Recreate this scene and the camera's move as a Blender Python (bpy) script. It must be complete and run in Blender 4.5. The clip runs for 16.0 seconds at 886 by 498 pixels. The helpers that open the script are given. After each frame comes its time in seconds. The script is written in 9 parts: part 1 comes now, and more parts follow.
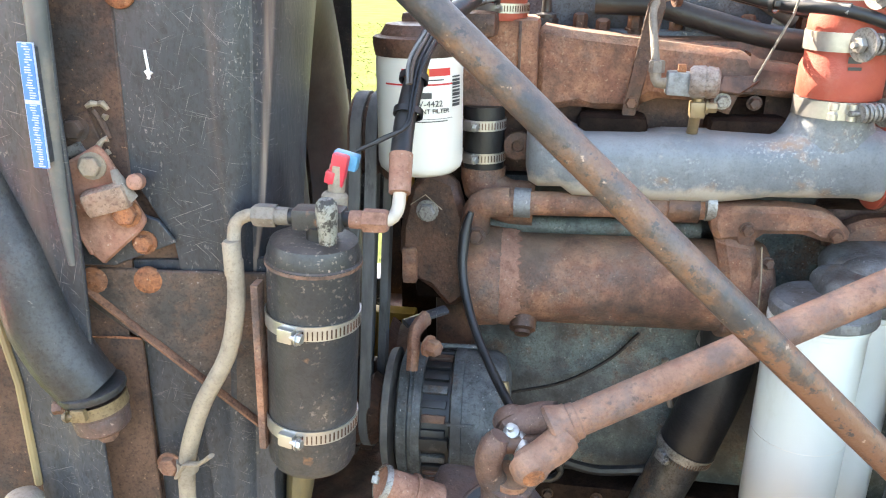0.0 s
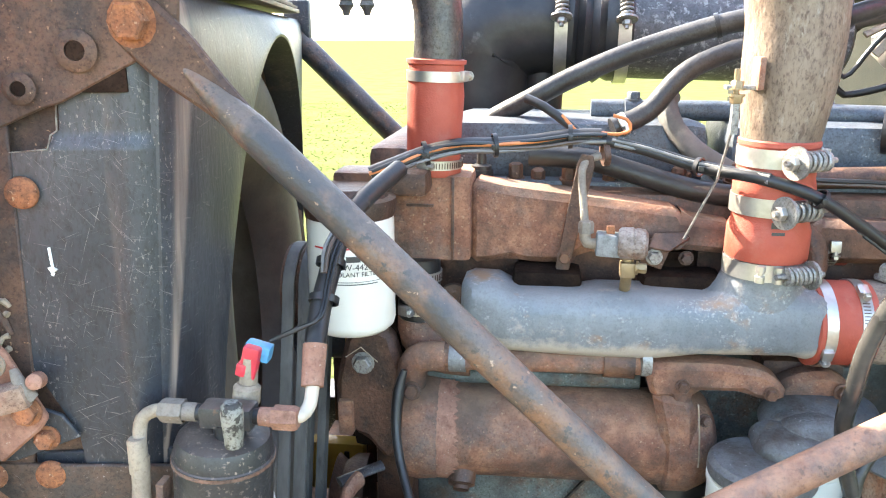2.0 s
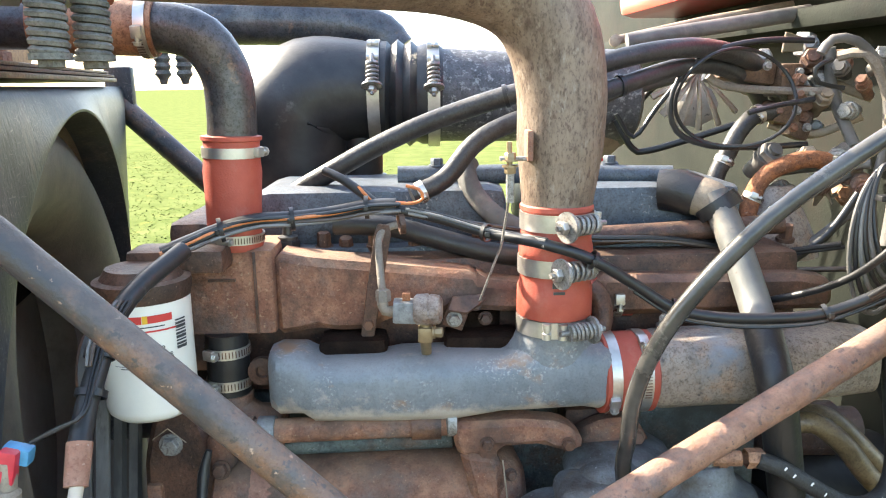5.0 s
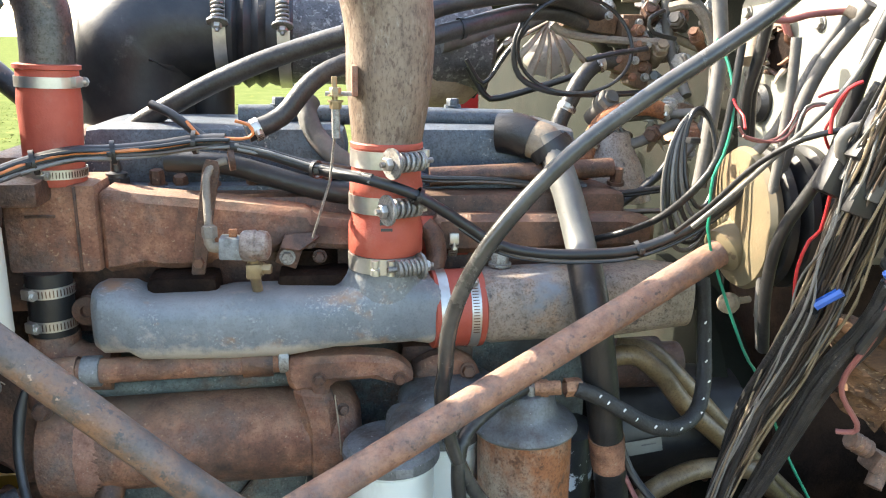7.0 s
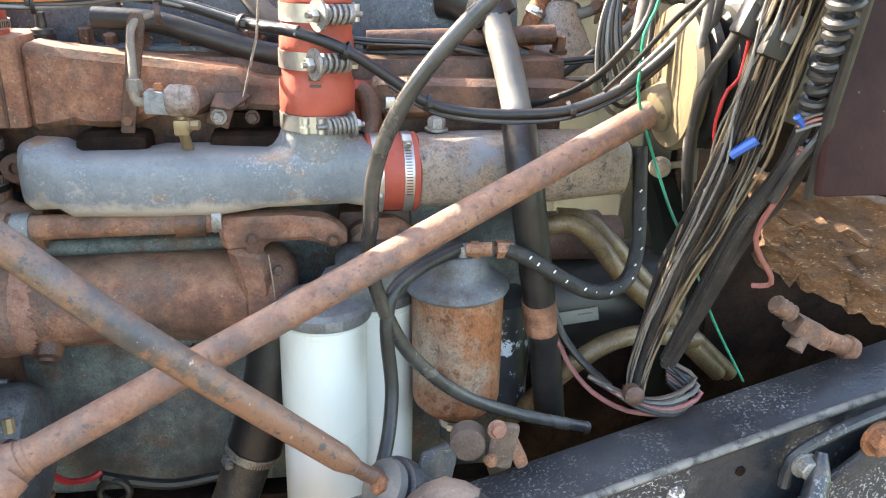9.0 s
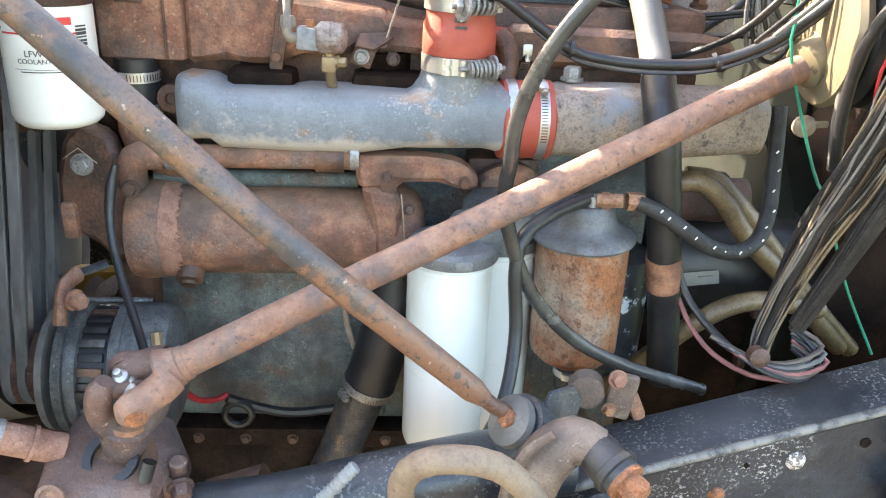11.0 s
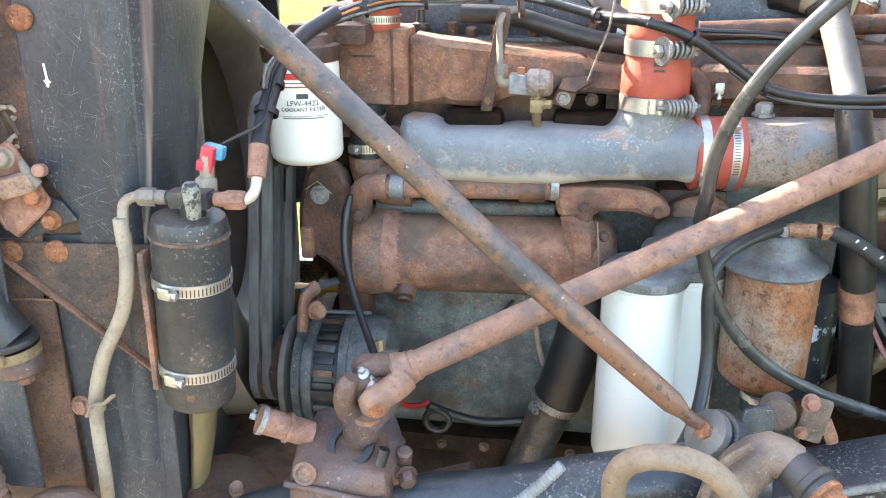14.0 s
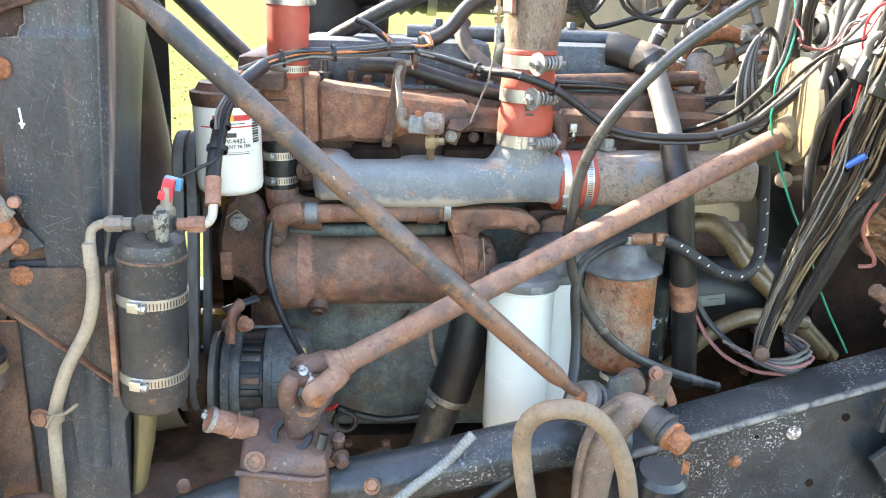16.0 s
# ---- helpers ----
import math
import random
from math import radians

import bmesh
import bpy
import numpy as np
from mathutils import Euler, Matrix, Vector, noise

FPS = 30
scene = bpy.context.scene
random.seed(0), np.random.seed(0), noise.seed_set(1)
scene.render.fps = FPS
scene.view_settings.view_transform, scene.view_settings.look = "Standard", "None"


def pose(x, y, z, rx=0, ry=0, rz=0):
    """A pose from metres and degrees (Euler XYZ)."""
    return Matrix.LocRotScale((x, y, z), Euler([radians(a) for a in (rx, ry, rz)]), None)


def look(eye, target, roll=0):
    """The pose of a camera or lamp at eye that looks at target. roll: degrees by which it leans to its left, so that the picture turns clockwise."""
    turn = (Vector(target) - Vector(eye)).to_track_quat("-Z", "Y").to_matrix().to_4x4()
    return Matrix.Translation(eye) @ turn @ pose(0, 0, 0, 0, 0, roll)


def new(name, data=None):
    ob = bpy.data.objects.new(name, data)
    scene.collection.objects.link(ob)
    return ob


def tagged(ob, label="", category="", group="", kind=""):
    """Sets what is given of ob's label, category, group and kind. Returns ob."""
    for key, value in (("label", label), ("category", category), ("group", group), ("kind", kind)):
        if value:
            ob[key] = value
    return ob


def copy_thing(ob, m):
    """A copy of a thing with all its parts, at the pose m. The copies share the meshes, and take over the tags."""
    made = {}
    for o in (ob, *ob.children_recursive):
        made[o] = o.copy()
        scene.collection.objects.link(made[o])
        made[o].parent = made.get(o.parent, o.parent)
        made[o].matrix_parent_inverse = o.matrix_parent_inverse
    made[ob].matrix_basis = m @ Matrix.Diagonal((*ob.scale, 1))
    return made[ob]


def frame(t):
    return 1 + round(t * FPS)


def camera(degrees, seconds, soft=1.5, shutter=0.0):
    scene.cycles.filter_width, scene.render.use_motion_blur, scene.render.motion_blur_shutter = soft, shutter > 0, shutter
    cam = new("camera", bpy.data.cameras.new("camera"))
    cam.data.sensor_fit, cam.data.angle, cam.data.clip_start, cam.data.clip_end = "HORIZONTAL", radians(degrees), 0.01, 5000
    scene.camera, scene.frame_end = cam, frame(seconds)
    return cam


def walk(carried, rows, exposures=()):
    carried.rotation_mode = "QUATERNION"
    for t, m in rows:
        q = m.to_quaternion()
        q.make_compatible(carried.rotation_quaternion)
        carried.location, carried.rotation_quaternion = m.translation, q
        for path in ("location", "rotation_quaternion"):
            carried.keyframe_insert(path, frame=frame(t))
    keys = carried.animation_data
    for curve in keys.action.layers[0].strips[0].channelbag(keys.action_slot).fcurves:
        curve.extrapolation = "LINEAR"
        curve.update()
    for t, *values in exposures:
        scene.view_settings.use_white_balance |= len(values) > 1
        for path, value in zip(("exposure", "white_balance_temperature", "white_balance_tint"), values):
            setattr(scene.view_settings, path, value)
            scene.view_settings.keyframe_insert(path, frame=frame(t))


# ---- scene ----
cam = camera(59.8, 16.0, soft=1.1)
METRES, EYE, TILT, LEAN, TURN = 0.8, 1.6, -20.5, 0.0, 9.0
ROWS = [
    (0.0, 0.0, 0.0, 0.0, 0.0, 0.0, -0.0),
    (0.5, 0.0124, 0.0404, 0.0372, -1.39, 1.07, 0.32),
    (1.0, 0.0338, 0.0251, 0.0708, -1.26, 2.33, 0.31),
    (1.5, 0.0476, 0.0173, 0.0947, -1.28, 3.73, 0.37),
    (2.0, 0.0617, 0.0074, 0.1146, -1.52, 5.26, 0.48),
    (2.5, 0.0732, 0.0035, 0.1287, -2.09, 6.78, 0.71),
    (3.0, 0.0851, -0.0029, 0.1421, -2.62, 7.8, 1.27),
    (3.5, 0.1103, -0.0131, 0.1486, -3.42, 8.58, 2.14),
    (6.0, 0.2182, -0.0347, 0.1342, -14.19, 7.3, 5.12),
    (6.5, 0.245, -0.0427, 0.1242, -15.8, 5.97, 5.11),
    (7.0, 0.2691, -0.0525, 0.1024, -16.42, 4.65, 4.96),
    (7.5, 0.2895, -0.0557, 0.081, -16.91, 3.11, 4.95),
    (8.0, 0.317, -0.0712, 0.0796, -17.6, 1.73, 5.1),
    (8.5, 0.3355, -0.0734, 0.0453, -17.94, -0.06, 5.15),
    (9.0, 0.332, -0.0726, 0.019, -17.48, -1.5, 4.56),
    (11.5, 0.2474, -0.0812, -0.0235, -10.5, -3.04, 1.1),
    (12.0, 0.2443, -0.1024, -0.0274, -9.72, -2.76, 1.14),
    (12.5, 0.2287, -0.1266, -0.0282, -8.24, -2.48, 0.79),
    (13.0, 0.2138, -0.1443, -0.0249, -6.04, -1.78, 0.35),
    (13.5, 0.204, -0.1557, -0.0233, -2.44, -1.13, 0.26),
    (14.0, 0.1695, -0.1745, -0.0237, -0.54, -0.59, 0.6),
    (14.5, 0.1153, -0.2249, -0.0184, -2.81, 0.55, 1.45),
    (15.0, 0.0733, -0.2885, -0.0288, -6.74, 1.73, 1.88),
    (15.5, 0.0451, -0.34, -0.0418, -9.73, 2.06, 2.24),
    (16.0, 0.0346, -0.3687, -0.0521, -12.47, 1.55, 2.87),
]
EXPOSURES = [(0, 3.46, 7370, 11), (0.6, 3.57, 7180, 10), (1.5, 3.53, 7100, 9), (3.5, 3.26, 7050, 7), (6, 2.8, 7000, 7), (7.5, 2.9, 7050, 8), (8.5, 3.12, 7370, 11), (9, 3.27, 7370, 11), (11.5, 3.54, 7370, 11), (12.5, 3.59, 7370, 11), (14.5, 3.54, 7150, 10), (16, 3.46, 7100, 9)]
walk(cam, [(t, pose(0, 0, EYE, TILT, LEAN, TURN) @ pose(METRES * x, METRES * y, METRES * z, 90 + pitch, roll, yaw)) for t, x, y, z, yaw, pitch, roll in ROWS], EXPOSURES)

# ---- light ----
SUN_AZ, SUN_EL = 147.0, 34.0            # degrees: turn of the sun from +x, and its height
sun_dir = Vector((math.cos(radians(SUN_AZ)) * math.cos(radians(SUN_EL)), math.sin(radians(SUN_AZ)) * math.cos(radians(SUN_EL)), math.sin(radians(SUN_EL))))
world = bpy.data.worlds.new("sky")
scene.world = world
world.use_nodes = True
wn, wl = world.node_tree.nodes, world.node_tree.links
wn.clear()
sky = wn.new("ShaderNodeTexSky")
sky.sky_type, sky.sun_disc = "NISHITA", False
sky.sun_elevation = radians(SUN_EL)
sky.sun_rotation = math.atan2(sun_dir.x, sun_dir.y)
sky.air_density, sky.dust_density, sky.altitude = 1.0, 2.5, 300
bg, wout = wn.new("ShaderNodeBackground"), wn.new("ShaderNodeOutputWorld")
bg.inputs["Strength"].default_value = 0.15
wl.new(sky.outputs[0], bg.inputs["Color"])
wl.new(bg.outputs[0], wout.inputs["Surface"])
sun = new("sun", bpy.data.lights.new("sun", "SUN"))
sun.data.energy, sun.data.angle, sun.data.color = 3.3, radians(0.6), (1.0, 0.93, 0.82)
sun.matrix_world = look(sun_dir * 20, (0, 0, 0))


# ---- materials ----
def mat(name, a, b, rough=0.6, metal=0.0, scale=30.0, mix=(0.4, 0.62), c=None, cmix=(0.58, 0.68), cscale=None, bump=0.25,
        bscale=220.0, r2=None, speck=None, spmix=(0.70, 0.74), spscale=260.0, stretch=(1, 1, 1), coat=0.0, spread=0.0, stain=None, scratch=None, dust=None, cluster=None, pits=None, runs=None, low=None):
    """Two colours by coarse noise, a third (c) by patches, fine specks, and relief; rough to r2 where c shows."""
    pits = (1.0 if bump >= 0.3 else 0.0) if pits is None else pits
    m = bpy.data.materials.new(name)
    m.use_nodes = True
    n, l = m.node_tree.nodes, m.node_tree.links
    p = n["Principled BSDF"]
    tc, mp = n.new("ShaderNodeTexCoord"), n.new("ShaderNodeMapping")
    mp.inputs["Scale"].default_value = stretch
    l.new(tc.outputs["Object"], mp.inputs["Vector"])

    def field(s, detail, lo, hi, rgh=0.6):
        t, r = n.new("ShaderNodeTexNoise"), n.new("ShaderNodeMapRange")
        t.inputs["Scale"].default_value, t.inputs["Detail"].default_value, t.inputs["Roughness"].default_value = s, detail, rgh
        l.new(mp.outputs[0], t.inputs["Vector"])
        r.inputs["From Min"].default_value, r.inputs["From Max"].default_value = lo, hi
        l.new(t.outputs["Fac"], r.inputs["Value"])
        return r.outputs[0]

    def blend(fac, x, y):
        k = n.new("ShaderNodeMix")
        k.data_type = "RGBA"
        l.new(fac, k.inputs["Factor"])
        for socket, v in ((k.inputs[6], x), (k.inputs[7], y)):
            if isinstance(v, tuple):
                socket.default_value = (*v, 1)
            else:
                l.new(v, socket)
        return k.outputs[2]

    col = blend(field(scale, 6, *mix), a, b)
    p.inputs["Roughness"].default_value = rough
    if c:
        f = field(cscale or scale * 0.6, 8, *cmix, 0.72)
        col = blend(f, col, c)
        if r2 is not None:
            k = n.new("ShaderNodeMapRange")
            k.inputs["To Min"].default_value, k.inputs["To Max"].default_value = rough, r2
            l.new(f, k.inputs["Value"])
            l.new(k.outputs[0], p.inputs["Roughness"])
        if metal > 0.5:
            k = n.new("ShaderNodeMapRange")
            k.inputs["To Min"].default_value, k.inputs["To Max"].default_value = metal, 0.0
            l.new(f, k.inputs["Value"])
            l.new(k.outputs[0], p.inputs["Metallic"])
    if speck:
        sf = field(spscale, 3, *spmix)
        if cluster:
            q = n.new("ShaderNodeMath")
            q.operation = "MULTIPLY"
            l.new(sf, q.inputs[0])
            l.new(field(cluster[0], 4, cluster[1], cluster[2]), q.inputs[1])
            sf = q.outputs[0]
        col = blend(sf, col, speck)
    def multiply(fac, x, y):
        k = n.new("ShaderNodeMix")
        k.data_type, k.blend_type = "RGBA", "MULTIPLY"
        l.new(fac, k.inputs["Factor"])
        l.new(x, k.inputs[6])
        k.inputs[7].default_value = (*y, 1)
        return k.outputs[2]

    if pits:                            # fine pits and smudges of grime
        col = multiply(field(380, 5, 0.50, 0.66, 0.7), col, tuple(1 - pits * v for v in (0.52, 0.56, 0.58)))
        col = multiply(field(85, 7, 0.48, 0.66, 0.75), col, tuple(1 - pits * v for v in (0.42, 0.46, 0.48)))
    if stain:
        col = blend(field(stain[1], 5, stain[2], stain[3], 0.6), col, stain[0])
    if scratch:
        for turn in (0.35, 1.25, 2.3, 2.9):
            sm, st, sr = n.new("ShaderNodeMapping"), n.new("ShaderNodeTexNoise"), n.new("ShaderNodeMapRange")
            rot = n.new("ShaderNodeMapping")
            rot.inputs["Rotation"].default_value = (0, turn, 0)
            sm.inputs["Scale"].default_value = (34, 34, 1300)
            sm.inputs["Location"].default_value = (turn * 7, 0, turn * 3)
            st.inputs["Scale"].default_value, st.inputs["Detail"].default_value = 1.0, 2
            sr.inputs["From Min"].default_value, sr.inputs["From Max"].default_value = scratch[1], scratch[1] + 0.09
            l.new(tc.outputs["Object"], rot.inputs["Vector"])
            l.new(rot.outputs[0], sm.inputs["Vector"])
            l.new(sm.outputs[0], st.inputs["Vector"])
            l.new(st.outputs["Fac"], sr.inputs["Value"])
            col = blend(sr.outputs[0], col, scratch[0])
    if runs:                            # long stains run down the sheet
        rm, rt, rr = n.new("ShaderNodeMapping"), n.new("ShaderNodeTexNoise"), n.new("ShaderNodeMapRange")
        rm.inputs["Scale"].default_value = (1, 1, 0.07)
        rt.inputs["Scale"].default_value, rt.inputs["Detail"].default_value, rt.inputs["Roughness"].default_value = runs[1], 4, 0.55
        rr.inputs["From Min"].default_value, rr.inputs["From Max"].default_value, rr.inputs["To Max"].default_value = runs[2], runs[3], runs[4]
        l.new(tc.outputs["Object"], rm.inputs["Vector"])
        l.new(rm.outputs[0], rt.inputs["Vector"])
        l.new(rt.outputs["Fac"], rr.inputs["Value"])
        col = blend(rr.outputs[0], col, runs[0])
    if low:                             # paint scraped off along the lower edge
        lx, la, lr = n.new("ShaderNodeSeparateXYZ"), n.new("ShaderNodeMath"), n.new("ShaderNodeMapRange")
        l.new(tc.outputs["Object"], lx.inputs[0])
        la.operation = "MULTIPLY_ADD"
        l.new(field(22, 8, 0.0, 1.0, 0.7), la.inputs[0])
        la.inputs[1].default_value = low[2]
        l.new(lx.outputs["Z"], la.inputs[2])
        lr.inputs["From Min"].default_value, lr.inputs["From Max"].default_value = low[1] + 0.006, low[1] - 0.004
        l.new(la.outputs[0], lr.inputs["Value"])
        col = blend(lr.outputs[0], col, low[0])
        if len(low) > 3:                # last scabs of old paint and pale scrapes
            col = blend(field(95, 7, 0.565, 0.615, 0.7), col, low[3])
            col = blend(field(130, 6, 0.66, 0.70, 0.6), col, low[4])
    if dust:
        g, sx, r = n.new("ShaderNodeNewGeometry"), n.new("ShaderNodeSeparateXYZ"), n.new("ShaderNodeMapRange")
        l.new(g.outputs["Normal"], sx.inputs[0])
        r.inputs["From Min"].default_value, r.inputs["From Max"].default_value, r.inputs["To Max"].default_value = 0.35, 0.95, dust[1]
        l.new(sx.outputs["Z"], r.inputs["Value"])
        q = n.new("ShaderNodeMath")
        q.operation = "MULTIPLY"
        l.new(r.outputs[0], q.inputs[0])
        l.new(field(scale * 0.8, 6, 0.3, 0.7), q.inputs[1])
        col = blend(q.outputs[0], col, dust[0])
    if spread:
        oi, hsv, r = n.new("ShaderNodeObjectInfo"), n.new("ShaderNodeHueSaturation"), n.new("ShaderNodeMapRange")
        r.inputs["To Min"].default_value, r.inputs["To Max"].default_value = 1 - spread, 1 + spread
        l.new(oi.outputs["Random"], r.inputs["Value"])
        l.new(r.outputs[0], hsv.inputs["Value"])
        l.new(col, hsv.inputs["Color"])
        col = hsv.outputs[0]
    l.new(col, p.inputs["Base Color"])
    if not (c and metal > 0.5):
        p.inputs["Metallic"].default_value = metal
    p.inputs["Coat Weight"].default_value = coat
    if bump:
        t, t2, add, bn = n.new("ShaderNodeTexNoise"), n.new("ShaderNodeTexNoise"), n.new("ShaderNodeMath"), n.new("ShaderNodeBump")
        t.inputs["Scale"].default_value, t.inputs["Detail"].default_value = bscale, 5
        t2.inputs["Scale"].default_value, t2.inputs["Detail"].default_value = bscale * 0.18, 4
        l.new(mp.outputs[0], t.inputs["Vector"])
        l.new(mp.outputs[0], t2.inputs["Vector"])
        l.new(t.outputs["Fac"], add.inputs[0])
        l.new(t2.outputs["Fac"], add.inputs[1])
        l.new(add.outputs[0], bn.inputs["Height"])
        bn.inputs["Strength"].default_value, bn.inputs["Distance"].default_value = bump, 0.002
        l.new(bn.outputs[0], p.inputs["Normal"])
    return m


RUST = mat("rusty_cast_iron", (0.20, 0.084, 0.050), (0.335, 0.158, 0.090), 0.8, 0, 30, c=(0.160, 0.112, 0.090), cmix=(0.46, 0.62), cscale=10, pits=0.7, bump=0.7, speck=(0.36, 0.22, 0.135), spmix=(0.62, 0.70), stain=((0.045, 0.028, 0.022), 11, 0.48, 0.68), dust=((0.33, 0.21, 0.13), 0.5))
RUST_DK = mat("dark_oily_rust", (0.050, 0.026, 0.018), (0.125, 0.058, 0.036), 0.55, 0, 26, c=(0.038, 0.032, 0.030), bump=0.6, speck=(0.27, 0.175, 0.125), spmix=(0.66, 0.74), stain=((0.17, 0.078, 0.042), 14, 0.55, 0.7), dust=((0.25, 0.165, 0.11), 0.42))
RUST_PINK = mat("dusty_pink_rust", (0.27, 0.125, 0.082), (0.34, 0.18, 0.125), 0.85, 0, 36, c=(0.17, 0.08, 0.05), cmix=(0.52, 0.68), bump=0.6, speck=(0.42, 0.30, 0.23), spmix=(0.64, 0.72), stain=((0.13, 0.062, 0.04), 18, 0.58, 0.76), pits=0.5)
RUST_OR = mat("orange_rust", (0.33, 0.125, 0.052), (0.20, 0.085, 0.044), 0.85, 0, 60, c=(0.10, 0.05, 0.03), cmix=(0.56, 0.70), cscale=70, bump=0.7, speck=(0.42, 0.26, 0.16), spmix=(0.64, 0.70))
BAR = mat("worn_grey_bar", (0.075, 0.062, 0.057), (0.135, 0.096, 0.078), 0.46, 0.15, 24, c=(0.180, 0.096, 0.058), cmix=(0.47, 0.62), cscale=26, bump=0.45, speck=(0.40, 0.28, 0.205), spmix=(0.62, 0.68), spscale=190, cluster=(18, 0.45, 0.62), stain=((0.045, 0.043, 0.046), 16, 0.51, 0.62), dust=((0.30, 0.235, 0.185), 0.5), pits=0.5, low=((0.185, 0.090, 0.054), 1.455, 0.28, (0.055, 0.047, 0.045), (0.36, 0.24, 0.17)))
SHAFT = mat("rusted_steering_shaft", (0.205, 0.096, 0.060), (0.29, 0.150, 0.096), 0.68, 0.0, 55, c=(0.145, 0.092, 0.076), cmix=(0.46, 0.60), cscale=28, bump=0.5, speck=(0.085, 0.052, 0.043), spmix=(0.58, 0.67), spscale=150, cluster=(22, 0.42, 0.6), dust=((0.38, 0.25, 0.175), 0.35), pits=0.45)
MANI = mat("worn_blue_grey_paint", (0.150, 0.166, 0.182), (0.205, 0.219, 0.230), 0.5, 0.1, 14, c=(0.32, 0.29, 0.265), cmix=(0.57, 0.66), cscale=17, bump=0.3, speck=(0.44, 0.44, 0.435), spmix=(0.55, 0.61), spscale=300, cluster=(15, 0.52, 0.65), r2=0.7, stain=((0.27, 0.155, 0.088), 15, 0.575, 0.67), pits=0.35, low=((0.41, 0.355, 0.30), 1.404, 0.055), dust=((0.28, 0.265, 0.25), 0.4))
MANI_B = mat("worn_grey_brown_paint", (0.225, 0.195, 0.170), (0.295, 0.235, 0.188), 0.6, 0.1, 16, c=(0.34, 0.22, 0.145), cmix=(0.53, 0.66), cscale=20, bump=0.35, speck=(0.10, 0.085, 0.078), spmix=(0.62, 0.70), spscale=90, stain=((0.20, 0.215, 0.235), 12, 0.56, 0.68))
BLOCK = mat("greenish_engine_paint", (0.088, 0.118, 0.118), (0.150, 0.180, 0.168), 0.6, 0.0, 26, c=(0.15, 0.092, 0.058), cmix=(0.50, 0.64), bump=0.55, speck=(0.27, 0.28, 0.265), spmix=(0.62, 0.70), stain=((0.036, 0.036, 0.036), 10, 0.42, 0.62))
VALVE = mat("blue_grey_cover_paint", (0.060, 0.080, 0.106), (0.100, 0.122, 0.148), 0.5, 0.05, 16, c=(0.06, 0.062, 0.07), cmix=(0.54, 0.66), bump=0.3, speck=(0.36, 0.36, 0.36), spmix=(0.60, 0.65), spscale=200, cluster=(12, 0.5, 0.66), dust=((0.15, 0.155, 0.165), 0.3))
BLACK = mat("scuffed_black_paint", (0.027, 0.031, 0.039), (0.052, 0.055, 0.062), 0.43, 0.0, 12, c=(0.080, 0.070, 0.062), cmix=(0.56, 0.84), cscale=6, bump=0.22, speck=(0.24, 0.225, 0.205), spmix=(0.61, 0.67), spscale=480, cluster=(24, 0.46, 0.64), r2=0.7, scratch=((0.19, 0.18, 0.17), 0.690), stretch=(1, 1, 0.45), pits=0.7, runs=((0.15, 0.115, 0.09), 26, 0.58, 0.76, 0.6))
DRIER = mat("drier_black_paint", (0.024, 0.025, 0.028), (0.045, 0.043, 0.043), 0.42, 0.0, 14, c=(0.11, 0.078, 0.058), cmix=(0.56, 0.80), cscale=9, bump=0.25, speck=(0.24, 0.19, 0.155), spmix=(0.58, 0.66), spscale=240, cluster=(16, 0.46, 0.62), r2=0.75, dust=((0.17, 0.12, 0.09), 0.8), pits=0.6, stain=((0.17, 0.085, 0.045), 30, 0.66, 0.72), scratch=((0.20, 0.185, 0.17), 0.74))
CAMO = mat("flaking_grey_green_paint", (0.20, 0.20, 0.17), (0.25, 0.24, 0.21), 0.6, 0.1, 80, c=(0.045, 0.04, 0.035), cmix=(0.50, 0.54), cscale=120, bump=0.3)
SPRINGD = mat("dusty_dark_spring", (0.10, 0.098, 0.085), (0.17, 0.16, 0.14), 0.7, 0.2, 60, c=(0.22, 0.19, 0.15), cmix=(0.58, 0.72), bump=0.3)
FRAME = mat("black_frame_paint", (0.013, 0.017, 0.024), (0.030, 0.036, 0.043), 0.30, 0.0, 10, c=(0.105, 0.092, 0.080), cmix=(0.57, 0.74), cscale=14, bump=0.3, speck=(0.40, 0.39, 0.37), spmix=(0.55, 0.62), spscale=260, cluster=(9, 0.50, 0.63), r2=0.75, scratch=((0.30, 0.285, 0.265), 0.76), dust=((0.15, 0.148, 0.145), 0.4), stain=((0.10, 0.055, 0.034), 14, 0.66, 0.74))
SHRB = mat("shroud_brown_rust", (0.064, 0.034, 0.023), (0.128, 0.066, 0.040), 0.7, 0, 16, c=(0.040, 0.031, 0.028), cmix=(0.5, 0.64), bump=0.45, speck=(0.26, 0.15, 0.09), spmix=(0.66, 0.72), scratch=((0.20, 0.125, 0.085), 0.76))
SHRIN = mat("dusty_shroud_inside", (0.26, 0.20, 0.15), (0.38, 0.30, 0.225), 0.7, 0, 5, c=(0.10, 0.078, 0.060), cmix=(0.5, 0.7), bump=0.15)
RED = mat("red_silicone_rubber", (0.335, 0.058, 0.034), (0.395, 0.080, 0.048), 0.6, 0, 24, c=(0.36, 0.13, 0.09), cmix=(0.54, 0.74), bump=0.2, bscale=420, stain=((0.22, 0.05, 0.035), 10, 0.60, 0.74))
STEEL = mat("dull_steel", (0.55, 0.53, 0.49), (0.42, 0.40, 0.37), 0.38, 0.85, 40, c=(0.38, 0.30, 0.22), cmix=(0.63, 0.73), r2=0.7, bump=0.15)
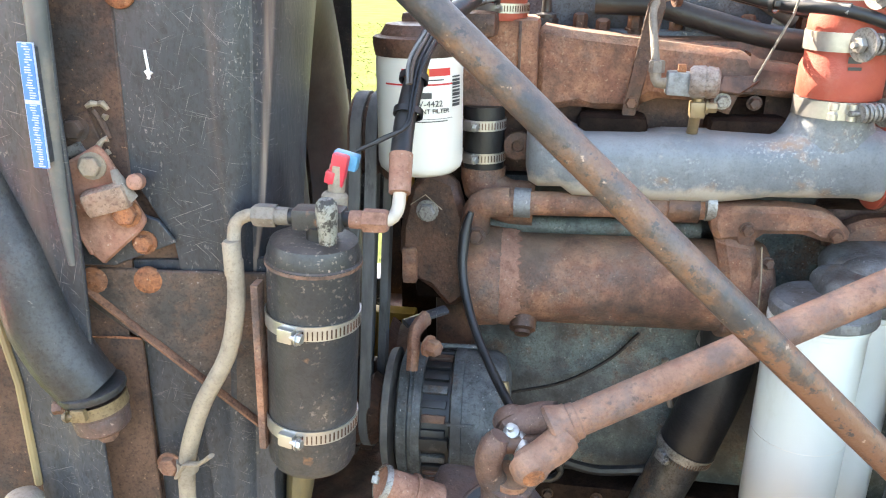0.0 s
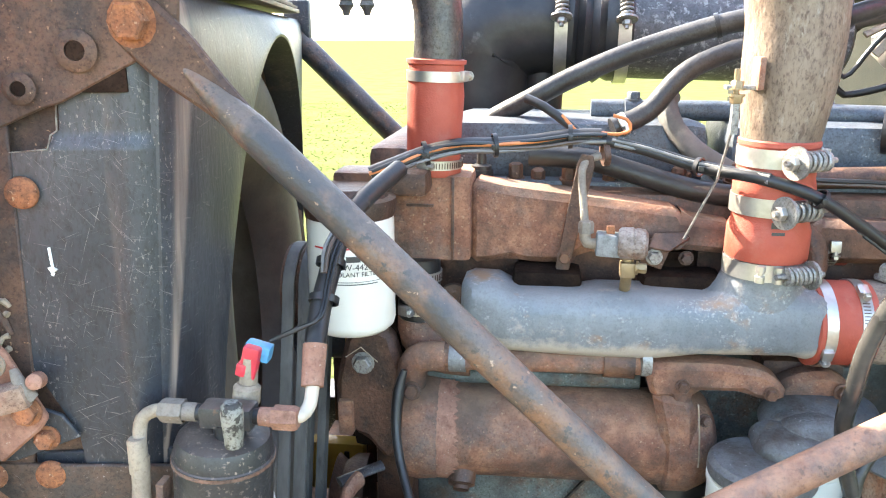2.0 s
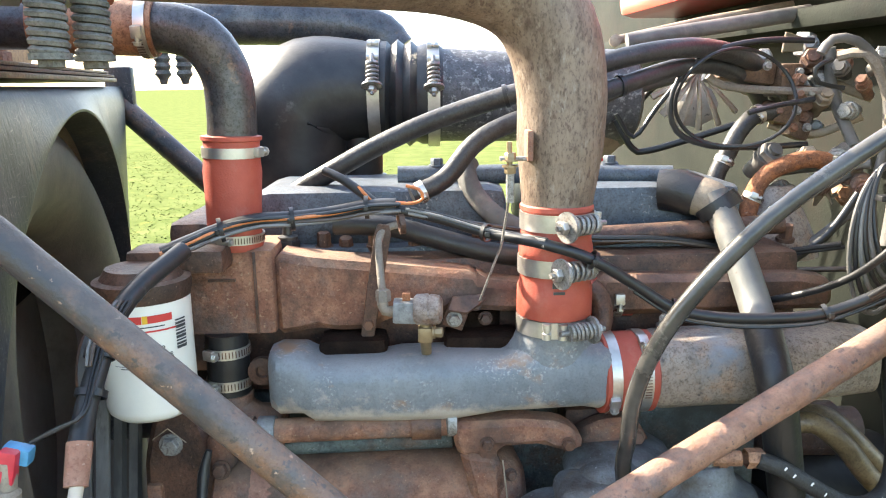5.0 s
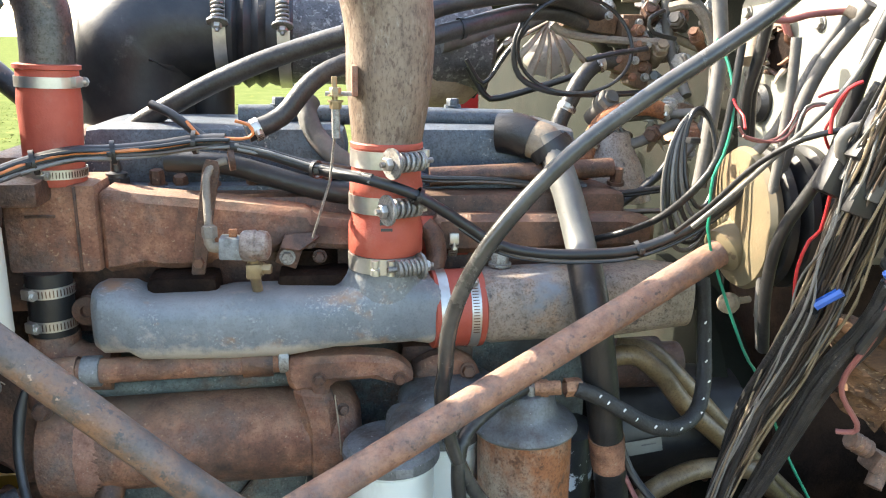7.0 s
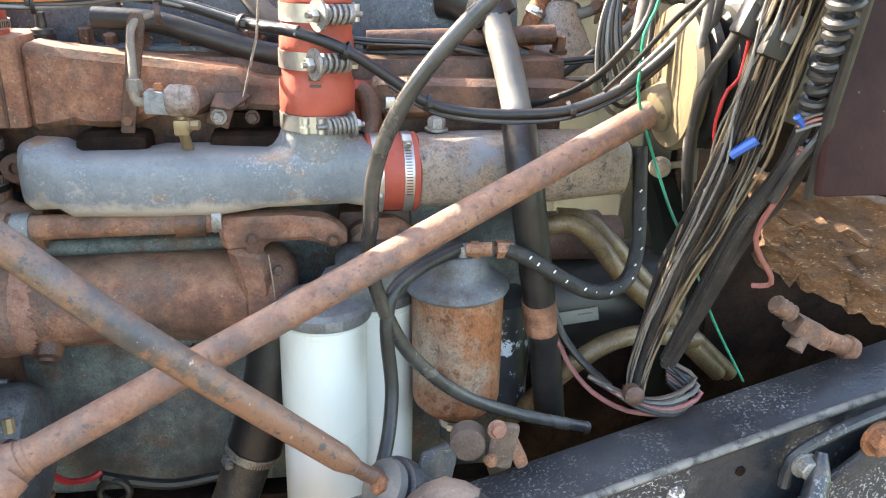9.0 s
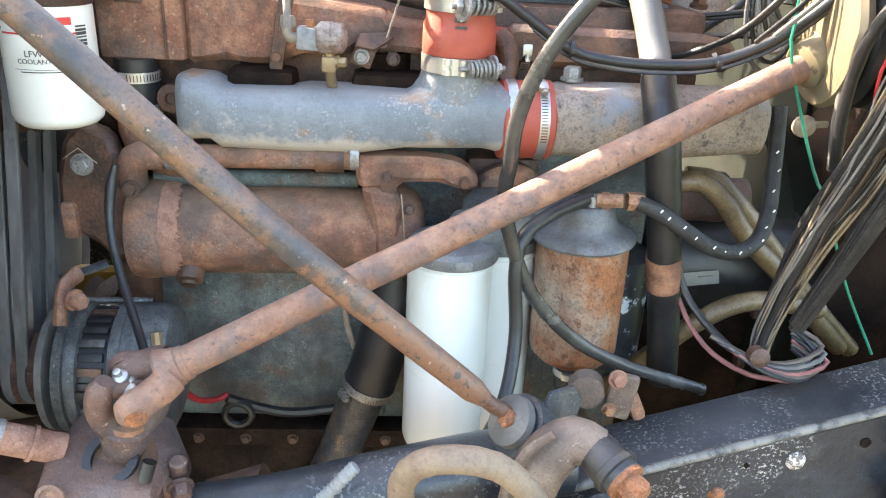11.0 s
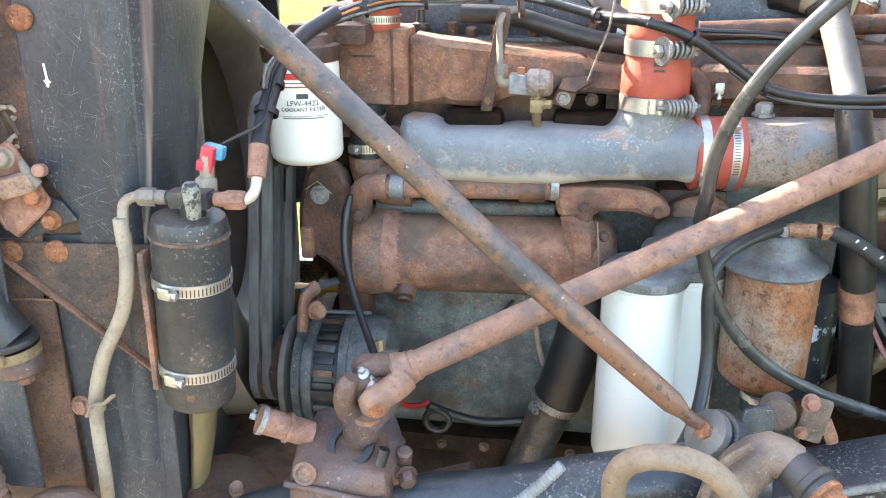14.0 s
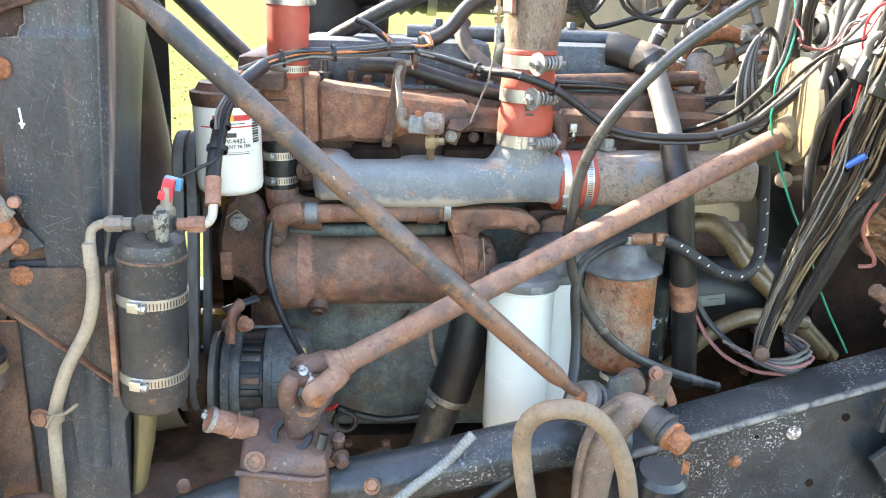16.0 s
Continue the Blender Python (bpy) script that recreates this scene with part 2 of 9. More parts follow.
ZINC = mat("aged_zinc", (0.34, 0.33, 0.31), (0.25, 0.24, 0.225), 0.55, 0.55, 50, c=(0.30, 0.20, 0.13), cmix=(0.62, 0.72), bump=0.3)
PIPE = mat("aluminised_pipe_rust", (0.225, 0.165, 0.118), (0.160, 0.114, 0.080), 0.62, 0.1, 36, c=(0.28, 0.235, 0.185), cmix=(0.56, 0.68), cscale=90, stretch=(1, 1, 0.45), bump=0.45, speck=(0.13, 0.085, 0.06), spmix=(0.61, 0.67), spscale=120)
ELBOW = mat("tarnished_black_pipe", (0.050, 0.052, 0.06), (0.11, 0.105, 0.10), 0.36, 0.35, 22, c=(0.24, 0.155, 0.10), cmix=(0.58, 0.68), bump=0.3)
RUBBER = mat("black_rubber", (0.011, 0.011, 0.012), (0.022, 0.021, 0.021), 0.42, 0, 30, c=(0.075, 0.066, 0.056), cmix=(0.58, 0.76), bump=0.25, r2=0.7)
RUBDUST = mat("dusty_rubber_hose", (0.085, 0.080, 0.074), (0.135, 0.124, 0.112), 0.65, 0, 36, c=(0.19, 0.165, 0.14), cmix=(0.58, 0.72), bump=0.25)
HOSEDK = mat("scuffed_black_hose", (0.022, 0.022, 0.024), (0.042, 0.041, 0.042), 0.45, 0, 22, c=(0.085, 0.076, 0.066), cmix=(0.58, 0.74), bump=0.3, r2=0.7, speck=(0.24, 0.215, 0.19), spmix=(0.66, 0.71), spscale=160, cluster=(14, 0.5, 0.66), dust=((0.13, 0.115, 0.10), 0.3))
CABLE = mat("glossy_dusty_cable", (0.030, 0.029, 0.028), (0.060, 0.056, 0.051), 0.24, 0, 22, c=(0.10, 0.09, 0.078), cmix=(0.56, 0.74), bump=0.15, r2=0.45, dust=((0.26, 0.24, 0.21), 0.5))
HOSETAN = mat("sun_bleached_hose", (0.33, 0.262, 0.188), (0.235, 0.185, 0.135), 0.75, 0, 26, c=(0.38, 0.31, 0.235), bump=0.3, pits=0.4, stain=((0.18, 0.135, 0.10), 14, 0.56, 0.74))
LOOPH = mat("weathered_tan_hose", (0.235, 0.165, 0.108), (0.165, 0.115, 0.078), 0.7, 0, 20, c=(0.27, 0.225, 0.175), cmix=(0.55, 0.72), bump=0.3, pits=0.5, stain=((0.075, 0.060, 0.050), 12, 0.55, 0.70), speck=(0.06, 0.05, 0.045), spmix=(0.68, 0.72), spscale=120)
HOSEGREY = mat("greyed_rubber_hose", (0.235, 0.198, 0.160), (0.175, 0.145, 0.115), 0.72, 0, 26, c=(0.14, 0.115, 0.095), cmix=(0.57, 0.72), bump=0.3, speck=(0.36, 0.32, 0.28), spmix=(0.66, 0.72), pits=0.5)
PALEPIPE = mat("dusty_cream_pipe", (0.50, 0.43, 0.35), (0.40, 0.33, 0.26), 0.5, 0, 30, c=(0.28, 0.21, 0.15), cmix=(0.56, 0.72), bump=0.15)
HOSEBR = mat("oily_brown_hose", (0.135, 0.090, 0.045), (0.20, 0.138, 0.072), 0.4, 0, 24, c=(0.07, 0.047, 0.026), bump=0.3)
BRAID = mat("black_braid", (0.018, 0.018, 0.019), (0.03, 0.03, 0.03), 0.6, 0, 60, bump=0.5, bscale=700, speck=(0.6, 0.6, 0.58), spmix=(0.76, 0.78), spscale=140)
PLASTIC = mat("black_plastic", (0.013, 0.013, 0.014), (0.024, 0.023, 0.023), 0.42, 0, 40, c=(0.10, 0.095, 0.09), cmix=(0.62, 0.76), bump=0.12)
WHITE = mat("white_filter_paint", (0.69, 0.71, 0.665), (0.63, 0.66, 0.625), 0.30, 0, 5, c=(0.50, 0.50, 0.43), cmix=(0.60, 0.78), cscale=6, bump=0.06, coat=0.25, speck=(0.45, 0.38, 0.28), spmix=(0.72, 0.75), spscale=120, stretch=(1, 1, 0.35))
CREAM = mat("cream_filter_paint", (0.72, 0.70, 0.63), (0.66, 0.64, 0.57), 0.35, 0, 8, c=(0.5, 0.46, 0.38), cmix=(0.64, 0.78), bump=0.06, coat=0.2)
ALU = mat("oxidised_aluminium", (0.17, 0.178, 0.185), (0.25, 0.252, 0.25), 0.6, 0.3, 26, c=(0.11, 0.108, 0.105), cmix=(0.55, 0.68), bump=0.45, speck=(0.46, 0.45, 0.43), spmix=(0.67, 0.73), stain=((0.20, 0.13, 0.085), 14, 0.60, 0.72), pits=0.45)
FHEAD = mat("grimy_grey_casting", (0.105, 0.112, 0.118), (0.165, 0.170, 0.172), 0.55, 0.2, 22, c=(0.085, 0.070, 0.058), cmix=(0.50, 0.66), bump=0.5, speck=(0.44, 0.43, 0.41), spmix=(0.69, 0.74), stain=((0.17, 0.125, 0.085), 18, 0.60, 0.72), pits=0.5)
ALT = mat("alternator_casting", (0.082, 0.090, 0.092), (0.145, 0.152, 0.152), 0.55, 0.3, 34, c=(0.13, 0.080, 0.052), cmix=(0.57, 0.70), bump=0.45, speck=(0.46, 0.45, 0.43), spmix=(0.67, 0.73), stain=((0.055, 0.05, 0.047), 14, 0.52, 0.68))
BRASS = mat("old_brass", (0.30, 0.218, 0.122), (0.23, 0.166, 0.095), 0.5, 0.5, 50, c=(0.23, 0.17, 0.11), cmix=(0.58, 0.7), bump=0.2)
COPPER = mat("corroded_copper", (0.38, 0.20, 0.115), (0.25, 0.13, 0.08), 0.6, 0.35, 60, c=(0.22, 0.17, 0.13), bump=0.35)
CANRUST = mat("half_rusted_can", (0.27, 0.205, 0.155), (0.36, 0.29, 0.225), 0.6, 0.1, 24, c=(0.26, 0.098, 0.040), cmix=(0.38, 0.56), cscale=11, bump=0.5, speck=(0.14, 0.062, 0.032), spmix=(0.60, 0.68), spscale=80, stretch=(1, 1, 0.85))
GOLD = mat("zinc_gold_can", (0.185, 0.150, 0.092), (0.140, 0.112, 0.070), 0.45, 0.2, 14, c=(0.21, 0.145, 0.085), cmix=(0.52, 0.7), bump=0.15, speck=(0.10, 0.07, 0.045), spmix=(0.66, 0.72), spscale=110)
BOXW = mat("stained_cream_box", (0.33, 0.30, 0.245), (0.25, 0.225, 0.18), 0.6, 0, 12, c=(0.15, 0.122, 0.094), cmix=(0.50, 0.68), bump=0.2, speck=(0.08, 0.066, 0.055), spmix=(0.64, 0.70), spscale=80)
FILLER = mat("worn_grey_tube", (0.125, 0.126, 0.118), (0.09, 0.09, 0.086), 0.5, 0.1, 16, c=(0.20, 0.17, 0.14), cmix=(0.56, 0.7), bump=0.15, speck=(0.10, 0.085, 0.075), spmix=(0.66, 0.72), spscale=100)
# dull green taken down almost to black, the wall's shade put into its colour
GREENW = mat("shade_darkened_green", (0.008, 0.010, 0.008), (0.015, 0.017, 0.013), 0.75, 0, 7, c=(0.018, 0.015, 0.012), cmix=(0.5, 0.66), bump=0.25)
MAROON = mat("faded_maroon_paint", (0.026, 0.013, 0.013), (0.042, 0.022, 0.020), 0.6, 0, 9, c=(0.065, 0.044, 0.038), cmix=(0.6, 0.75), bump=0.15, speck=(0.42, 0.38, 0.36), spmix=(0.70, 0.74), spscale=90, cluster=(9, 0.48, 0.6))
INSUL = mat("oily_insulation_felt", (0.135, 0.068, 0.032), (0.080, 0.042, 0.022), 0.95, 0, 22, c=(0.20, 0.108, 0.052), cmix=(0.56, 0.70), bump=0.6, bscale=60, stretch=(0.4, 1, 1.4), speck=(0.30, 0.20, 0.12), spmix=(0.60, 0.68), stain=((0.065, 0.036, 0.022), 14, 0.52, 0.72))
BELT = mat("dusty_belt_rubber", (0.085, 0.082, 0.080), (0.135, 0.13, 0.125), 0.6, 0, 60, c=(0.05, 0.048, 0.046), stretch=(1, 1, 0.15), bump=0.15)
GEARM = mat("oily_brown_casting", (0.066, 0.038, 0.032), (0.140, 0.074, 0.055), 0.6, 0, 18, c=(0.085, 0.078, 0.082), cmix=(0.50, 0.66), bump=0.6, speck=(0.30, 0.20, 0.15), spmix=(0.62, 0.72), stain=((0.030, 0.022, 0.022), 12, 0.47, 0.66), dust=((0.24, 0.15, 0.11), 0.35), pits=0.7)
CABRED = mat("red_cab_paint", (0.45, 0.02, 0.025), (0.52, 0.03, 0.03), 0.3, 0, 6, bump=0.03, coat=0.5)
# near-black colour that stands for the shade in holes, gaps and deep fillers
DARKIN = mat("dark_gap_shade", (0.013, 0.008, 0.006), (0.032, 0.018, 0.012), 0.85, 0, 16, bump=0.5)
YELLOW = mat("yellow_fan_paint", (0.58, 0.33, 0.04), (0.46, 0.26, 0.04), 0.5, 0, 14, c=(0.25, 0.14, 0.04), cmix=(0.6, 0.75), bump=0.15)
SPECK = mat("speckled_intake_duct", (0.06, 0.06, 0.063), (0.10, 0.098, 0.10), 0.5, 0, 40, c=(0.24, 0.24, 0.235), cmix=(0.54, 0.6), cscale=110, bump=0.4)
BLUEST = mat("blue_sticker", (0.04, 0.17, 0.52), (0.06, 0.2, 0.55), 0.4, 0, 20, bump=0.04)
PAPER = mat("white_print", (0.78, 0.78, 0.76), (0.72, 0.72, 0.70), 0.5, 0, 20, bump=0.0)
INK = mat("dark_print", (0.03, 0.03, 0.03), (0.05, 0.05, 0.05), 0.5, 0, 20, bump=0.0)
INKRED = mat("red_print", (0.55, 0.03, 0.03), (0.5, 0.04, 0.03), 0.5, 0, 20, bump=0.0)
INKYEL = mat("yellow_print", (0.75, 0.42, 0.02), (0.7, 0.4, 0.03), 0.5, 0, 20, bump=0.0)


# sheen cut too, so that these dark colours stay dark
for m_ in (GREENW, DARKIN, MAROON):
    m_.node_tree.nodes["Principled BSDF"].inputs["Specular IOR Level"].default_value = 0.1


def wire_mat(name, col, rough=0.42):
    return mat(name, col, tuple(v * 0.75 for v in col), rough, 0, 60, c=tuple(min(1, v * 0.6 + 0.07) for v in col), cmix=(0.6, 0.75), bump=0.08)


W_BLACK, W_GREY = wire_mat("black_wire", (0.014, 0.014, 0.015)), wire_mat("pale_grey_wire", (0.165, 0.158, 0.148))
W_RED, W_PINK = wire_mat("red_wire", (0.40, 0.022, 0.026)), wire_mat("pink_wire", (0.26, 0.095, 0.085))
W_GREEN, W_ORANGE = wire_mat("green_wire", (0.008, 0.22, 0.13)), wire_mat("orange_wire", (0.62, 0.20, 0.06))
W_BLUE = wire_mat("blue_tape", (0.02, 0.10, 0.42))
W_BROWN, W_TAN = wire_mat("brown_wire", (0.085, 0.062, 0.048)), wire_mat("tan_wire", (0.27, 0.21, 0.14))
CONN_RED, CONN_BLUE = wire_mat("red_connector", (0.62, 0.04, 0.06)), wire_mat("sky_blue_connector", (0.09, 0.33, 0.55))


# ---- building helpers ----
ORIGIN = {}


def holder(name, loc, label, category, group="", kind=""):
    e = new(name)
    e.empty_display_size = 0.02
    e.location = loc
    ORIGIN[e.name] = Vector(loc)
    return tagged(e, label, category, group, kind)


def part(name, bm, material, parent=None, label="", sharp=38):
    """One mesh object from bm (world coordinates), under a thing or a part."""
    me = bpy.data.meshes.new(name)
    bmesh.ops.recalc_face_normals(bm, faces=bm.faces)
    for f in bm.faces:
        f.smooth = True
    bm.to_mesh(me)
    bm.free()
    me.set_sharp_from_angle(angle=radians(sharp))
    me.materials.append(material)
    ob = new(name, me)
    if parent:
        ob.parent = parent
        ob.matrix_parent_inverse = Matrix.Translation(-ORIGIN.get(parent.name, Vector()))
    if label:
        ob["label"] = label
    return ob


def thing(name, bm, material, label, category, group="", kind="", sharp=38):
    return tagged(part(name, bm, material, None, "", sharp), label, category, group, kind)


def basis(d):
    """Matrix whose z points along d."""
    return Vector(d).normalized().to_track_quat("Z", "Y").to_matrix().to_4x4()


def along(o, d):
    return Matrix.Translation(o) @ basis(d)


def curve_points(pts, step=0.012):
    """Smooth line through the points."""
    pts = [Vector(p) for p in pts]
    if len(pts) < 3:
        return pts
    out = []
    ext = [2 * pts[0] - pts[1], *pts, 2 * pts[-1] - pts[-2]]
    for i in range(1, len(ext) - 2):
        a, b, c, d = ext[i - 1:i + 3]
        n = max(2, int((c - b).length / step))
        for k in range(n):
            t = k / n
            out.append(0.5 * ((2 * b) + (c - a) * t + (2 * a - 5 * b + 4 * c - d) * t * t + (3 * b - a - 3 * c + d) * t ** 3))
    out.append(pts[-1])
    return out


def sweep(bm, pts, r, n=12, smooth=True, step=0.012, flat=1.0, caps=True):
    """A tube of radius r (a number, or one for each given point) along pts."""
    given = [Vector(p) for p in pts]
    line = curve_points(given, step) if smooth else given
    if isinstance(r, (int, float)):
        rad = [r] * len(line)
    else:
        seg = [0.0]
        for a, b in zip(given, given[1:]):
            seg.append(seg[-1] + (b - a).length)
        run = [0.0]
        for a, b in zip(line, line[1:]):
            run.append(run[-1] + (b - a).length)
        rad = [float(v) for v in np.interp([v * seg[-1] / run[-1] for v in run], seg, r)]
    t0 = (line[1] - line[0]).normalized()
    up = Vector((0, 0, 1)) if abs(t0.z) < 0.9 else Vector((1, 0, 0))
    u = (up - t0 * up.dot(t0)).normalized()
    rings = []
    for i, p in enumerate(line):
        t = (line[min(i + 1, len(line) - 1)] - line[max(i - 1, 0)]).normalized()
        u = (u - t * u.dot(t)).normalized()
        w = t.cross(u)
        rings.append([bm.verts.new(p + rad[i] * (math.cos(2 * math.pi * k / n) * u * flat + math.sin(2 * math.pi * k / n) * w)) for k in range(n)])
    for a, b in zip(rings, rings[1:]):
        for k in range(n):
            bm.faces.new((a[k], a[(k + 1) % n], b[(k + 1) % n], b[k]))
    if caps:
        bm.faces.new(rings[0][::-1])
        bm.faces.new(rings[-1])
    return bm


def tube(pts, r, n=12, smooth=True, step=0.012, flat=1.0, caps=True):
    return sweep(bmesh.new(), pts, r, n, smooth, step, flat, caps)


def turned(bm, o, d, profile, n=28, closed=False):
    """A body of revolution at o about d; profile: (distance along d, radius)."""
    m = along(o, d)
    rings = []
    for h, r in profile:
        if r < 1e-5:
            rings.append([bm.verts.new(m @ Vector((0, 0, h)))])
        else:
            rings.append([bm.verts.new(m @ Vector((r * math.cos(2 * math.pi * k / n), r * math.sin(2 * math.pi * k / n), h))) for k in range(n)])
    pairs = list(zip(rings, rings[1:]))
    if closed:
        pairs.append((rings[-1], rings[0]))
    for a, b in pairs:
        if len(a) == 1 and len(b) == 1:
            continue
        for k in range(n):
            q = [a[k % len(a)], a[(k + 1) % len(a)], b[(k + 1) % len(b)], b[k % len(b)]]
            q = list(dict.fromkeys(q))
            if len(q) > 2:
                bm.faces.new(q)
    if not closed:
        for ring in (rings[0], rings[-1]):
            if len(ring) > 2:
                bm.faces.new(ring)
    return bm


def lathe(o, d, profile, n=28, closed=False):
    return turned(bmesh.new(), o, d, profile, n, closed)


def boxed(bm, centre, size, bevel=0.002, m=None):
    """A bevelled box in bm; m turns it about its centre."""
    t = Matrix.Translation(centre) @ (m or Matrix()) @ Matrix.Diagonal((*size, 1))
    made = bmesh.ops.create_cube(bm, size=1, matrix=t)["verts"]
    if bevel:
        edges = list({e for v in made for e in v.link_edges})
        bmesh.ops.bevel(bm, geom=edges, offset=bevel, segments=2, affect="EDGES", profile=0.6)
    return bm


def box(centre, size, bevel=0.002, m=None):
    return boxed(bmesh.new(), centre, size, bevel, m)


def slab(outline, thick, m=None, bevel=0.0012, holes=()):
    """A plate: outline as (u, v) pairs, lifted along the third axis by thick; m places it."""
    bm = bmesh.new()
    vs = [bm.verts.new((u, v, 0)) for u, v in outline]
    f = bm.faces.new(vs)
    top = bmesh.ops.extrude_face_region(bm, geom=[f])["geom"]
    bmesh.ops.translate(bm, verts=[g for g in top if isinstance(g, bmesh.types.BMVert)], vec=(0, 0, thick))
    if bevel:
        bmesh.ops.recalc_face_normals(bm, faces=bm.faces)
        bmesh.ops.bevel(bm, geom=list(bm.edges), offset=bevel, segments=1, affect="EDGES")
    if m:
        bmesh.ops.transform(bm, matrix=m, verts=bm.verts)
    return bm


def xz(y):
    """Places a plate drawn in (x, z) with its back at depth y, its face towards -y."""
    return Matrix(((1, 0, 0, 0), (0, 0, -1, y), (0, 1, 0, 0), (0, 0, 0, 1)))


def hexhead(bm, o, d, r, h, washer=True):
    """A hexagon bolt head at o, standing out along d."""
    if washer:
        turned(bm, o, d, [(0, r * 1.3), (h * 0.22, r * 1.3)], 16)
    m = along(Vector(o) + Vector(d).normalized() * h * 0.2, d)
    rings = [[bm.verts.new(m @ Vector((q * math.cos(k * math.pi / 3), q * math.sin(k * math.pi / 3), z))) for k in range(6)]
             for z, q in ((0, r), (h * 0.72, r), (h * 0.85, r * 0.86))]
    for a, b in zip(rings, rings[1:]):
        for k in range(6):
            bm.faces.new((a[k], a[(k + 1) % 6], b[(k + 1) % 6], b[k]))
    bm.faces.new(rings[-1])
    return bm


def bolt(o, d, r, h, material, parent, name="bolt", label=""):
    return part(name, hexhead(bmesh.new(), o, d, r, h), material, parent, label)


def band_ring(o, d, r, w, t=0.0012, n=36):
    return lathe(o, d, [(-w / 2, r), (-w / 2, r + t), (w / 2, r + t), (w / 2, r)], n, closed=True)


def worm_clamp(o, d, r, w, side, parent, material=None, name="hose_clamp"):
    """Slotted band clamp with its screw housing towards side."""
    material = material or STEEL
    o, d, side = Vector(o), Vector(d).normalized(), Vector(side).normalized()
    band = part(name, band_ring(o, d, r, w), material, parent, "slotted steel band clamp")
    tang = d.cross(side).normalized()
    turn = Matrix((tang, d, side)).transposed().to_4x4()
    bm = box(o + side * (r + w * 0.28), (w * 1.15, w * 1.0, w * 0.62), w * 0.16, turn)
    part("screw_housing", bm, material, band)
    part("screw", hexhead(lathe(o + side * (r + w * 0.42) + tang * w * 0.4, tang, [(0, w * 0.22), (w * 0.5, w * 0.22)], 12),
                          o + side * (r + w * 0.42) + tang * w * 0.85, tang, w * 0.36, w * 0.35), material, band)
    bm = bmesh.new()
    base = math.radians(18)
    for k in range(16):
        a = base + k * w * 0.30 / r
        q = side * math.cos(a) + tang * math.sin(a)
        tq = d.cross(q).normalized()
        boxed(bm, o + q * (r + 0.0013), (w * 0.09, w * 0.62, 0.0008), 0, Matrix((tq, d, q)).transposed().to_4x4())
    part("slots", bm, RUST_DK, band)
    return band


def t_bolt_clamp(o, d, r, w, side, parent, dirn=1, coil=0.009, length=0.026, name="t_bolt_clamp"):
    """Broad band whose sprung T-bolt lies across its side; the nut ends towards dirn."""
    o, d, side = Vector(o), Vector(d).normalized(), Vector(side).normalized()
    tang = d.cross(side).normalized() * dirn
    band = part(name, band_ring(o, d, r, w, 0.0016), STEEL, parent, "steel band clamp with a sprung T-bolt")
    c = o + side * (r + coil * 0.85) - tang * length * 0.3
    for k in (0.26, 0.66):
        q = side * math.cos(k) - tang * math.sin(k)
        part("trunnion", lathe(o + q * (r + 0.0035) - d * w * 0.48, d, [(0, 0.0048), (w * 0.36, 0.0048), (w * 0.40, 0.003), (w * 0.56, 0.003), (w * 0.60, 0.0048), (w * 0.96, 0.0048)], 16), STEEL, band)
    part("bolt", lathe(c - tang * length * 0.35, tang, [(0, 0.0029), (length * 1.35 + 0.016, 0.0029)], 12), ZINC, band)
    helix = [c + tang * (length * (0.08 + 1.0 * k / 77)) + coil * 0.80 * (math.cos(k * 0.449) * d + math.sin(k * 0.449) * side) for k in range(78)]
    part("spring", tube(helix, 0.0021, 6, smooth=False), ZINC, band)
    part("spring_core", lathe(c + tang * length * 0.02, tang, [(0, coil * 0.95), (0.003, coil * 0.95), (0.003, coil * 0.55), (length, coil * 0.55), (length, coil * 1.5), (length + 0.0030, coil * 1.5)], 20), ZINC, band)
    part("nut", hexhead(bmesh.new(), c + tang * (length * 1.0 + 0.0035), tang, coil * 0.68, 0.0075, False), STEEL, band)
    return band


def cable_tie(pts, i, r, parent):
    """A tie round a bundle at the i-th point."""
    a, b = Vector(pts[i]), Vector(pts[min(i + 1, len(pts) - 1)])
    d = (b - a).normalized() if i + 1 < len(pts) else (a - Vector(pts[i - 1])).normalized()
    bm = band_ring(a, d, r, 0.0045, 0.0012, 18)
    boxed(bm, a + Vector((0, -1, 0)) * (r + 0.002), (0.005, 0.004, 0.005), 0.0006)
    return part("cable_tie", bm, W_BLACK, parent)


def shifted(pts, off):
    return [Vector(p) + Vector(off) for p in pts]


def bundle(name, pts, count, r_wire, spread, mats, parent, seed=1, n=7, step=0.012, wave=0.5, tight=0.0):
    """Loose strands that follow one line, each a part; tight draws them together over the last stretch."""
    rng = random.Random(seed)
    out = []
    for k in range(count):
        ang, rad = rng.uniform(0, 2 * math.pi), spread * math.sqrt(rng.random())
        offs = []
        for i in range(len(pts)):
            ang += rng.uniform(-wave, wave)
            near = rad * (1 - tight * max(0.0, (i / (len(pts) - 1) - 0.45) / 0.55))
            offs.append((math.cos(ang) * near, rng.uniform(-0.5, 0.5) * near, math.sin(ang) * near * 0.8))
        line = [Vector(p) + Vector(o) for p, o in zip(pts, offs)]
        out.append(part(name, tube(line, r_wire * rng.uniform(0.8, 1.2), n, True, step), mats[k % len(mats)], parent))
    return out


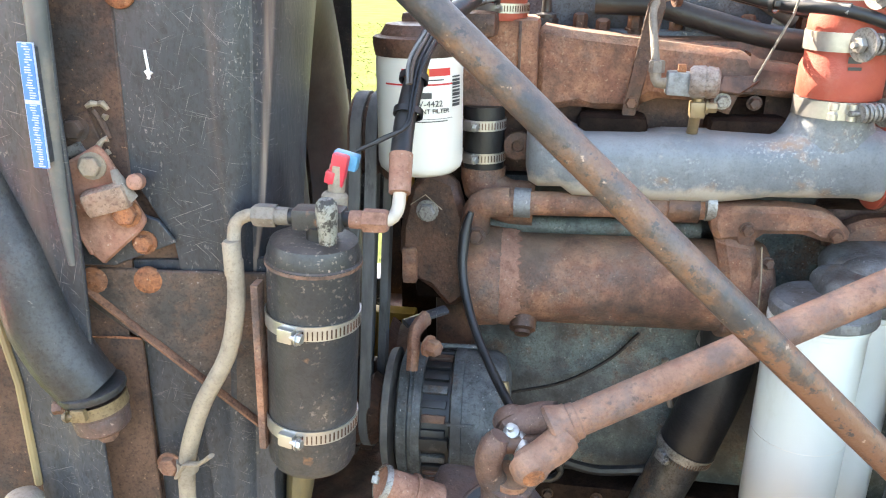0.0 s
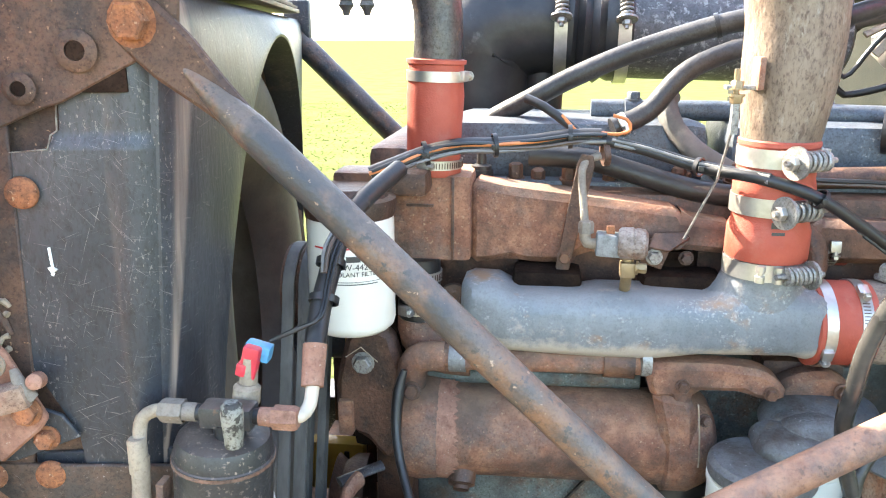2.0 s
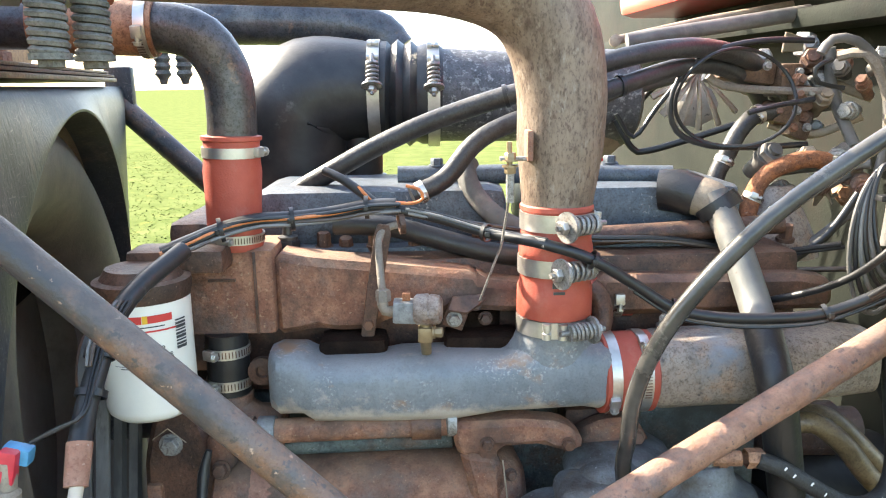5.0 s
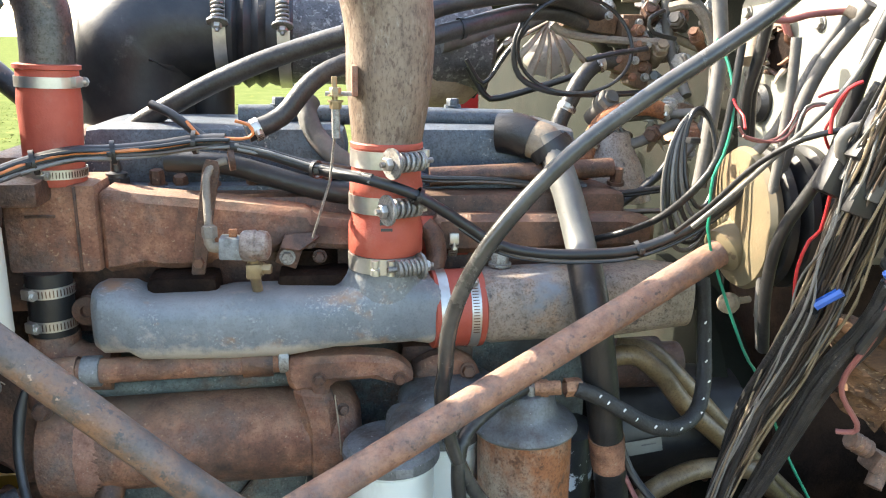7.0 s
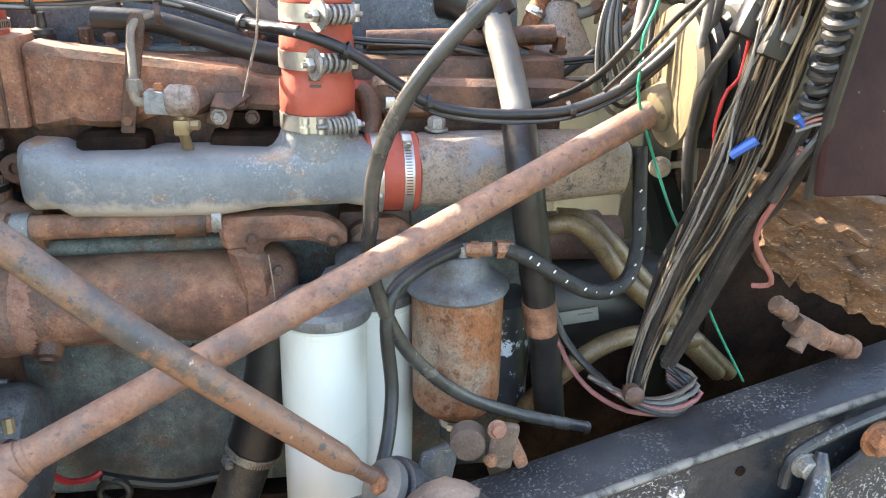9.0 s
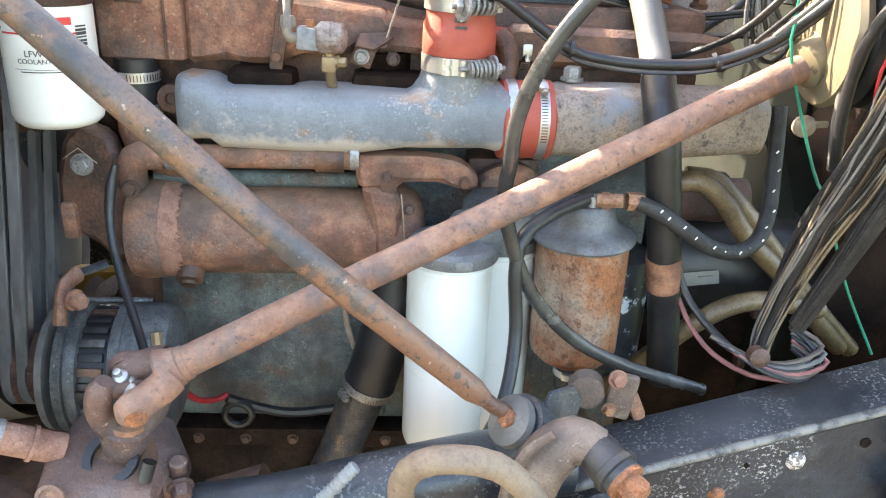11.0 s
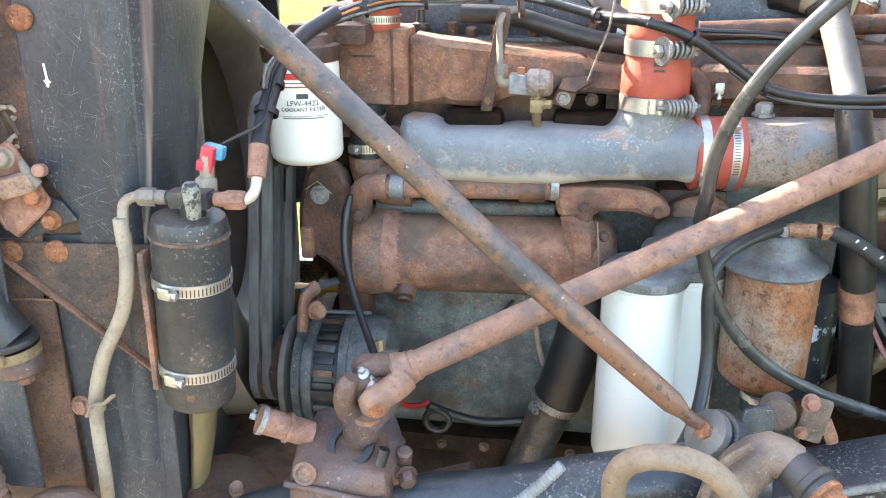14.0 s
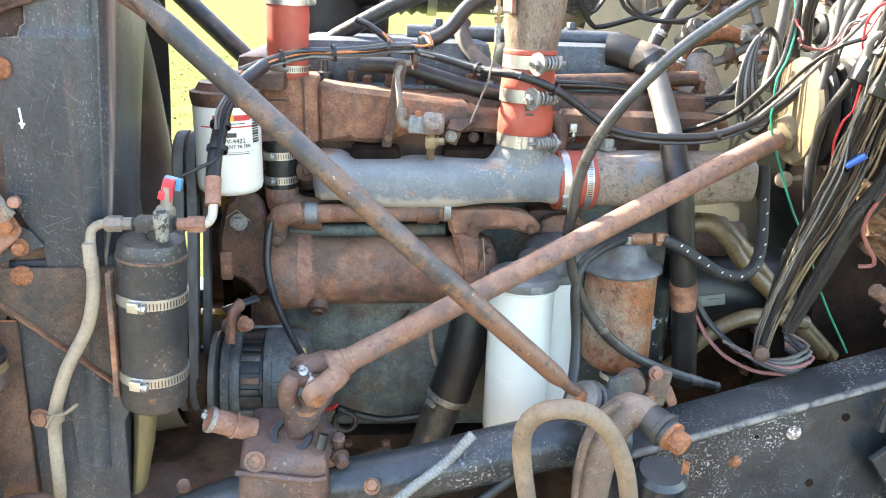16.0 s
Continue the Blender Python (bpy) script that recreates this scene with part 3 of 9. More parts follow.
def lettering(name, text, size, m, material, parent, width=None):
    """Flat raised letters in the built-in font."""
    cu = bpy.data.curves.new(name, "FONT")
    cu.body, cu.size, cu.align_x, cu.align_y, cu.extrude = text, size, "CENTER", "CENTER", 0.0002
    tmp = bpy.data.objects.new(name, cu)
    me = bpy.data.meshes.new_from_object(tmp)
    bpy.data.objects.remove(tmp)
    me.transform(m)
    me.materials.clear()
    me.materials.append(material)
    ob = new(name, me)
    ob.parent = parent
    ob.matrix_parent_inverse = Matrix.Translation(-ORIGIN.get(parent.name, Vector()))
    return ob


def wrapped(me, c, r):
    """Bends a flat mesh drawn on the plane y = 0 round an upright cylinder at c."""
    for v in me.vertices:
        a = v.co.x / r
        rr = r + 0.0006 - v.co.y
        v.co = Vector((c[0] + rr * math.sin(a), c[1] - rr * math.cos(a), v.co.z))


# ---- ground and distance ----
GRASS = mat("young_crop", (0.085, 0.106, 0.036), (0.125, 0.142, 0.055), 0.9, 0, 1.6, mix=(0.35, 0.65), c=(0.21, 0.20, 0.055), cmix=(0.58, 0.70), cscale=3.0, bump=0.0)
BLADE = mat("crop_leaves", (0.088, 0.116, 0.034), (0.135, 0.154, 0.055), 0.7, 0, 3, bump=0.0)


def ground_sheet():
    bm = bmesh.new()
    xs = sorted({round(s * (2.2 ** k) * 0.75, 2) for k in range(-1, 10) for s in (-1, 1)} | {0.0})
    grid = [[bm.verts.new((x, y + 1.0, 0.03 * noise.noise((x * 0.3, y * 0.3, 0)) - 0.03)) for x in xs] for y in xs]
    for j in range(len(xs) - 1):
        for i in range(len(xs) - 1):
            bm.faces.new((grid[j][i], grid[j][i + 1], grid[j + 1][i + 1], grid[j + 1][i]))
    return bm


def bare_patch(m, centre, radius, soil):
    """Trodden soil round the truck, ragged at its edge, in the ground's material."""
    n, l = m.node_tree.nodes, m.node_tree.links
    base = n["Principled BSDF"].inputs["Base Color"]
    old = base.links[0].from_socket
    tc, d, no, add, r, k = (n.new(x) for x in ("ShaderNodeTexCoord", "ShaderNodeVectorMath", "ShaderNodeTexNoise", "ShaderNodeMath", "ShaderNodeMapRange", "ShaderNodeMix"))
    d.operation = "DISTANCE"
    d.inputs[1].default_value = centre
    l.new(tc.outputs["Object"], d.inputs[0])
    l.new(tc.outputs["Object"], no.inputs["Vector"])
    no.inputs["Scale"].default_value, no.inputs["Detail"].default_value = 1.7, 6
    add.operation = "MULTIPLY_ADD"
    l.new(no.outputs["Fac"], add.inputs[0])
    add.inputs[1].default_value = 2.6
    l.new(d.outputs["Value"], add.inputs[2])
    r.inputs["From Min"].default_value, r.inputs["From Max"].default_value = radius + 1.1, radius + 1.7
    l.new(add.outputs[0], r.inputs["Value"])
    k.data_type = "RGBA"
    l.new(r.outputs[0], k.inputs["Factor"])
    k.inputs[6].default_value = (*soil, 1)
    l.new(old, k.inputs[7])
    l.new(k.outputs[2], base)


for m_ in (GRASS, BLADE):
    m_.node_tree.nodes["Principled BSDF"].inputs["Specular IOR Level"].default_value = 0.0
# unseen soil on the near side, its colour darkened for the truck's shadow
bare_patch(GRASS, (0.3, -3.0, 0), 3.7, (0.145, 0.118, 0.086))
thing("ground", ground_sheet(), GRASS, "green field of young crop reaching a flat horizon", "ground", kind="structure")


def crop_leaves():
    rng = np.random.default_rng(3)
    verts, faces = [], []
    for k in range(60000):
        y = 1.9 + 20 * rng.random() ** 1.5
        x = rng.uniform(-14, 14) * (0.35 + y / 24)
        h, a, w = rng.uniform(-0.022, -0.008), rng.uniform(0, 6.28), rng.uniform(0.006, 0.016) * (1 + y * 0.05)
        lean = rng.uniform(0.03, 0.07)
        dx, dy = math.cos(a), math.sin(a)
        i = len(verts)
        verts += [(x - dy * w, y + dx * w, -0.03), (x + dy * w, y - dx * w, -0.03), (x + dx * lean, y + dy * lean, h)]
        faces.append((i, i + 1, i + 2))
    me = bpy.data.meshes.new("crop_leaves")
    me.from_pydata(verts, [], faces)
    me.materials.append(BLADE)
    return tagged(new("crop_leaves", me), "short bright green crop leaves over the field", "crop", kind="stuff")


crop_leaves()


# ---- radiator, shroud and side bracket ----
RT = Matrix.Translation((-0.235, 0.558, 0)) @ pose(0, 0, 0, 0, 0, 12)      # the radiator stands a little askew to the engine


def rad_place(bm):
    bmesh.ops.transform(bm, matrix=RT, verts=bm.verts)
    return bm


def rp(u, v, z):
    return RT @ Vector((u, v, z))


def lean(z):
    """The shroud leans a little towards the engine as it rises."""
    return 0.07 * (z - 1.5)


shroud = holder("fan_shroud", rp(-0.1, 0, 1.0), "scuffed black sheet metal fan shroud with a round opening", "fan shroud")
RIM_V, RIM_Z, RIM_R = 0.48, 1.30, 0.39


def shroud_cone():
    """Box edge to round fan opening."""
    bm = bmesh.new()
    rows = []
    n = 96
    for k in range(n):
        a = 2 * math.pi * k / n
        dv, dz = math.cos(a), math.sin(a)
        s = min(RIM_V / abs(dv) if abs(dv) > 1e-6 else 9, ((1.7185 - RIM_Z) if dz > 0 else 0.5) / abs(dz) if abs(dz) > 1e-6 else 9)
        outer = Vector((0.0, RIM_V + dv * s, RIM_Z + dz * s))
        rim = Vector((0.028, RIM_V + dv * RIM_R, RIM_Z + dz * RIM_R))
        line = [outer + Vector((-0.005, 0.001, 0)), outer + Vector((0.0005, 0.0015, 0)), outer.lerp(rim, 0.06) + Vector((0.0045, 0, 0)), outer.lerp(rim, 0.2) + Vector((0.006, 0, 0)),
                outer.lerp(rim, 0.5) + Vector((0.004, 0, 0)), outer.lerp(rim, 0.85) + Vector((0.001, 0, 0)), rim, rim + Vector((-0.0005, -dv * 0.003, -dz * 0.003)), rim + Vector((-0.05, -dv * 0.003, -dz * 0.003))]
        rows.append([bm.verts.new(p + Vector((lean(p.z), 0, 0))) for p in line])
    for k in range(n):
        a, b = rows[k], rows[(k + 1) % n]
        for i in range(len(a) - 1):
            bm.faces.new((a[i], b[i], b[i + 1], a[i + 1]))
    return rad_place(bm)


def streaked(base):
    """Copy of the shroud paint with one long dusty water streak running down it."""
    m = base.copy()
    m.name = "streaked_black_paint"
    n, l = m.node_tree.nodes, m.node_tree.links
    p = n["Principled BSDF"]
    geo, sep = n.new("ShaderNodeNewGeometry"), n.new("ShaderNodeSeparateXYZ")
    l.new(geo.outputs["Position"], sep.inputs[0])

    def calc(op, a, b):
        q = n.new("ShaderNodeMath")
        q.operation = op
        for k, v in enumerate((a, b)):
            if isinstance(v, (int, float)):
                q.inputs[k].default_value = v
            else:
                l.new(v, q.inputs[k])
        return q.outputs[0]

    mp, nz = n.new("ShaderNodeMapping"), n.new("ShaderNodeTexNoise")
    mp.inputs["Scale"].default_value = (160, 160, 6)
    l.new(geo.outputs["Position"], mp.inputs["Vector"])
    l.new(mp.outputs[0], nz.inputs["Vector"])
    nz.inputs["Scale"].default_value, nz.inputs["Detail"].default_value = 1.0, 4
    line = calc("ADD", calc("MULTIPLY", calc("SUBTRACT", sep.outputs["Z"], STREAK[0]), STREAK[1]), STREAK[2])
    off = calc("ABSOLUTE", calc("SUBTRACT", sep.outputs["Y"], line), 0.0)
    wide = calc("MAXIMUM", calc("ADD", calc("MULTIPLY", calc("SUBTRACT", sep.outputs["Z"], STREAK[0]), STREAK[3]), STREAK[4]), 0.002)
    core = n.new("ShaderNodeMapRange")
    core.interpolation_type = "SMOOTHSTEP"
    l.new(calc("DIVIDE", off, wide), core.inputs["Value"])
    core.inputs["From Min"].default_value, core.inputs["From Max"].default_value = 1.0, 0.2
    fac = calc("MULTIPLY", core.outputs[0], calc("ADD", calc("MULTIPLY", nz.outputs["Fac"], 1.9), -0.15))
    mix = n.new("ShaderNodeMix")
    mix.data_type = "RGBA"
    old = p.inputs["Base Color"].links[0].from_socket
    l.new(fac, mix.inputs[0])
    l.new(old, mix.inputs[6])
    mix.inputs[7].default_value = (0.26, 0.20, 0.16, 1)
    l.new(mix.outputs[2], p.inputs["Base Color"])
    return m


# height, lean, place, widening, half width of the streak
STREAK = (1.5425, 0.13, 0.580, 0.07, 0.013)
part("cone", shroud_cone(), streaked(BLACK), shroud)


def side_sheet():
    """Sheet beside the radiator, pressed in at its top and rolled at the edge towards the fan."""
    left = [(1.10, -0.064), (1.20, -0.065), (1.34, -0.066), (1.390, -0.0705), (1.425, -0.0870), (1.452, -0.1008), (1.512, -0.0985), (1.561, -0.0958), (1.6075, -0.0930), (1.6095, -0.0660), (1.6195, -0.0625), (1.6225, -0.0580), (1.641, -0.0565), (1.7185, -0.0530)]
    zs = sorted({z for z, _ in left} | {1.15 + 0.02 * k for k in range(23)} | {1.6135, 1.617})
    bm = bmesh.new()
    rows = []
    for z in zs:
        u0 = float(np.interp(z, [q[0] for q in left], [q[1] for q in left]))
        u1 = lean(z) - 0.001
        step = 0.0035 * min(1, max(0, (z - 1.6095) / 0.010))        # pressed back above the crease
        row = []
        for k in range(15):
            f = k / 14
            u = u0 + (u1 - u0) * f
            d = max(0.0, (u1 - u))
            roll = 0.0045 * math.exp(-((d - 0.017) / 0.008) ** 2) - 0.006 * math.exp(-(d / 0.004) ** 2)
            row.append(bm.verts.new((u, -0.004 - roll + step, z)))
        rows.append(row)
    for a, b in zip(rows, rows[1:]):
        for k in range(14):
            bm.faces.new((a[k], a[k + 1], b[k + 1], b[k]))
    r = bmesh.ops.extrude_face_region(bm, geom=list(bm.faces))["geom"]
    bmesh.ops.translate(bm, verts=[g for g in r if isinstance(g, bmesh.types.BMVert)], vec=(0, 0.003, 0))
    return rad_place(bm)


part("side_sheet", side_sheet(), BLACK, shroud, "black sheet with scratches and a white paint drip")
for pts, r in (([(-0.0742, -0.0046, 1.539), (-0.0738, -0.0046, 1.531), (-0.0733, -0.0046, 1.524)], 0.0011), ([(-0.0752, -0.0046, 1.5245), (-0.0735, -0.0046, 1.5205), (-0.0715, -0.0046, 1.5235)], 0.0019), ([(-0.0745, -0.0046, 1.5195), (-0.0728, -0.0046, 1.5185)], 0.0014)):
    part("paint_drip", rad_place(tube(pts, r, 8, False)), PAPER, shroud, "white drip of paint")
part("chipped_edge", rad_place(tube([(-0.0565, -0.0048, 1.641), (-0.0580, -0.0048, 1.6225), (-0.0625, -0.0048, 1.6195), (-0.0660, -0.0048, 1.6095), (-0.0930, -0.0048, 1.6075), (-0.0958, -0.0048, 1.561), (-0.0985, -0.0048, 1.512), (-0.1008, -0.0048, 1.452)], 0.0007, 5, False)), mat("bare_metal_edge", (0.10, 0.085, 0.07), (0.26, 0.24, 0.21), 0.6, 0.2, 120, bump=0.0), shroud, "sheet edge with chipped paint")
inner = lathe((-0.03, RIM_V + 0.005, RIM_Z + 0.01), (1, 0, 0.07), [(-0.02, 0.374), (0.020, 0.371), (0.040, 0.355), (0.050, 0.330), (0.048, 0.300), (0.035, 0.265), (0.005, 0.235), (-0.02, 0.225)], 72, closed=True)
part("fan_ring", rad_place(inner), mat("dark_brown_fan_ring", (0.085, 0.066, 0.050), (0.135, 0.105, 0.078), 0.65, 0, 5, c=(0.045, 0.038, 0.032), cmix=(0.46, 0.66), bump=0.15), shroud, "dark brown inner ring")
part("barrel", rad_place(lathe((-0.14, RIM_V, RIM_Z), (1, 0, 0.07), [(0, 0.0), (0.0, 0.382), (0.160, 0.385), (0.160, 0.3865), (-0.003, 0.386), (-0.003, 0)], 72)), SHRIN, shroud, "dusty inside of the shroud")

radiator = holder("radiator", rp(-0.25, 0.45, 0.9), "large brown radiator with a flanged copper top tank", "radiator")
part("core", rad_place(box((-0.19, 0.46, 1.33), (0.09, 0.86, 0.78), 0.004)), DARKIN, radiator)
part("side_channel", rad_place(slab([(-0.30, 1.0), (-0.06, 1.0), (-0.06, 1.722), (-0.30, 1.722)], 0.006, xz(0.012))), SHRB, radiator, "rusty brown side channel")
part("top_tank", rad_place(box((-0.175, 0.45, 1.815), (0.17, 0.80, 0.13), 0.028)), COPPER, radiator, "dull copper top tank")
part("flange", rad_place(box((-0.135, 0.40, 1.7285), (0.335, 0.83, 0.006), 0.001)), RUST_DK, radiator)
part("flange", rad_place(box((-0.135, 0.40, 1.7350), (0.330, 0.82, 0.004), 0.001)), SHRB, radiator)
part("flange", rad_place(box((-0.145, 0.40, 1.7405), (0.335, 0.81, 0.004), 0.001)), RUST_DK, radiator)
for u in (0.005,):
    for v in (0.02, 0.22, 0.42):
        part("stud", hexhead(rad_place(lathe((u - 0.03, v, 1.743), (0, 0, 1), [(0, 0.0055), (0.034, 0.0055)], 12)), rp(u - 0.03, v, 1.743), (0, 0, 1), 0.011, 0.014), RUST, radiator)

# corner bracket that carries the brace
cb = holder("corner_bracket", rp(-0.08, -0.01, 1.60), "rusty steel corner bracket bolted beside the radiator", "bracket")
part("plate", rad_place(slab([(-0.30, 1.7095), (-0.030, 1.7095), (-0.022, 1.713), (-0.018, 1.720), (-0.018, 1.7255), (0.0335, 1.7255), (0.031, 1.6925), (0.0037, 1.6705), (-0.0258, 1.6550), (-0.0524, 1.6410), (-0.0640, 1.6380), (-0.13, 1.609), (-0.30, 1.56)], 0.005, xz(-0.003))), SHRB, cb)
part("upper_strip", rad_place(box((-0.17, -0.010, 1.7195), (0.296, 0.006, 0.0035), 0.001)), SHRB, cb)
part("leg", rad_place(slab([(-0.158, 1.02), (-0.12, 1.02), (-0.118, 1.30), (-0.098, 1.42), (-0.090, 1.64), (-0.1365, 1.64), (-0.1415, 1.52), (-0.146, 1.42), (-0.152, 1.33)], 0.005, xz(-0.001))), SHRB, cb, "brown rusty upright leg")
for u, z, r in ((-0.0356, 1.6761, 0.0068), (-0.0751, 1.6513, 0.0052)):
    part("hole", rad_place(lathe((u, -0.0135, z), (0, 1, 0), [(0, r), (0.001, r)], 20)), DARKIN, cb)
    part("hole_rim", rad_place(lathe((u - 0.001, -0.0122, z), (0, -1, 0), [(0, r), (0.002, r), (0.002, r * 1.5), (0, r * 2.1)], 20, closed=True)), SHRB, cb)
for u, z in ((-0.0865, 1.5795), (-0.0945, 1.3578), (-0.1374, 1.3590)):
    part("rivet", rad_place(lathe((u, -0.006, z), (0, -1, 0), [(0, 0.0118), (0.0025, 0.0112), (0.0045, 0.0080), (0.0050, 0)], 20)), RUST_OR, cb, "rusted flat rivet head")
part("opening", rad_place(box((-0.0225, -0.0025, 1.657), (0.031, 0.008, 0.0175), 0.001)), DARKIN, cb, "dark opening below the plate")

# lower gusset
gus = holder("gusset_plate", rp(-0.09, 0, 1.2), "black gusset plate with a rusty folded edge", "bracket")
part("plate", rad_place(slab([(-0.1515, 1.3715), (-0.075, 1.3655), (0.004, 1.3620), (0.010, 1.205), (-0.014, 1.2225), (-0.1505, 1.3430)], 0.004, xz(-0.004))), mat("rust_bleeding_black", (0.040, 0.034, 0.031), (0.085, 0.056, 0.042), 0.6, 0, 20, c=(0.14, 0.070, 0.040), cmix=(0.50, 0.66), cscale=12, bump=0.3, speck=(0.24, 0.20, 0.17), spmix=(0.63, 0.68), spscale=300, cluster=(20, 0.46, 0.62), scratch=((0.20, 0.17, 0.15), 0.74)), gus)
for u, z in ((-0.0095, 1.3415), (-0.0105, 1.2610)):
    part("slot", rad_place(box((u, -0.0082, z), (0.0035, 0.001, 0.013), 0)), DARKIN, gus, "dark punched slot")
part("fold", rad_place(tube([(-0.148, -0.0075, 1.3560), (-0.0155, -0.0085, 1.2215), (0.012, -0.0085, 1.194)], 0.0068, 10, False, 0.02, 0.45)), mat("rusty_lip", (0.23, 0.105, 0.056), (0.15, 0.074, 0.044), 0.8, 0, 40, c=(0.25, 0.12, 0.065), bump=0.5), gus, "rusty folded lip")
part("backing", rad_place(slab([(-0.112, 1.0), (-0.014, 1.0), (-0.009, 1.16), (0.012, 1.20), (0.014, 1.372), (-0.108, 1.372)], 0.004, xz(0.006))), BLACK, gus, "blue-black lower panel")
part("strap", rad_place(slab([(-0.160, 1.02), (-0.1135, 1.02), (-0.1105, 1.1406), (-0.1080, 1.2371), (-0.1055, 1.3030), (-0.1060, 1.3060), (-0.1500, 1.3085), (-0.1545, 1.2774), (-0.1570, 1.15)], 0.005, xz(-0.004))), SHRB, gus, "rusty flat strap")
part("strap_edge", rad_place(tube([(-0.150, -0.0095, 1.3090), (-0.128, -0.0098, 1.3085), (-0.106, -0.0095, 1.3065)], 0.0011, 6, False)), RUST_OR, gus, "rusty cut end")

# sheet and strip below the drier
ls = holder("lower_duct_sheet", (-0.23, 0.62, 0.85), "tan stained bent duct sheet below the drier", "duct")
DUCT = mat("tan_stained_sheet", (0.26, 0.19, 0.095), (0.17, 0.13, 0.07), 0.5, 0, 14, c=(0.34, 0.24, 0.09), cmix=(0.5, 0.7), bump=0.15, stretch=(1, 1, 0.3))
part("sheet", tube([(-0.235, 0.620, 1.176), (-0.246, 0.620, 1.092), (-0.262, 0.620, 1.005), (-0.276, 0.620, 0.913)], [0.033, 0.026, 0.018, 0.013], 16, False, 0.02, 0.45), DUCT, ls)
part("strip", box((-0.262, 0.900, 0.917), (0.030, 0.012, 0.36), 0.003, pose(0, 0, 0, 0, 6, 0)), SHRB, ls, "brown upright strip")

# clevis bracket on the leg
cl = holder("clevis_bracket", rp(-0.11, -0.03, 1.40), "dusty pink-rusted bracket with bolts on a slanted plate", "bracket")
part("plate", rad_place(slab([(-0.1555, 1.4500), (-0.1135, 1.4725), (-0.1075, 1.4650), (-0.0844, 1.4124), (-0.0900, 1.4040), (-0.1215, 1.3770), (-0.1300, 1.3860)], 0.007, xz(-0.015), 0.002)), RUST_PINK, cl)
part("flange", rad_place(slab([(-0.1555, 1.4500), (-0.1300, 1.3860), (-0.1265, 1.3870), (-0.1520, 1.4505)], 0.020, xz(-0.004), 0.001)), RUST_PINK, cl)
part("back_plate", rad_place(slab([(-0.1510, 1.3735), (-0.1173, 1.3722), (-0.0677, 1.3905), (-0.0788, 1.4093), (-0.0900, 1.4143), (-0.1300, 1.4200)], 0.004, xz(-0.006), 0.001)), BLACK, cl, "dark backing plate")
part("upper_tab", rad_place(slab([(-0.1413, 1.4880), (-0.1215, 1.4962), (-0.1120, 1.4640), (-0.1430, 1.4560)], 0.004, xz(-0.004), 0.001)), SHRB, cl)
CHALK = mat("chalky_worn_lug", (0.32, 0.225, 0.165), (0.24, 0.15, 0.105), 0.85, 0, 50, c=(0.15, 0.08, 0.052), bump=0.5)
part("lug", rad_place(box((-0.109, -0.027, 1.4325), (0.034, 0.016, 0.020), 0.0045, pose(0, 0, 0, 8, -14, 0))), CHALK, cl, "dusty worn lug")
part("lug_arm", rad_place(tube([(-0.1020, -0.024, 1.4540), (-0.0985, -0.027, 1.4470), (-0.0940, -0.028, 1.4390), (-0.0890, -0.027, 1.4320)], [0.0030, 0.0048, 0.0052, 0.0042], 12, True, 0.005, 0.6)), HOSEGREY, cl, "worn silver finger")
part("lug_pin", rad_place(lathe((-0.0865, -0.022, 1.4445), (0, -1, 0.2), [(0, 0.0065), (0.008, 0.0060), (0.010, 0.003)], 16)), RUST_PINK, cl)
for u, v, z, r, mm in ((-0.0975, -0.022, 1.4195, 0.0085, RUST_OR), (-0.1178, -0.022, 1.4570, 0.0080, HOSETAN), (-0.0915, -0.010, 1.3915, 0.0075, RUST_OR), (-0.1310, -0.008, 1.4820, 0.0075, RUST)):
    bolt(rp(u, v, z), (0.2, -1, 0.1), r, 0.009, mm, cl)
part("spacer", rad_place(tube([(-0.139, -0.010, 1.4640), (-0.128, -0.010, 1.4690)], 0.0045, 10, False)), ZINC, cl, "pale steel spacer")
for pts in ([(-0.1205, -0.009, 1.4990), (-0.1160, -0.010, 1.5012), (-0.1119, -0.009, 1.5006), (-0.1085, -0.010, 1.5012), (-0.1052, -0.009, 1.4964)], [(-0.1095, -0.009, 1.4920), (-0.1065, -0.010, 1.4905)], [(-0.1180, -0.012, 1.4635), (-0.1155, -0.012, 1.4690), (-0.1120, -0.011, 1.4735), (-0.1080, -0.010, 1.4748)], [(-0.112, -0.012, 1.4625), (-0.108, -0.012, 1.4655)],
            [(-0.1165, -0.008, 1.4960), (-0.1110, -0.008, 1.4850), (-0.1075, -0.008, 1.4745)]):
    part("torn_edge", rad_place(tube(pts, [0.0026 if k % 2 else 0.0018 for k in range(len(pts))], 7, True, 0.002)), HOSETAN if len(pts) > 3 or len(pts) == 2 else RUST, cl, "pale torn rust scale")
part("tie_rod", tube([(-0.472, 0.497, 1.375), (-0.425, 0.503, 1.393), (-0.371, 0.514, 1.412)], 0.0040, 10, False), HOSETAN, cl, "pale tie rod")

W_PRINT = mat("faded_pale_print", (0.42, 0.50, 0.60), (0.30, 0.38, 0.52), 0.5, 0, 400, bump=0.0)
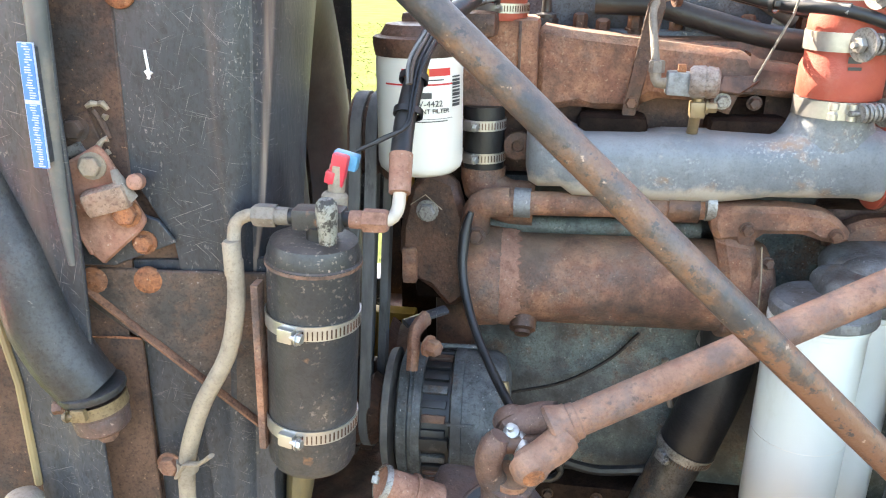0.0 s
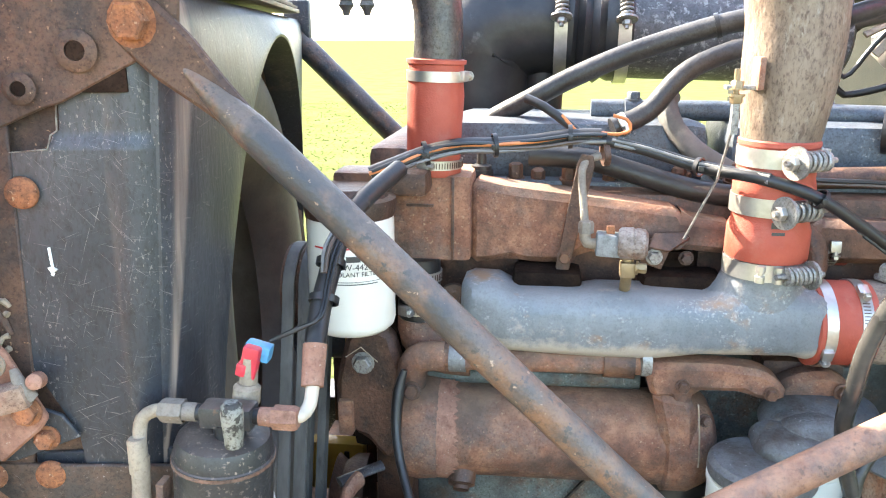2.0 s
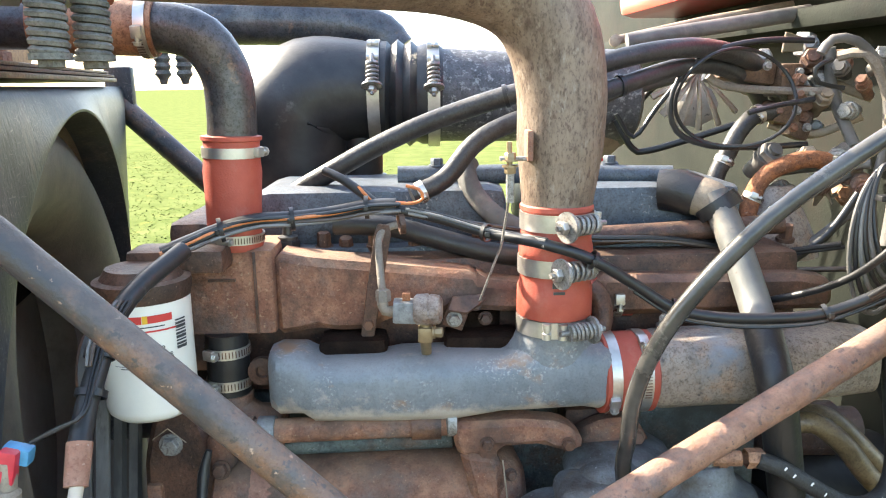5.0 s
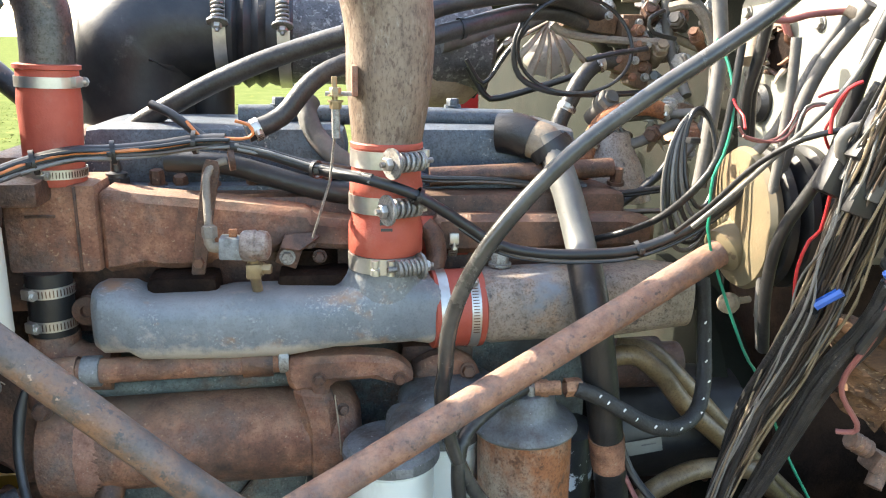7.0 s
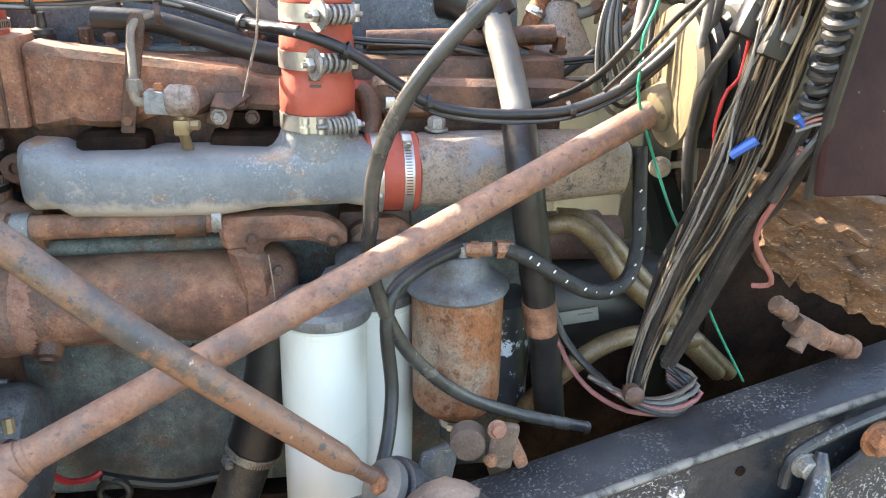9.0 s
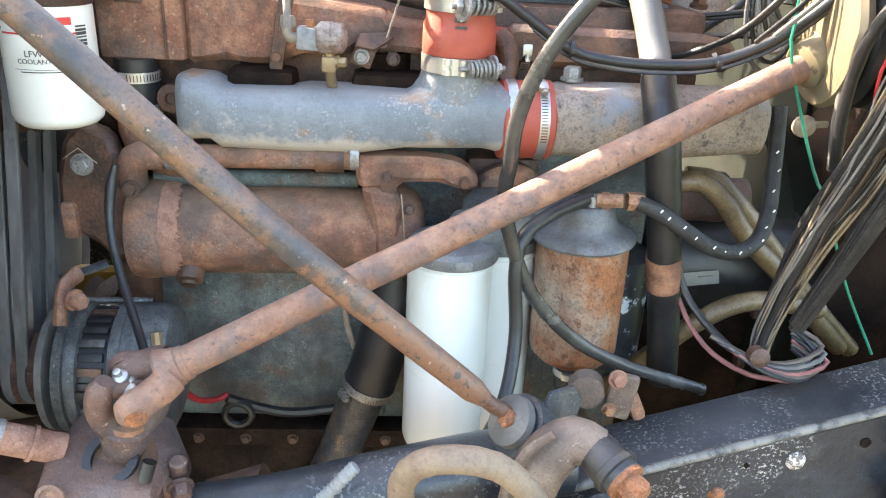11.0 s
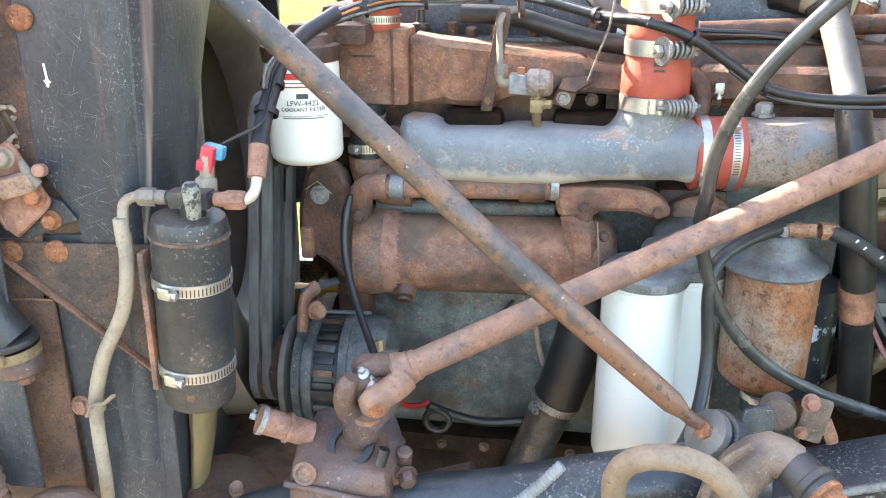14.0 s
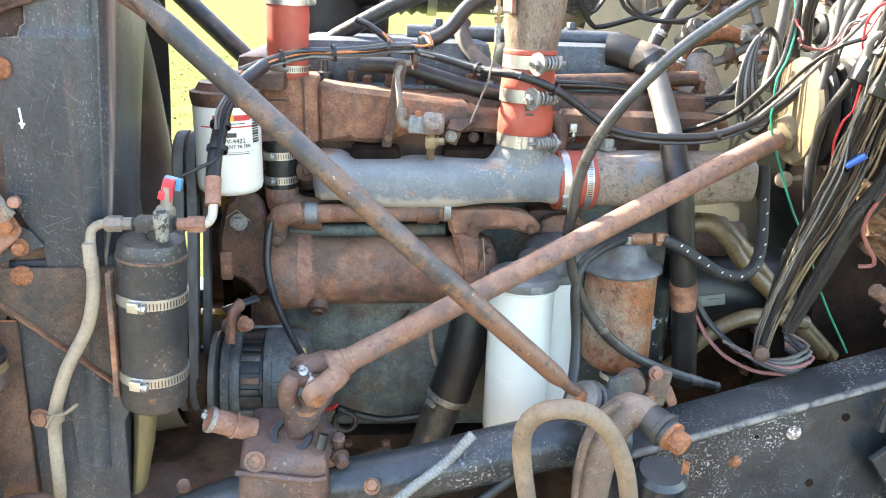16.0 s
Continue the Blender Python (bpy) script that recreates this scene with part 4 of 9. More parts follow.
# splash panel in front with its sticker
sp = holder("splash_panel", rp(-0.2, -0.05, 1.0), "dark bent splash panel with a long blue sticker", "panel")
part("sheet", slab([(-0.440, 1.75), (-0.3400, 1.75), (-0.3455, 1.576), (-0.3500, 1.500), (-0.3525, 1.385), (-0.3590, 1.298), (-0.3630, 1.207), (-0.3650, 1.10), (-0.4300, 1.10), (-0.4275, 1.179), (-0.4250, 1.277), (-0.4320, 1.337), (-0.4650, 1.50)], 0.004, xz(0.494), 0.001), BLACK, sp)
part("rolled_edge", tube([(-0.345, 0.491, 1.72), (-0.3525, 0.489, 1.576), (-0.3575, 0.489, 1.500), (-0.3605, 0.490, 1.42), (-0.361, 0.491, 1.385)], [0.0075, 0.0075, 0.007, 0.005, 0.003], 12), mat("greyed_panel_edge", (0.075, 0.080, 0.078), (0.115, 0.112, 0.105), 0.5, 0, 16, c=(0.16, 0.14, 0.12), bump=0.2), sp, "greyed rolled edge")
part("yellowed_edge", tube([(-0.470, 0.489, 1.50), (-0.434, 0.489, 1.337), (-0.427, 0.489, 1.277), (-0.429, 0.489, 1.179)], 0.0035, 8, False), DUCT, sp, "yellowed lower edge")
stm = Matrix.Translation((-0.3575, 0.4755, 1.507)) @ pose(0, 0, 0, 0, 3.0, 0)
part("sticker", box(stm.translation, (0.0118, 0.0012, 0.0855), 0, pose(0, 0, 0, 0, 3, 0)), W_PRINT, sp, "blue sticker with white print")
for k, (dz, h) in enumerate(((0.0235, 0.0375), (-0.0205, 0.0445))):
    fld = part("sticker_field", box(stm @ Vector((0, -0.0009, dz)), (0.0102, 0.0008, h), 0, pose(0, 0, 0, 0, 3, 0)), BLUEST, sp)
    rows_ = random.Random(5 + k)
    for q in range(int(h / 0.0017)):
        w_ = rows_.uniform(0.002, 0.0055)
        part("print_bar", box(stm @ Vector((0.0008 + rows_.uniform(-0.001, 0.001), -0.0015, dz - h / 2 + 0.0014 + q * 0.0017)), (w_, 0.0004, 0.0008), 0, pose(0, 0, 0, 0, 3, 0)), W_PRINT, fld)
part("sticker_post", box((-0.3585, 0.484, 1.507), (0.010, 0.014, 0.08), 0.001, pose(0, 0, 0, 0, 3, 0)), BLACK, sp)

# rubber elbow clamped on its spigot low on the bracket
lug = holder("rubber_elbow", (-0.37, 0.50, 1.24), "black rubber elbow hose clamped onto a rusty spigot", "hose")
part("elbow", tube([(-0.425, 0.492, 1.46), (-0.405, 0.488, 1.390), (-0.392, 0.486, 1.335), (-0.376, 0.486, 1.300), (-0.362, 0.488, 1.279)], [0.018, 0.023, 0.026, 0.0255, 0.0235], 18), HOSEDK, lug)
part("lip", lathe((-0.3625, 0.488, 1.283), (0.12, 0.03, -1), [(0, 0.0235), (0.001, 0.0265), (0.004, 0.0270), (0.007, 0.0255)], 26), HOSEDK, lug)
worm_clamp((-0.3610, 0.489, 1.268), (0.1, 0.03, -1), 0.0235, 0.010, (0.1, -1, 0.1), lug, HOSEBR)
part("spigot", lathe((-0.3605, 0.489, 1.272), (0.1, 0.03, -1), [(0, 0.0232), (0.012, 0.0232), (0.013, 0.0215), (0.016, 0.0225), (0.026, 0.0215), (0.030, 0.017), (0.031, 0)], 26), GEARM, lug)
bolt((-0.357, 0.490, 1.242), (0.1, 0, -1), 0.008, 0.010, RUST, lug)
bolt((-0.384, 0.482, 1.264), (-1, -0.4, 0), 0.0055, 0.009, RUST_DK, lug)

# coil spring shock end low at the front
sk = holder("shock_mount", (-0.43, 0.48, 1.12), "rusty ribbed boot with a round bolt head on top", "mount")
SK = Vector((-0.422, 0.460, 1.178))
part("boot", lathe(SK - Vector((-0.012, 0, 0.095)), (-0.1, 0, 1), [(k * 0.0055, 0.0225 + 0.003 * (k % 2) - 0.0004 * max(0, k - 9)) for k in range(16)], 24), RUST, sk)
part("cap", lathe(SK + Vector((0, 0, 0.002)), (0, 0, 1), [(-0.02, 0.016), (0.005, 0.016), (0.010, 0.013), (0.013, 0.006)], 20), HOSEGREY, sk)
part("link", tube([(-0.372, 0.47, 1.085), (-0.345, 0.47, 1.099), (-0.318, 0.475, 1.098), (-0.292, 0.48, 1.080)], [0.012, 0.017, 0.019, 0.012], 14), RUST_DK, sk)

# far-side brace
thing("far_brace_bar", tube([(-0.429, 1.500, 1.690), (-0.235, 1.500, 1.503), (0.16, 1.5, 1.13)], 0.021, 14, False), BAR, "dark diagonal brace bar across the far side", "brace bar")
part("tab", box((-0.421, 1.500, 1.704), (0.05, 0.02, 0.10), 0.005), BLACK, bpy.data.objects["far_brace_bar"])

# near brace
brace = holder("brace_bar", (0.04, 0.56, 1.2), "worn grey-brown tubular brace bar running diagonally from the radiator", "brace bar")
A, B = Vector((-0.231, 0.5530, 1.6950)), Vector((0.302, 0.574, 1.194))
BOW = Vector((0.12, 0.5330, 1.3715))         # the bar is bowed outwards at its middle
dA, dB = (BOW - A).normalized(), (B - BOW).normalized()
part("bar", tube([A + dA * 0.042, A + dA * 0.070, A + dA * 0.105, A.lerp(BOW, 0.55), A.lerp(BOW, 0.85), BOW - dA * 0.01 + Vector((0, 0.001, 0)), BOW.lerp(B, 0.25), BOW.lerp(B, 0.6), B - dB * 0.028, B - dB * 0.012], [0.0035, 0.0088, 0.0127, 0.0128, 0.0128, 0.0128, 0.0128, 0.0126, 0.0120, 0.0085], 22, True, 0.01), BAR, brace)
tabm = Matrix.Translation(A) @ pose(0, 0, 0, 0, math.degrees(math.atan2(-(BOW - A).z, (BOW - A).x)), 0)
tab_outline = [(-0.023, 0.021), (-0.026, 0.018), (-0.026, -0.018), (-0.023, -0.021), (0.035, -0.0195), (0.070, -0.0135), (0.100, -0.010), (0.100, 0.010), (0.070, 0.0135), (0.035, 0.0195)]
part("tab", slab(tab_outline, 0.010, tabm @ Matrix(((1, 0, 0, 0), (0, 0, -1, 0.004), (0, 1, 0, 0), (0, 0, 0, 1))), 0.003), SHRB, brace, "flattened bar end")
bolt(A + Vector((0, -0.004, 0)), (0, -1, 0), 0.0135, 0.011, RUST_OR, brace, label="large rusted hexagon bolt")
part("rod_end", tube([B - dB * 0.016, B + dB * 0.002, (0.318, 0.576, 1.184)], 0.0075, 14, False), RUST_DK, brace)

# receiver drier with hoses
dr = holder("receiver_drier", (-0.186, 0.54, 1.18), "black cylindrical receiver drier in two band clamps", "receiver drier")
DC = Vector((-0.187, 0.541, 0))
part("body", lathe(DC + Vector((-0.0138, 0, 1.192)), (0.0665, 0, 1), [(0, 0.026), (0.006, 0.034), (0.012, 0.0368), (0.187, 0.0368), (0.1875, 0.0380), (0.191, 0.0380), (0.192, 0.0368), (0.199, 0.0364), (0.206, 0.034), (0.209, 0.028), (0.210, 0.0)], 40), DRIER, dr)
part("rust_seam", band_ring(DC + Vector((-0.0013, 0, 1.3805)), (0.0665, 0, 1), 0.0374, 0.0028, 0.0010), RUST, dr)
worm_clamp(DC + Vector((-0.0045, 0, 1.334)), (0.0665, 0, 1), 0.0373, 0.012, (-0.22, -1, -0.02), dr)
worm_clamp(DC + Vector((-0.0109, 0, 1.240)), (0.0665, 0, 1), 0.0373, 0.012, (-0.22, -1, -0.02), dr)
part("back_strap", box(DC + Vector((-0.046, -0.016, 1.290)), (0.006, 0.014, 0.15), 0.001, pose(0, 0, 0, 0, 2, 0)), RUST, dr, "rusty mounting strap")
part("manifold_block", box((-0.180, 0.537, 1.4165), (0.040, 0.020, 0.017), 0.003), DRIER, dr)
part("neck", lathe((-0.180, 0.537, 1.395), (0, 0, 1), [(0, 0.012), (0.016, 0.012)], 16), PLASTIC, dr)
part("valve_stem", lathe((-0.1665, 0.512, 1.406), (0.02, -0.05, 1), [(0, 0.0068), (0.006, 0.0068), (0.008, 0.0072), (0.018, 0.0078), (0.026, 0.0082), (0.031, 0.0076), (0.034, 0.005), (0.034, 0)], 16), CAMO, dr, "flaking painted valve stem")
for x, s in ((-0.216, -1), (-0.144, 1)):
    part("flare_nut", hexhead(lathe((x, 0.537, 1.4165), (s, 0, 0), [(-0.012, 0.007), (0.012, 0.0075)], 14), (x - s * 0.006, 0.537, 1.4165), (s, 0, 0), 0.0092, 0.022, False), HOSEGREY if s < 0 else RUST_PINK, dr)
    part("spigot", lathe((x - s * 0.01, 0.537, 1.4165), (-s, 0, 0), [(0, 0.0065), (0.024, 0.0065)], 14), PLASTIC, dr)
lh = holder("drier_hose", (-0.30, 0.53, 1.1), "bleached grey rubber hose dropping from the drier", "hose")
hp = [(-0.228, 0.537, 1.4165), (-0.238, 0.536, 1.4160), (-0.2465, 0.533, 1.4105), (-0.2485, 0.530, 1.396), (-0.248, 0.525, 1.371)]
part("bent_tube", tube(hp, 0.0052, 12, step=0.004), HOSETAN, lh, "bent metal tube end")
part("ferrule", lathe(Vector((-0.249, 0.526, 1.374)), (0.01, 0, 1), [(-0.004, 0.0072), (0.022, 0.0072), (0.024, 0.006)], 16), HOSETAN, lh)
part("hose", tube([(-0.248, 0.527, 1.382), (-0.248, 0.522, 1.345), (-0.259, 0.520, 1.301), (-0.286, 0.518, 1.252), (-0.306, 0.520, 1.198), (-0.313, 0.523, 1.153), (-0.316, 0.525, 1.099), (-0.324, 0.530, 1.032)], [0.0068, 0.0072, 0.0072, 0.0075, 0.0075, 0.0073, 0.0073, 0.007], 14), HOSETAN, lh)
part("strap_clip", tube([(-0.315, 0.515, 1.180), (-0.303, 0.510, 1.198), (-0.290, 0.508, 1.201), (-0.276, 0.505, 1.213)], 0.004, 8, flat=0.5), HOSETAN, lh, "cut plastic strap")
part("strap_loop", lathe(Vector((-0.307, 0.520, 1.190)), (0.05, 0, 1), [(-0.005, 0.0075), (-0.005, 0.0095), (0.005, 0.0095), (0.005, 0.0075)], 18, closed=True), HOSETAN, lh)
part("clip_bolt", hexhead(bmesh.new(), (-0.323, 0.520, 1.189), (0, -1, 0), 0.009, 0.007), RUST, lh)

rh = holder("suction_hose", (-0.13, 0.60, 1.45), "white bent pipe rising into a black sleeved hose with taped wires", "hose")
part("bent_pipe", tube([(-0.136, 0.537, 1.4165), (-0.127, 0.541, 1.4165), (-0.1225, 0.550, 1.421), (-0.122, 0.560, 1.435)], 0.0052, 12, step=0.004), PALEPIPE, rh, "cream bent pipe")
part("ferrule", tube([(-0.122, 0.557, 1.433), (-0.124, 0.575, 1.459)], [0.0085, 0.0095], 16, False), RUST_PINK, rh, "rusty crimped ferrule")
SL = [(-0.124, 0.574, 1.458), (-0.125, 0.595, 1.480), (-0.122, 0.620, 1.508), (-0.119, 0.645, 1.531), (-0.108, 0.680, 1.551), (-0.087, 0.735, 1.569)]
part("hose", tube(SL, 0.0085, 14), PLASTIC, rh)
for i, p in enumerate(((-0.122, 0.620, 1.511), (-0.123, 0.600, 1.487))):
    bm = band_ring(p, (0.05, 0.7, 1), 0.0104, 0.0055, 0.0016, 18)
    part("cable_tie", bm, W_BLACK, rh)
for k, mm in enumerate((W_GREY, W_BROWN, W_BLACK, W_BLACK)):
    dx = 0.004 * (k - 1.5)
    part("wire", tube([Vector((-0.111, 0.660, 1.546)) + Vector((dx, -0.01, 0)), Vector((-0.118, 0.625, 1.525)) + Vector((dx, -0.012, 0)), Vector((-0.120, 0.608, 1.504)) + Vector((dx * 0.7, -0.012, 0)),
                       Vector((-0.121, 0.585, 1.482)) + Vector((dx * 0.5, -0.010, 0)), Vector((-0.136, 0.575, 1.471)) + Vector((0, -0.002, dx * 0.3)), (-0.159, 0.573, 1.461)] if k > 1 else
                      [Vector((-0.111, 0.660, 1.546)) + Vector((dx, -0.01, 0)), Vector((-0.118, 0.625, 1.527)) + Vector((dx, -0.012, 0)), Vector((-0.119, 0.608, 1.510)) + Vector((dx * 0.6, -0.011, 0))], 0.0016, 8, step=0.006), mm, rh)
ps = holder("pressure_switch", (-0.165, 0.57, 1.44), "pressure switch with a red and sky blue wire plug", "switch")
part("base", lathe((-0.175, 0.560, 1.422), (0.1, 0.05, 1), [(-0.008, 0.008), (-0.006, 0.0105), (0.006, 0.0105), (0.009, 0.0075)], 18), HOSETAN, ps)
part("body", lathe((-0.174, 0.562, 1.430), (0.12, 0.05, 1), [(0, 0.0068), (0.022, 0.0068)], 16), HOSETAN, ps)
pm = pose(0, 0, 0, 0, 14, 0)
part("plug", box((-0.167, 0.570, 1.454), (0.020, 0.012, 0.013), 0.002, pm), CONN_BLUE, ps)
part("lock", box(Vector((-0.171, 0.562, 1.448)), (0.013, 0.010, 0.026), 0.002, pm), CONN_RED, ps, "red locking tab")
part("lock_step", box(Vector((-0.177, 0.560, 1.443)), (0.008, 0.009, 0.010), 0.0015, pm), CONN_RED, ps)


# members under the front of the engine
xm = holder("front_crossmember", (-0.2, 1.05, 0.8), "rusty brown crossmember below the engine front", "crossmember")
part("beam", box((-0.22, 1.10, 0.86), (0.22, 0.95, 0.16), 0.01), SHRB, xm)
part("lip", box((-0.22, 1.10, 0.945), (0.26, 0.95, 0.012), 0.004), RUST, xm)
far = holder("far_frame_rail", (0.2, 1.5, 0.9), "black far side frame rail behind the engine", "frame rail")
part("web", box((0.2, 1.50, 0.86), (2.2, 0.012, 0.26), 0.003), FRAME, far)
part("top_flange", box((0.2, 1.46, 0.985), (2.2, 0.08, 0.010), 0.003), FRAME, far)



# ---- engine: castings ----
engine = holder("engine_block", (0.2, 1.05, 0.85), "greenish painted engine block with worn rusty patches", "engine")
part("block", box((0.22, 1.06, 1.10), (0.64, 0.30, 0.52), 0.02), BLOCK, engine)
part("side_panel", slab([(-0.105, 0.94), (0.20, 0.94), (0.20, 1.21), (-0.08, 1.21), (-0.105, 1.17)], 0.02, xz(0.925), 0.006), BLOCK, engine)
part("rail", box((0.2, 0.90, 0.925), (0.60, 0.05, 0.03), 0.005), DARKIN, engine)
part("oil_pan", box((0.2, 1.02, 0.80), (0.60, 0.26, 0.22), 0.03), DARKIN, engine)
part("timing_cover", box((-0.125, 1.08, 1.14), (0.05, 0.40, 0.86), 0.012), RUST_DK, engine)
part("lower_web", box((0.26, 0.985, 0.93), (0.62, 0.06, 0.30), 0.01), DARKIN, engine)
# added dark sheet, keeps light from the ground out of the gaps
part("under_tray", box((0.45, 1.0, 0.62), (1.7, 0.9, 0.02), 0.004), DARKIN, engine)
for k in range(6):
    bolt((-0.06 + k * 0.065, 0.874, 0.925), (0, -1, 0), 0.006, 0.006, RUST_DK, engine)
part("cylinder_head", box((0.24, 1.03, 1.44), (0.66, 0.25, 0.16), 0.012), RUST_DK, engine)
part("boss", lathe((-0.06, 0.905, 1.195), (0, -1, 0), [(0, 0.020), (0.008, 0.020), (0.009, 0.014), (0.004, 0.013), (0.004, 0)], 24), RUST_DK, engine)

for i, (x0, x1) in enumerate(((-0.075, 0.235), (0.255, 0.525))):
    vc = holder("valve_cover", ((x0 + x1) / 2, 1.04, 1.50), "blue-grey painted valve cover with a bolted rim", "valve cover", "valve covers")
    bm = boxed(bmesh.new(), ((x0 + x1) / 2, 1.05, 1.555), (x1 - x0, 0.17, 0.075), 0.022)
    part("cover", bm, VALVE, vc)
    part("rim", box(((x0 + x1) / 2, 1.04, 1.520), (x1 - x0 + 0.012, 0.20, 0.010), 0.003), VALVE, vc)
    for k in range(4):
        x = x0 + 0.03 + k * (x1 - x0 - 0.06) / 3
        bolt((x, 0.955, 1.520), (0, -0.3, 1), 0.0085, 0.016, RUST_DK, vc)
        part("clamp_lug", box((x, 0.948, 1.510), (0.022, 0.02, 0.02), 0.004), VALVE, vc)

for k in range(11):
    x = -0.05 + k * 0.062
    bolt((x, 0.948 + 0.006 * (k % 2), 1.522), (0, -0.15, 1), 0.0085, 0.014 + 0.006 * (k % 3), RUST_DK if k % 3 else VALVE, engine, "head_bolt")
part("head_pipe", tube([(0.33, 0.935, 1.535), (0.45, 0.935, 1.540), (0.56, 0.94, 1.545)], 0.012, 12), RUST_DK, engine)
part("sensor", hexhead(lathe((-0.027, 0.930, 1.531), (0, 0, 1), [(-0.01, 0.012), (0.012, 0.012), (0.014, 0.006), (0.03, 0.005)], 16), (-0.027, 0.930, 1.527), (0, 0, 1), 0.014, 0.012), RUBBER, engine)

part("rear_dome", lathe((0.589, 1.03, 1.490), (0, 0, 1), [(0, 0.060), (0.014, 0.058), (0.032, 0.050), (0.052, 0.041), (0.072, 0.030), (0.086, 0.026), (0.090, 0.022), (0.090, 0)], 36), MANI_B, engine, "tan domed rear casting")

# brown water manifold
wm = holder("water_manifold", (0.05, 0.90, 1.45), "rusty brown cast iron water manifold along the head", "manifold")
part("thermostat_housing", box((-0.079, 0.905, 1.494), (0.094, 0.09, 0.096), 0.007), RUST, wm)
part("housing_seam", box((-0.052, 0.8585, 1.494), (0.003, 0.003, 0.092), 0.0008), RUST_DK, wm)
part("seam_step", box((-0.088, 0.8585, 1.509), (0.03, 0.003, 0.003), 0.0008), RUST_DK, wm)
wmo = [(-0.034, 1.536), (0.02, 1.528), (0.10, 1.520), (0.19, 1.510), (0.195, 1.502), (0.25, 1.495), (0.25, 1.462), (0.16, 1.468), (0.145, 1.458), (0.09, 1.46), (0.075, 1.446), (0.028, 1.446), (0.012, 1.450), (-0.005, 1.446), (-0.034, 1.442)]
part("casting", slab(wmo, 0.06, xz(0.925), 0.008), RUST, wm)
for p in ((0.070, 0.857, 1.457), (0.188, 0.862, 1.476), (0.199, 0.866, 1.458)):
    bolt(p, (0, -1, 0), 0.0062, 0.008, RUST_DK, wm)
part("casting_rear", slab([(0.33, 1.500), (0.56, 1.497), (0.60, 1.49), (0.60, 1.455), (0.33, 1.452)], 0.05, xz(0.93), 0.008), RUST_DK, wm)
part("port", tube([(0.045, 0.905, 1.46), (0.045, 0.905, 1.40)], 0.026, 16, False), DARKIN, wm)
part("port", tube([(0.19, 0.91, 1.46), (0.19, 0.91, 1.40)], 0.030, 16, False), DARKIN, wm)

# intake manifold
im = holder("intake_manifold", (0.15, 0.84, 1.36), "worn blue-grey intake manifold with flaking paint", "manifold")


def manifold_body(stations):
    """Long soft-cornered casting: stations of (x, top, bottom, half depth)."""
    bm = bmesh.new()
    rings = []
    for x, t, b, h, yy in stations:
        ring = []
        for k in range(24):
            a = 2 * math.pi * k / 24
            ca, sa = math.cos(a), math.sin(a)
            e = 0.62
            ring.append(bm.verts.new((x, yy + h * math.copysign(abs(ca) ** e, ca), (t + b) / 2 + (t - b) / 2 * math.copysign(abs(sa) ** e, sa))))
        rings.append(ring)
    for a, b in zip(rings, rings[1:]):
        for k in range(24):
            bm.faces.new((a[k], a[(k + 1) % 24], b[(k + 1) % 24], b[k]))
    bm.faces.new(rings[0])
    bm.faces.new(rings[-1])
    return bm


st1 = [(-0.040, 1.425, 1.385, 0.012, 0.85), (-0.036, 1.436, 1.370, 0.028, 0.848), (-0.026, 1.440, 1.366, 0.038, 0.846), (0.0, 1.438, 1.368, 0.043, 0.845), (0.012, 1.432, 1.359, 0.043, 0.845),
       (0.022, 1.427, 1.359, 0.043, 0.845), (0.09, 1.428, 1.357, 0.043, 0.845), (0.105, 1.431, 1.357, 0.044, 0.845), (0.16, 1.431, 1.357, 0.044, 0.846), (0.215, 1.429, 1.366, 0.045, 0.847),
       (0.235, 1.440, 1.366, 0.046, 0.847), (0.30, 1.444, 1.368, 0.046, 0.848), (0.318, 1.440, 1.364, 0.044, 0.849), (0.333, 1.436, 1.368, 0.040, 0.85)]
part("front_casting", manifold_body(st1), MANI, im)
st2 = [(0.37, 1.436, 1.364, 0.040, 0.853), (0.39, 1.440, 1.359, 0.043, 0.855), (0.45, 1.441, 1.361, 0.044, 0.857), (0.54, 1.441, 1.361, 0.044, 0.86), (0.60, 1.441, 1.366, 0.043, 0.863), (0.632, 1.436, 1.366, 0.036, 0.866), (0.642, 1.426, 1.374, 0.020, 0.868)]
part("rear_casting", manifold_body(st2), MANI_B, im, "brownish worn rear casting")
for x in (0.035, 0.19, 0.46, 0.58):
    part("runner", box((x, 0.91, 1.395), (0.05, 0.09, 0.05), 0.012), MANI, im)
neck = lathe((0.270, 0.840, 1.412), (0, 0, 1), [(0, 0.064), (0.012, 0.058), (0.022, 0.048), (0.030, 0.0425), (0.040, 0.0392), (0.063, 0.0375)], 40)
for v in neck.verts:                    # foot drawn in to the width of the casting
    f_ = min(1.0, max(0.0, (1.448 - v.co.z) / 0.030))
    v.co.y = 0.840 + 0.006 * f_ + (v.co.y - 0.840) * (1 - 0.33 * f_)
part("neck", neck, MANI, im)
part("end_lug", lathe((-0.050, 0.862, 1.405), (0, -1, 0), [(0, 0.016), (0.008, 0.016), (0.009, 0.007), (0.004, 0.006), (0.004, 0)], 20), RUST_DK, im)
# dark blocks fill the port gaps in place of their shade
part("port_flange", box((0.052, 0.868, 1.418), (0.075, 0.05, 0.05), 0.01), DARKIN, im, "oily black filler for the shaded port gap")
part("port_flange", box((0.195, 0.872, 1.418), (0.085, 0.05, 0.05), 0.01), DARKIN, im)
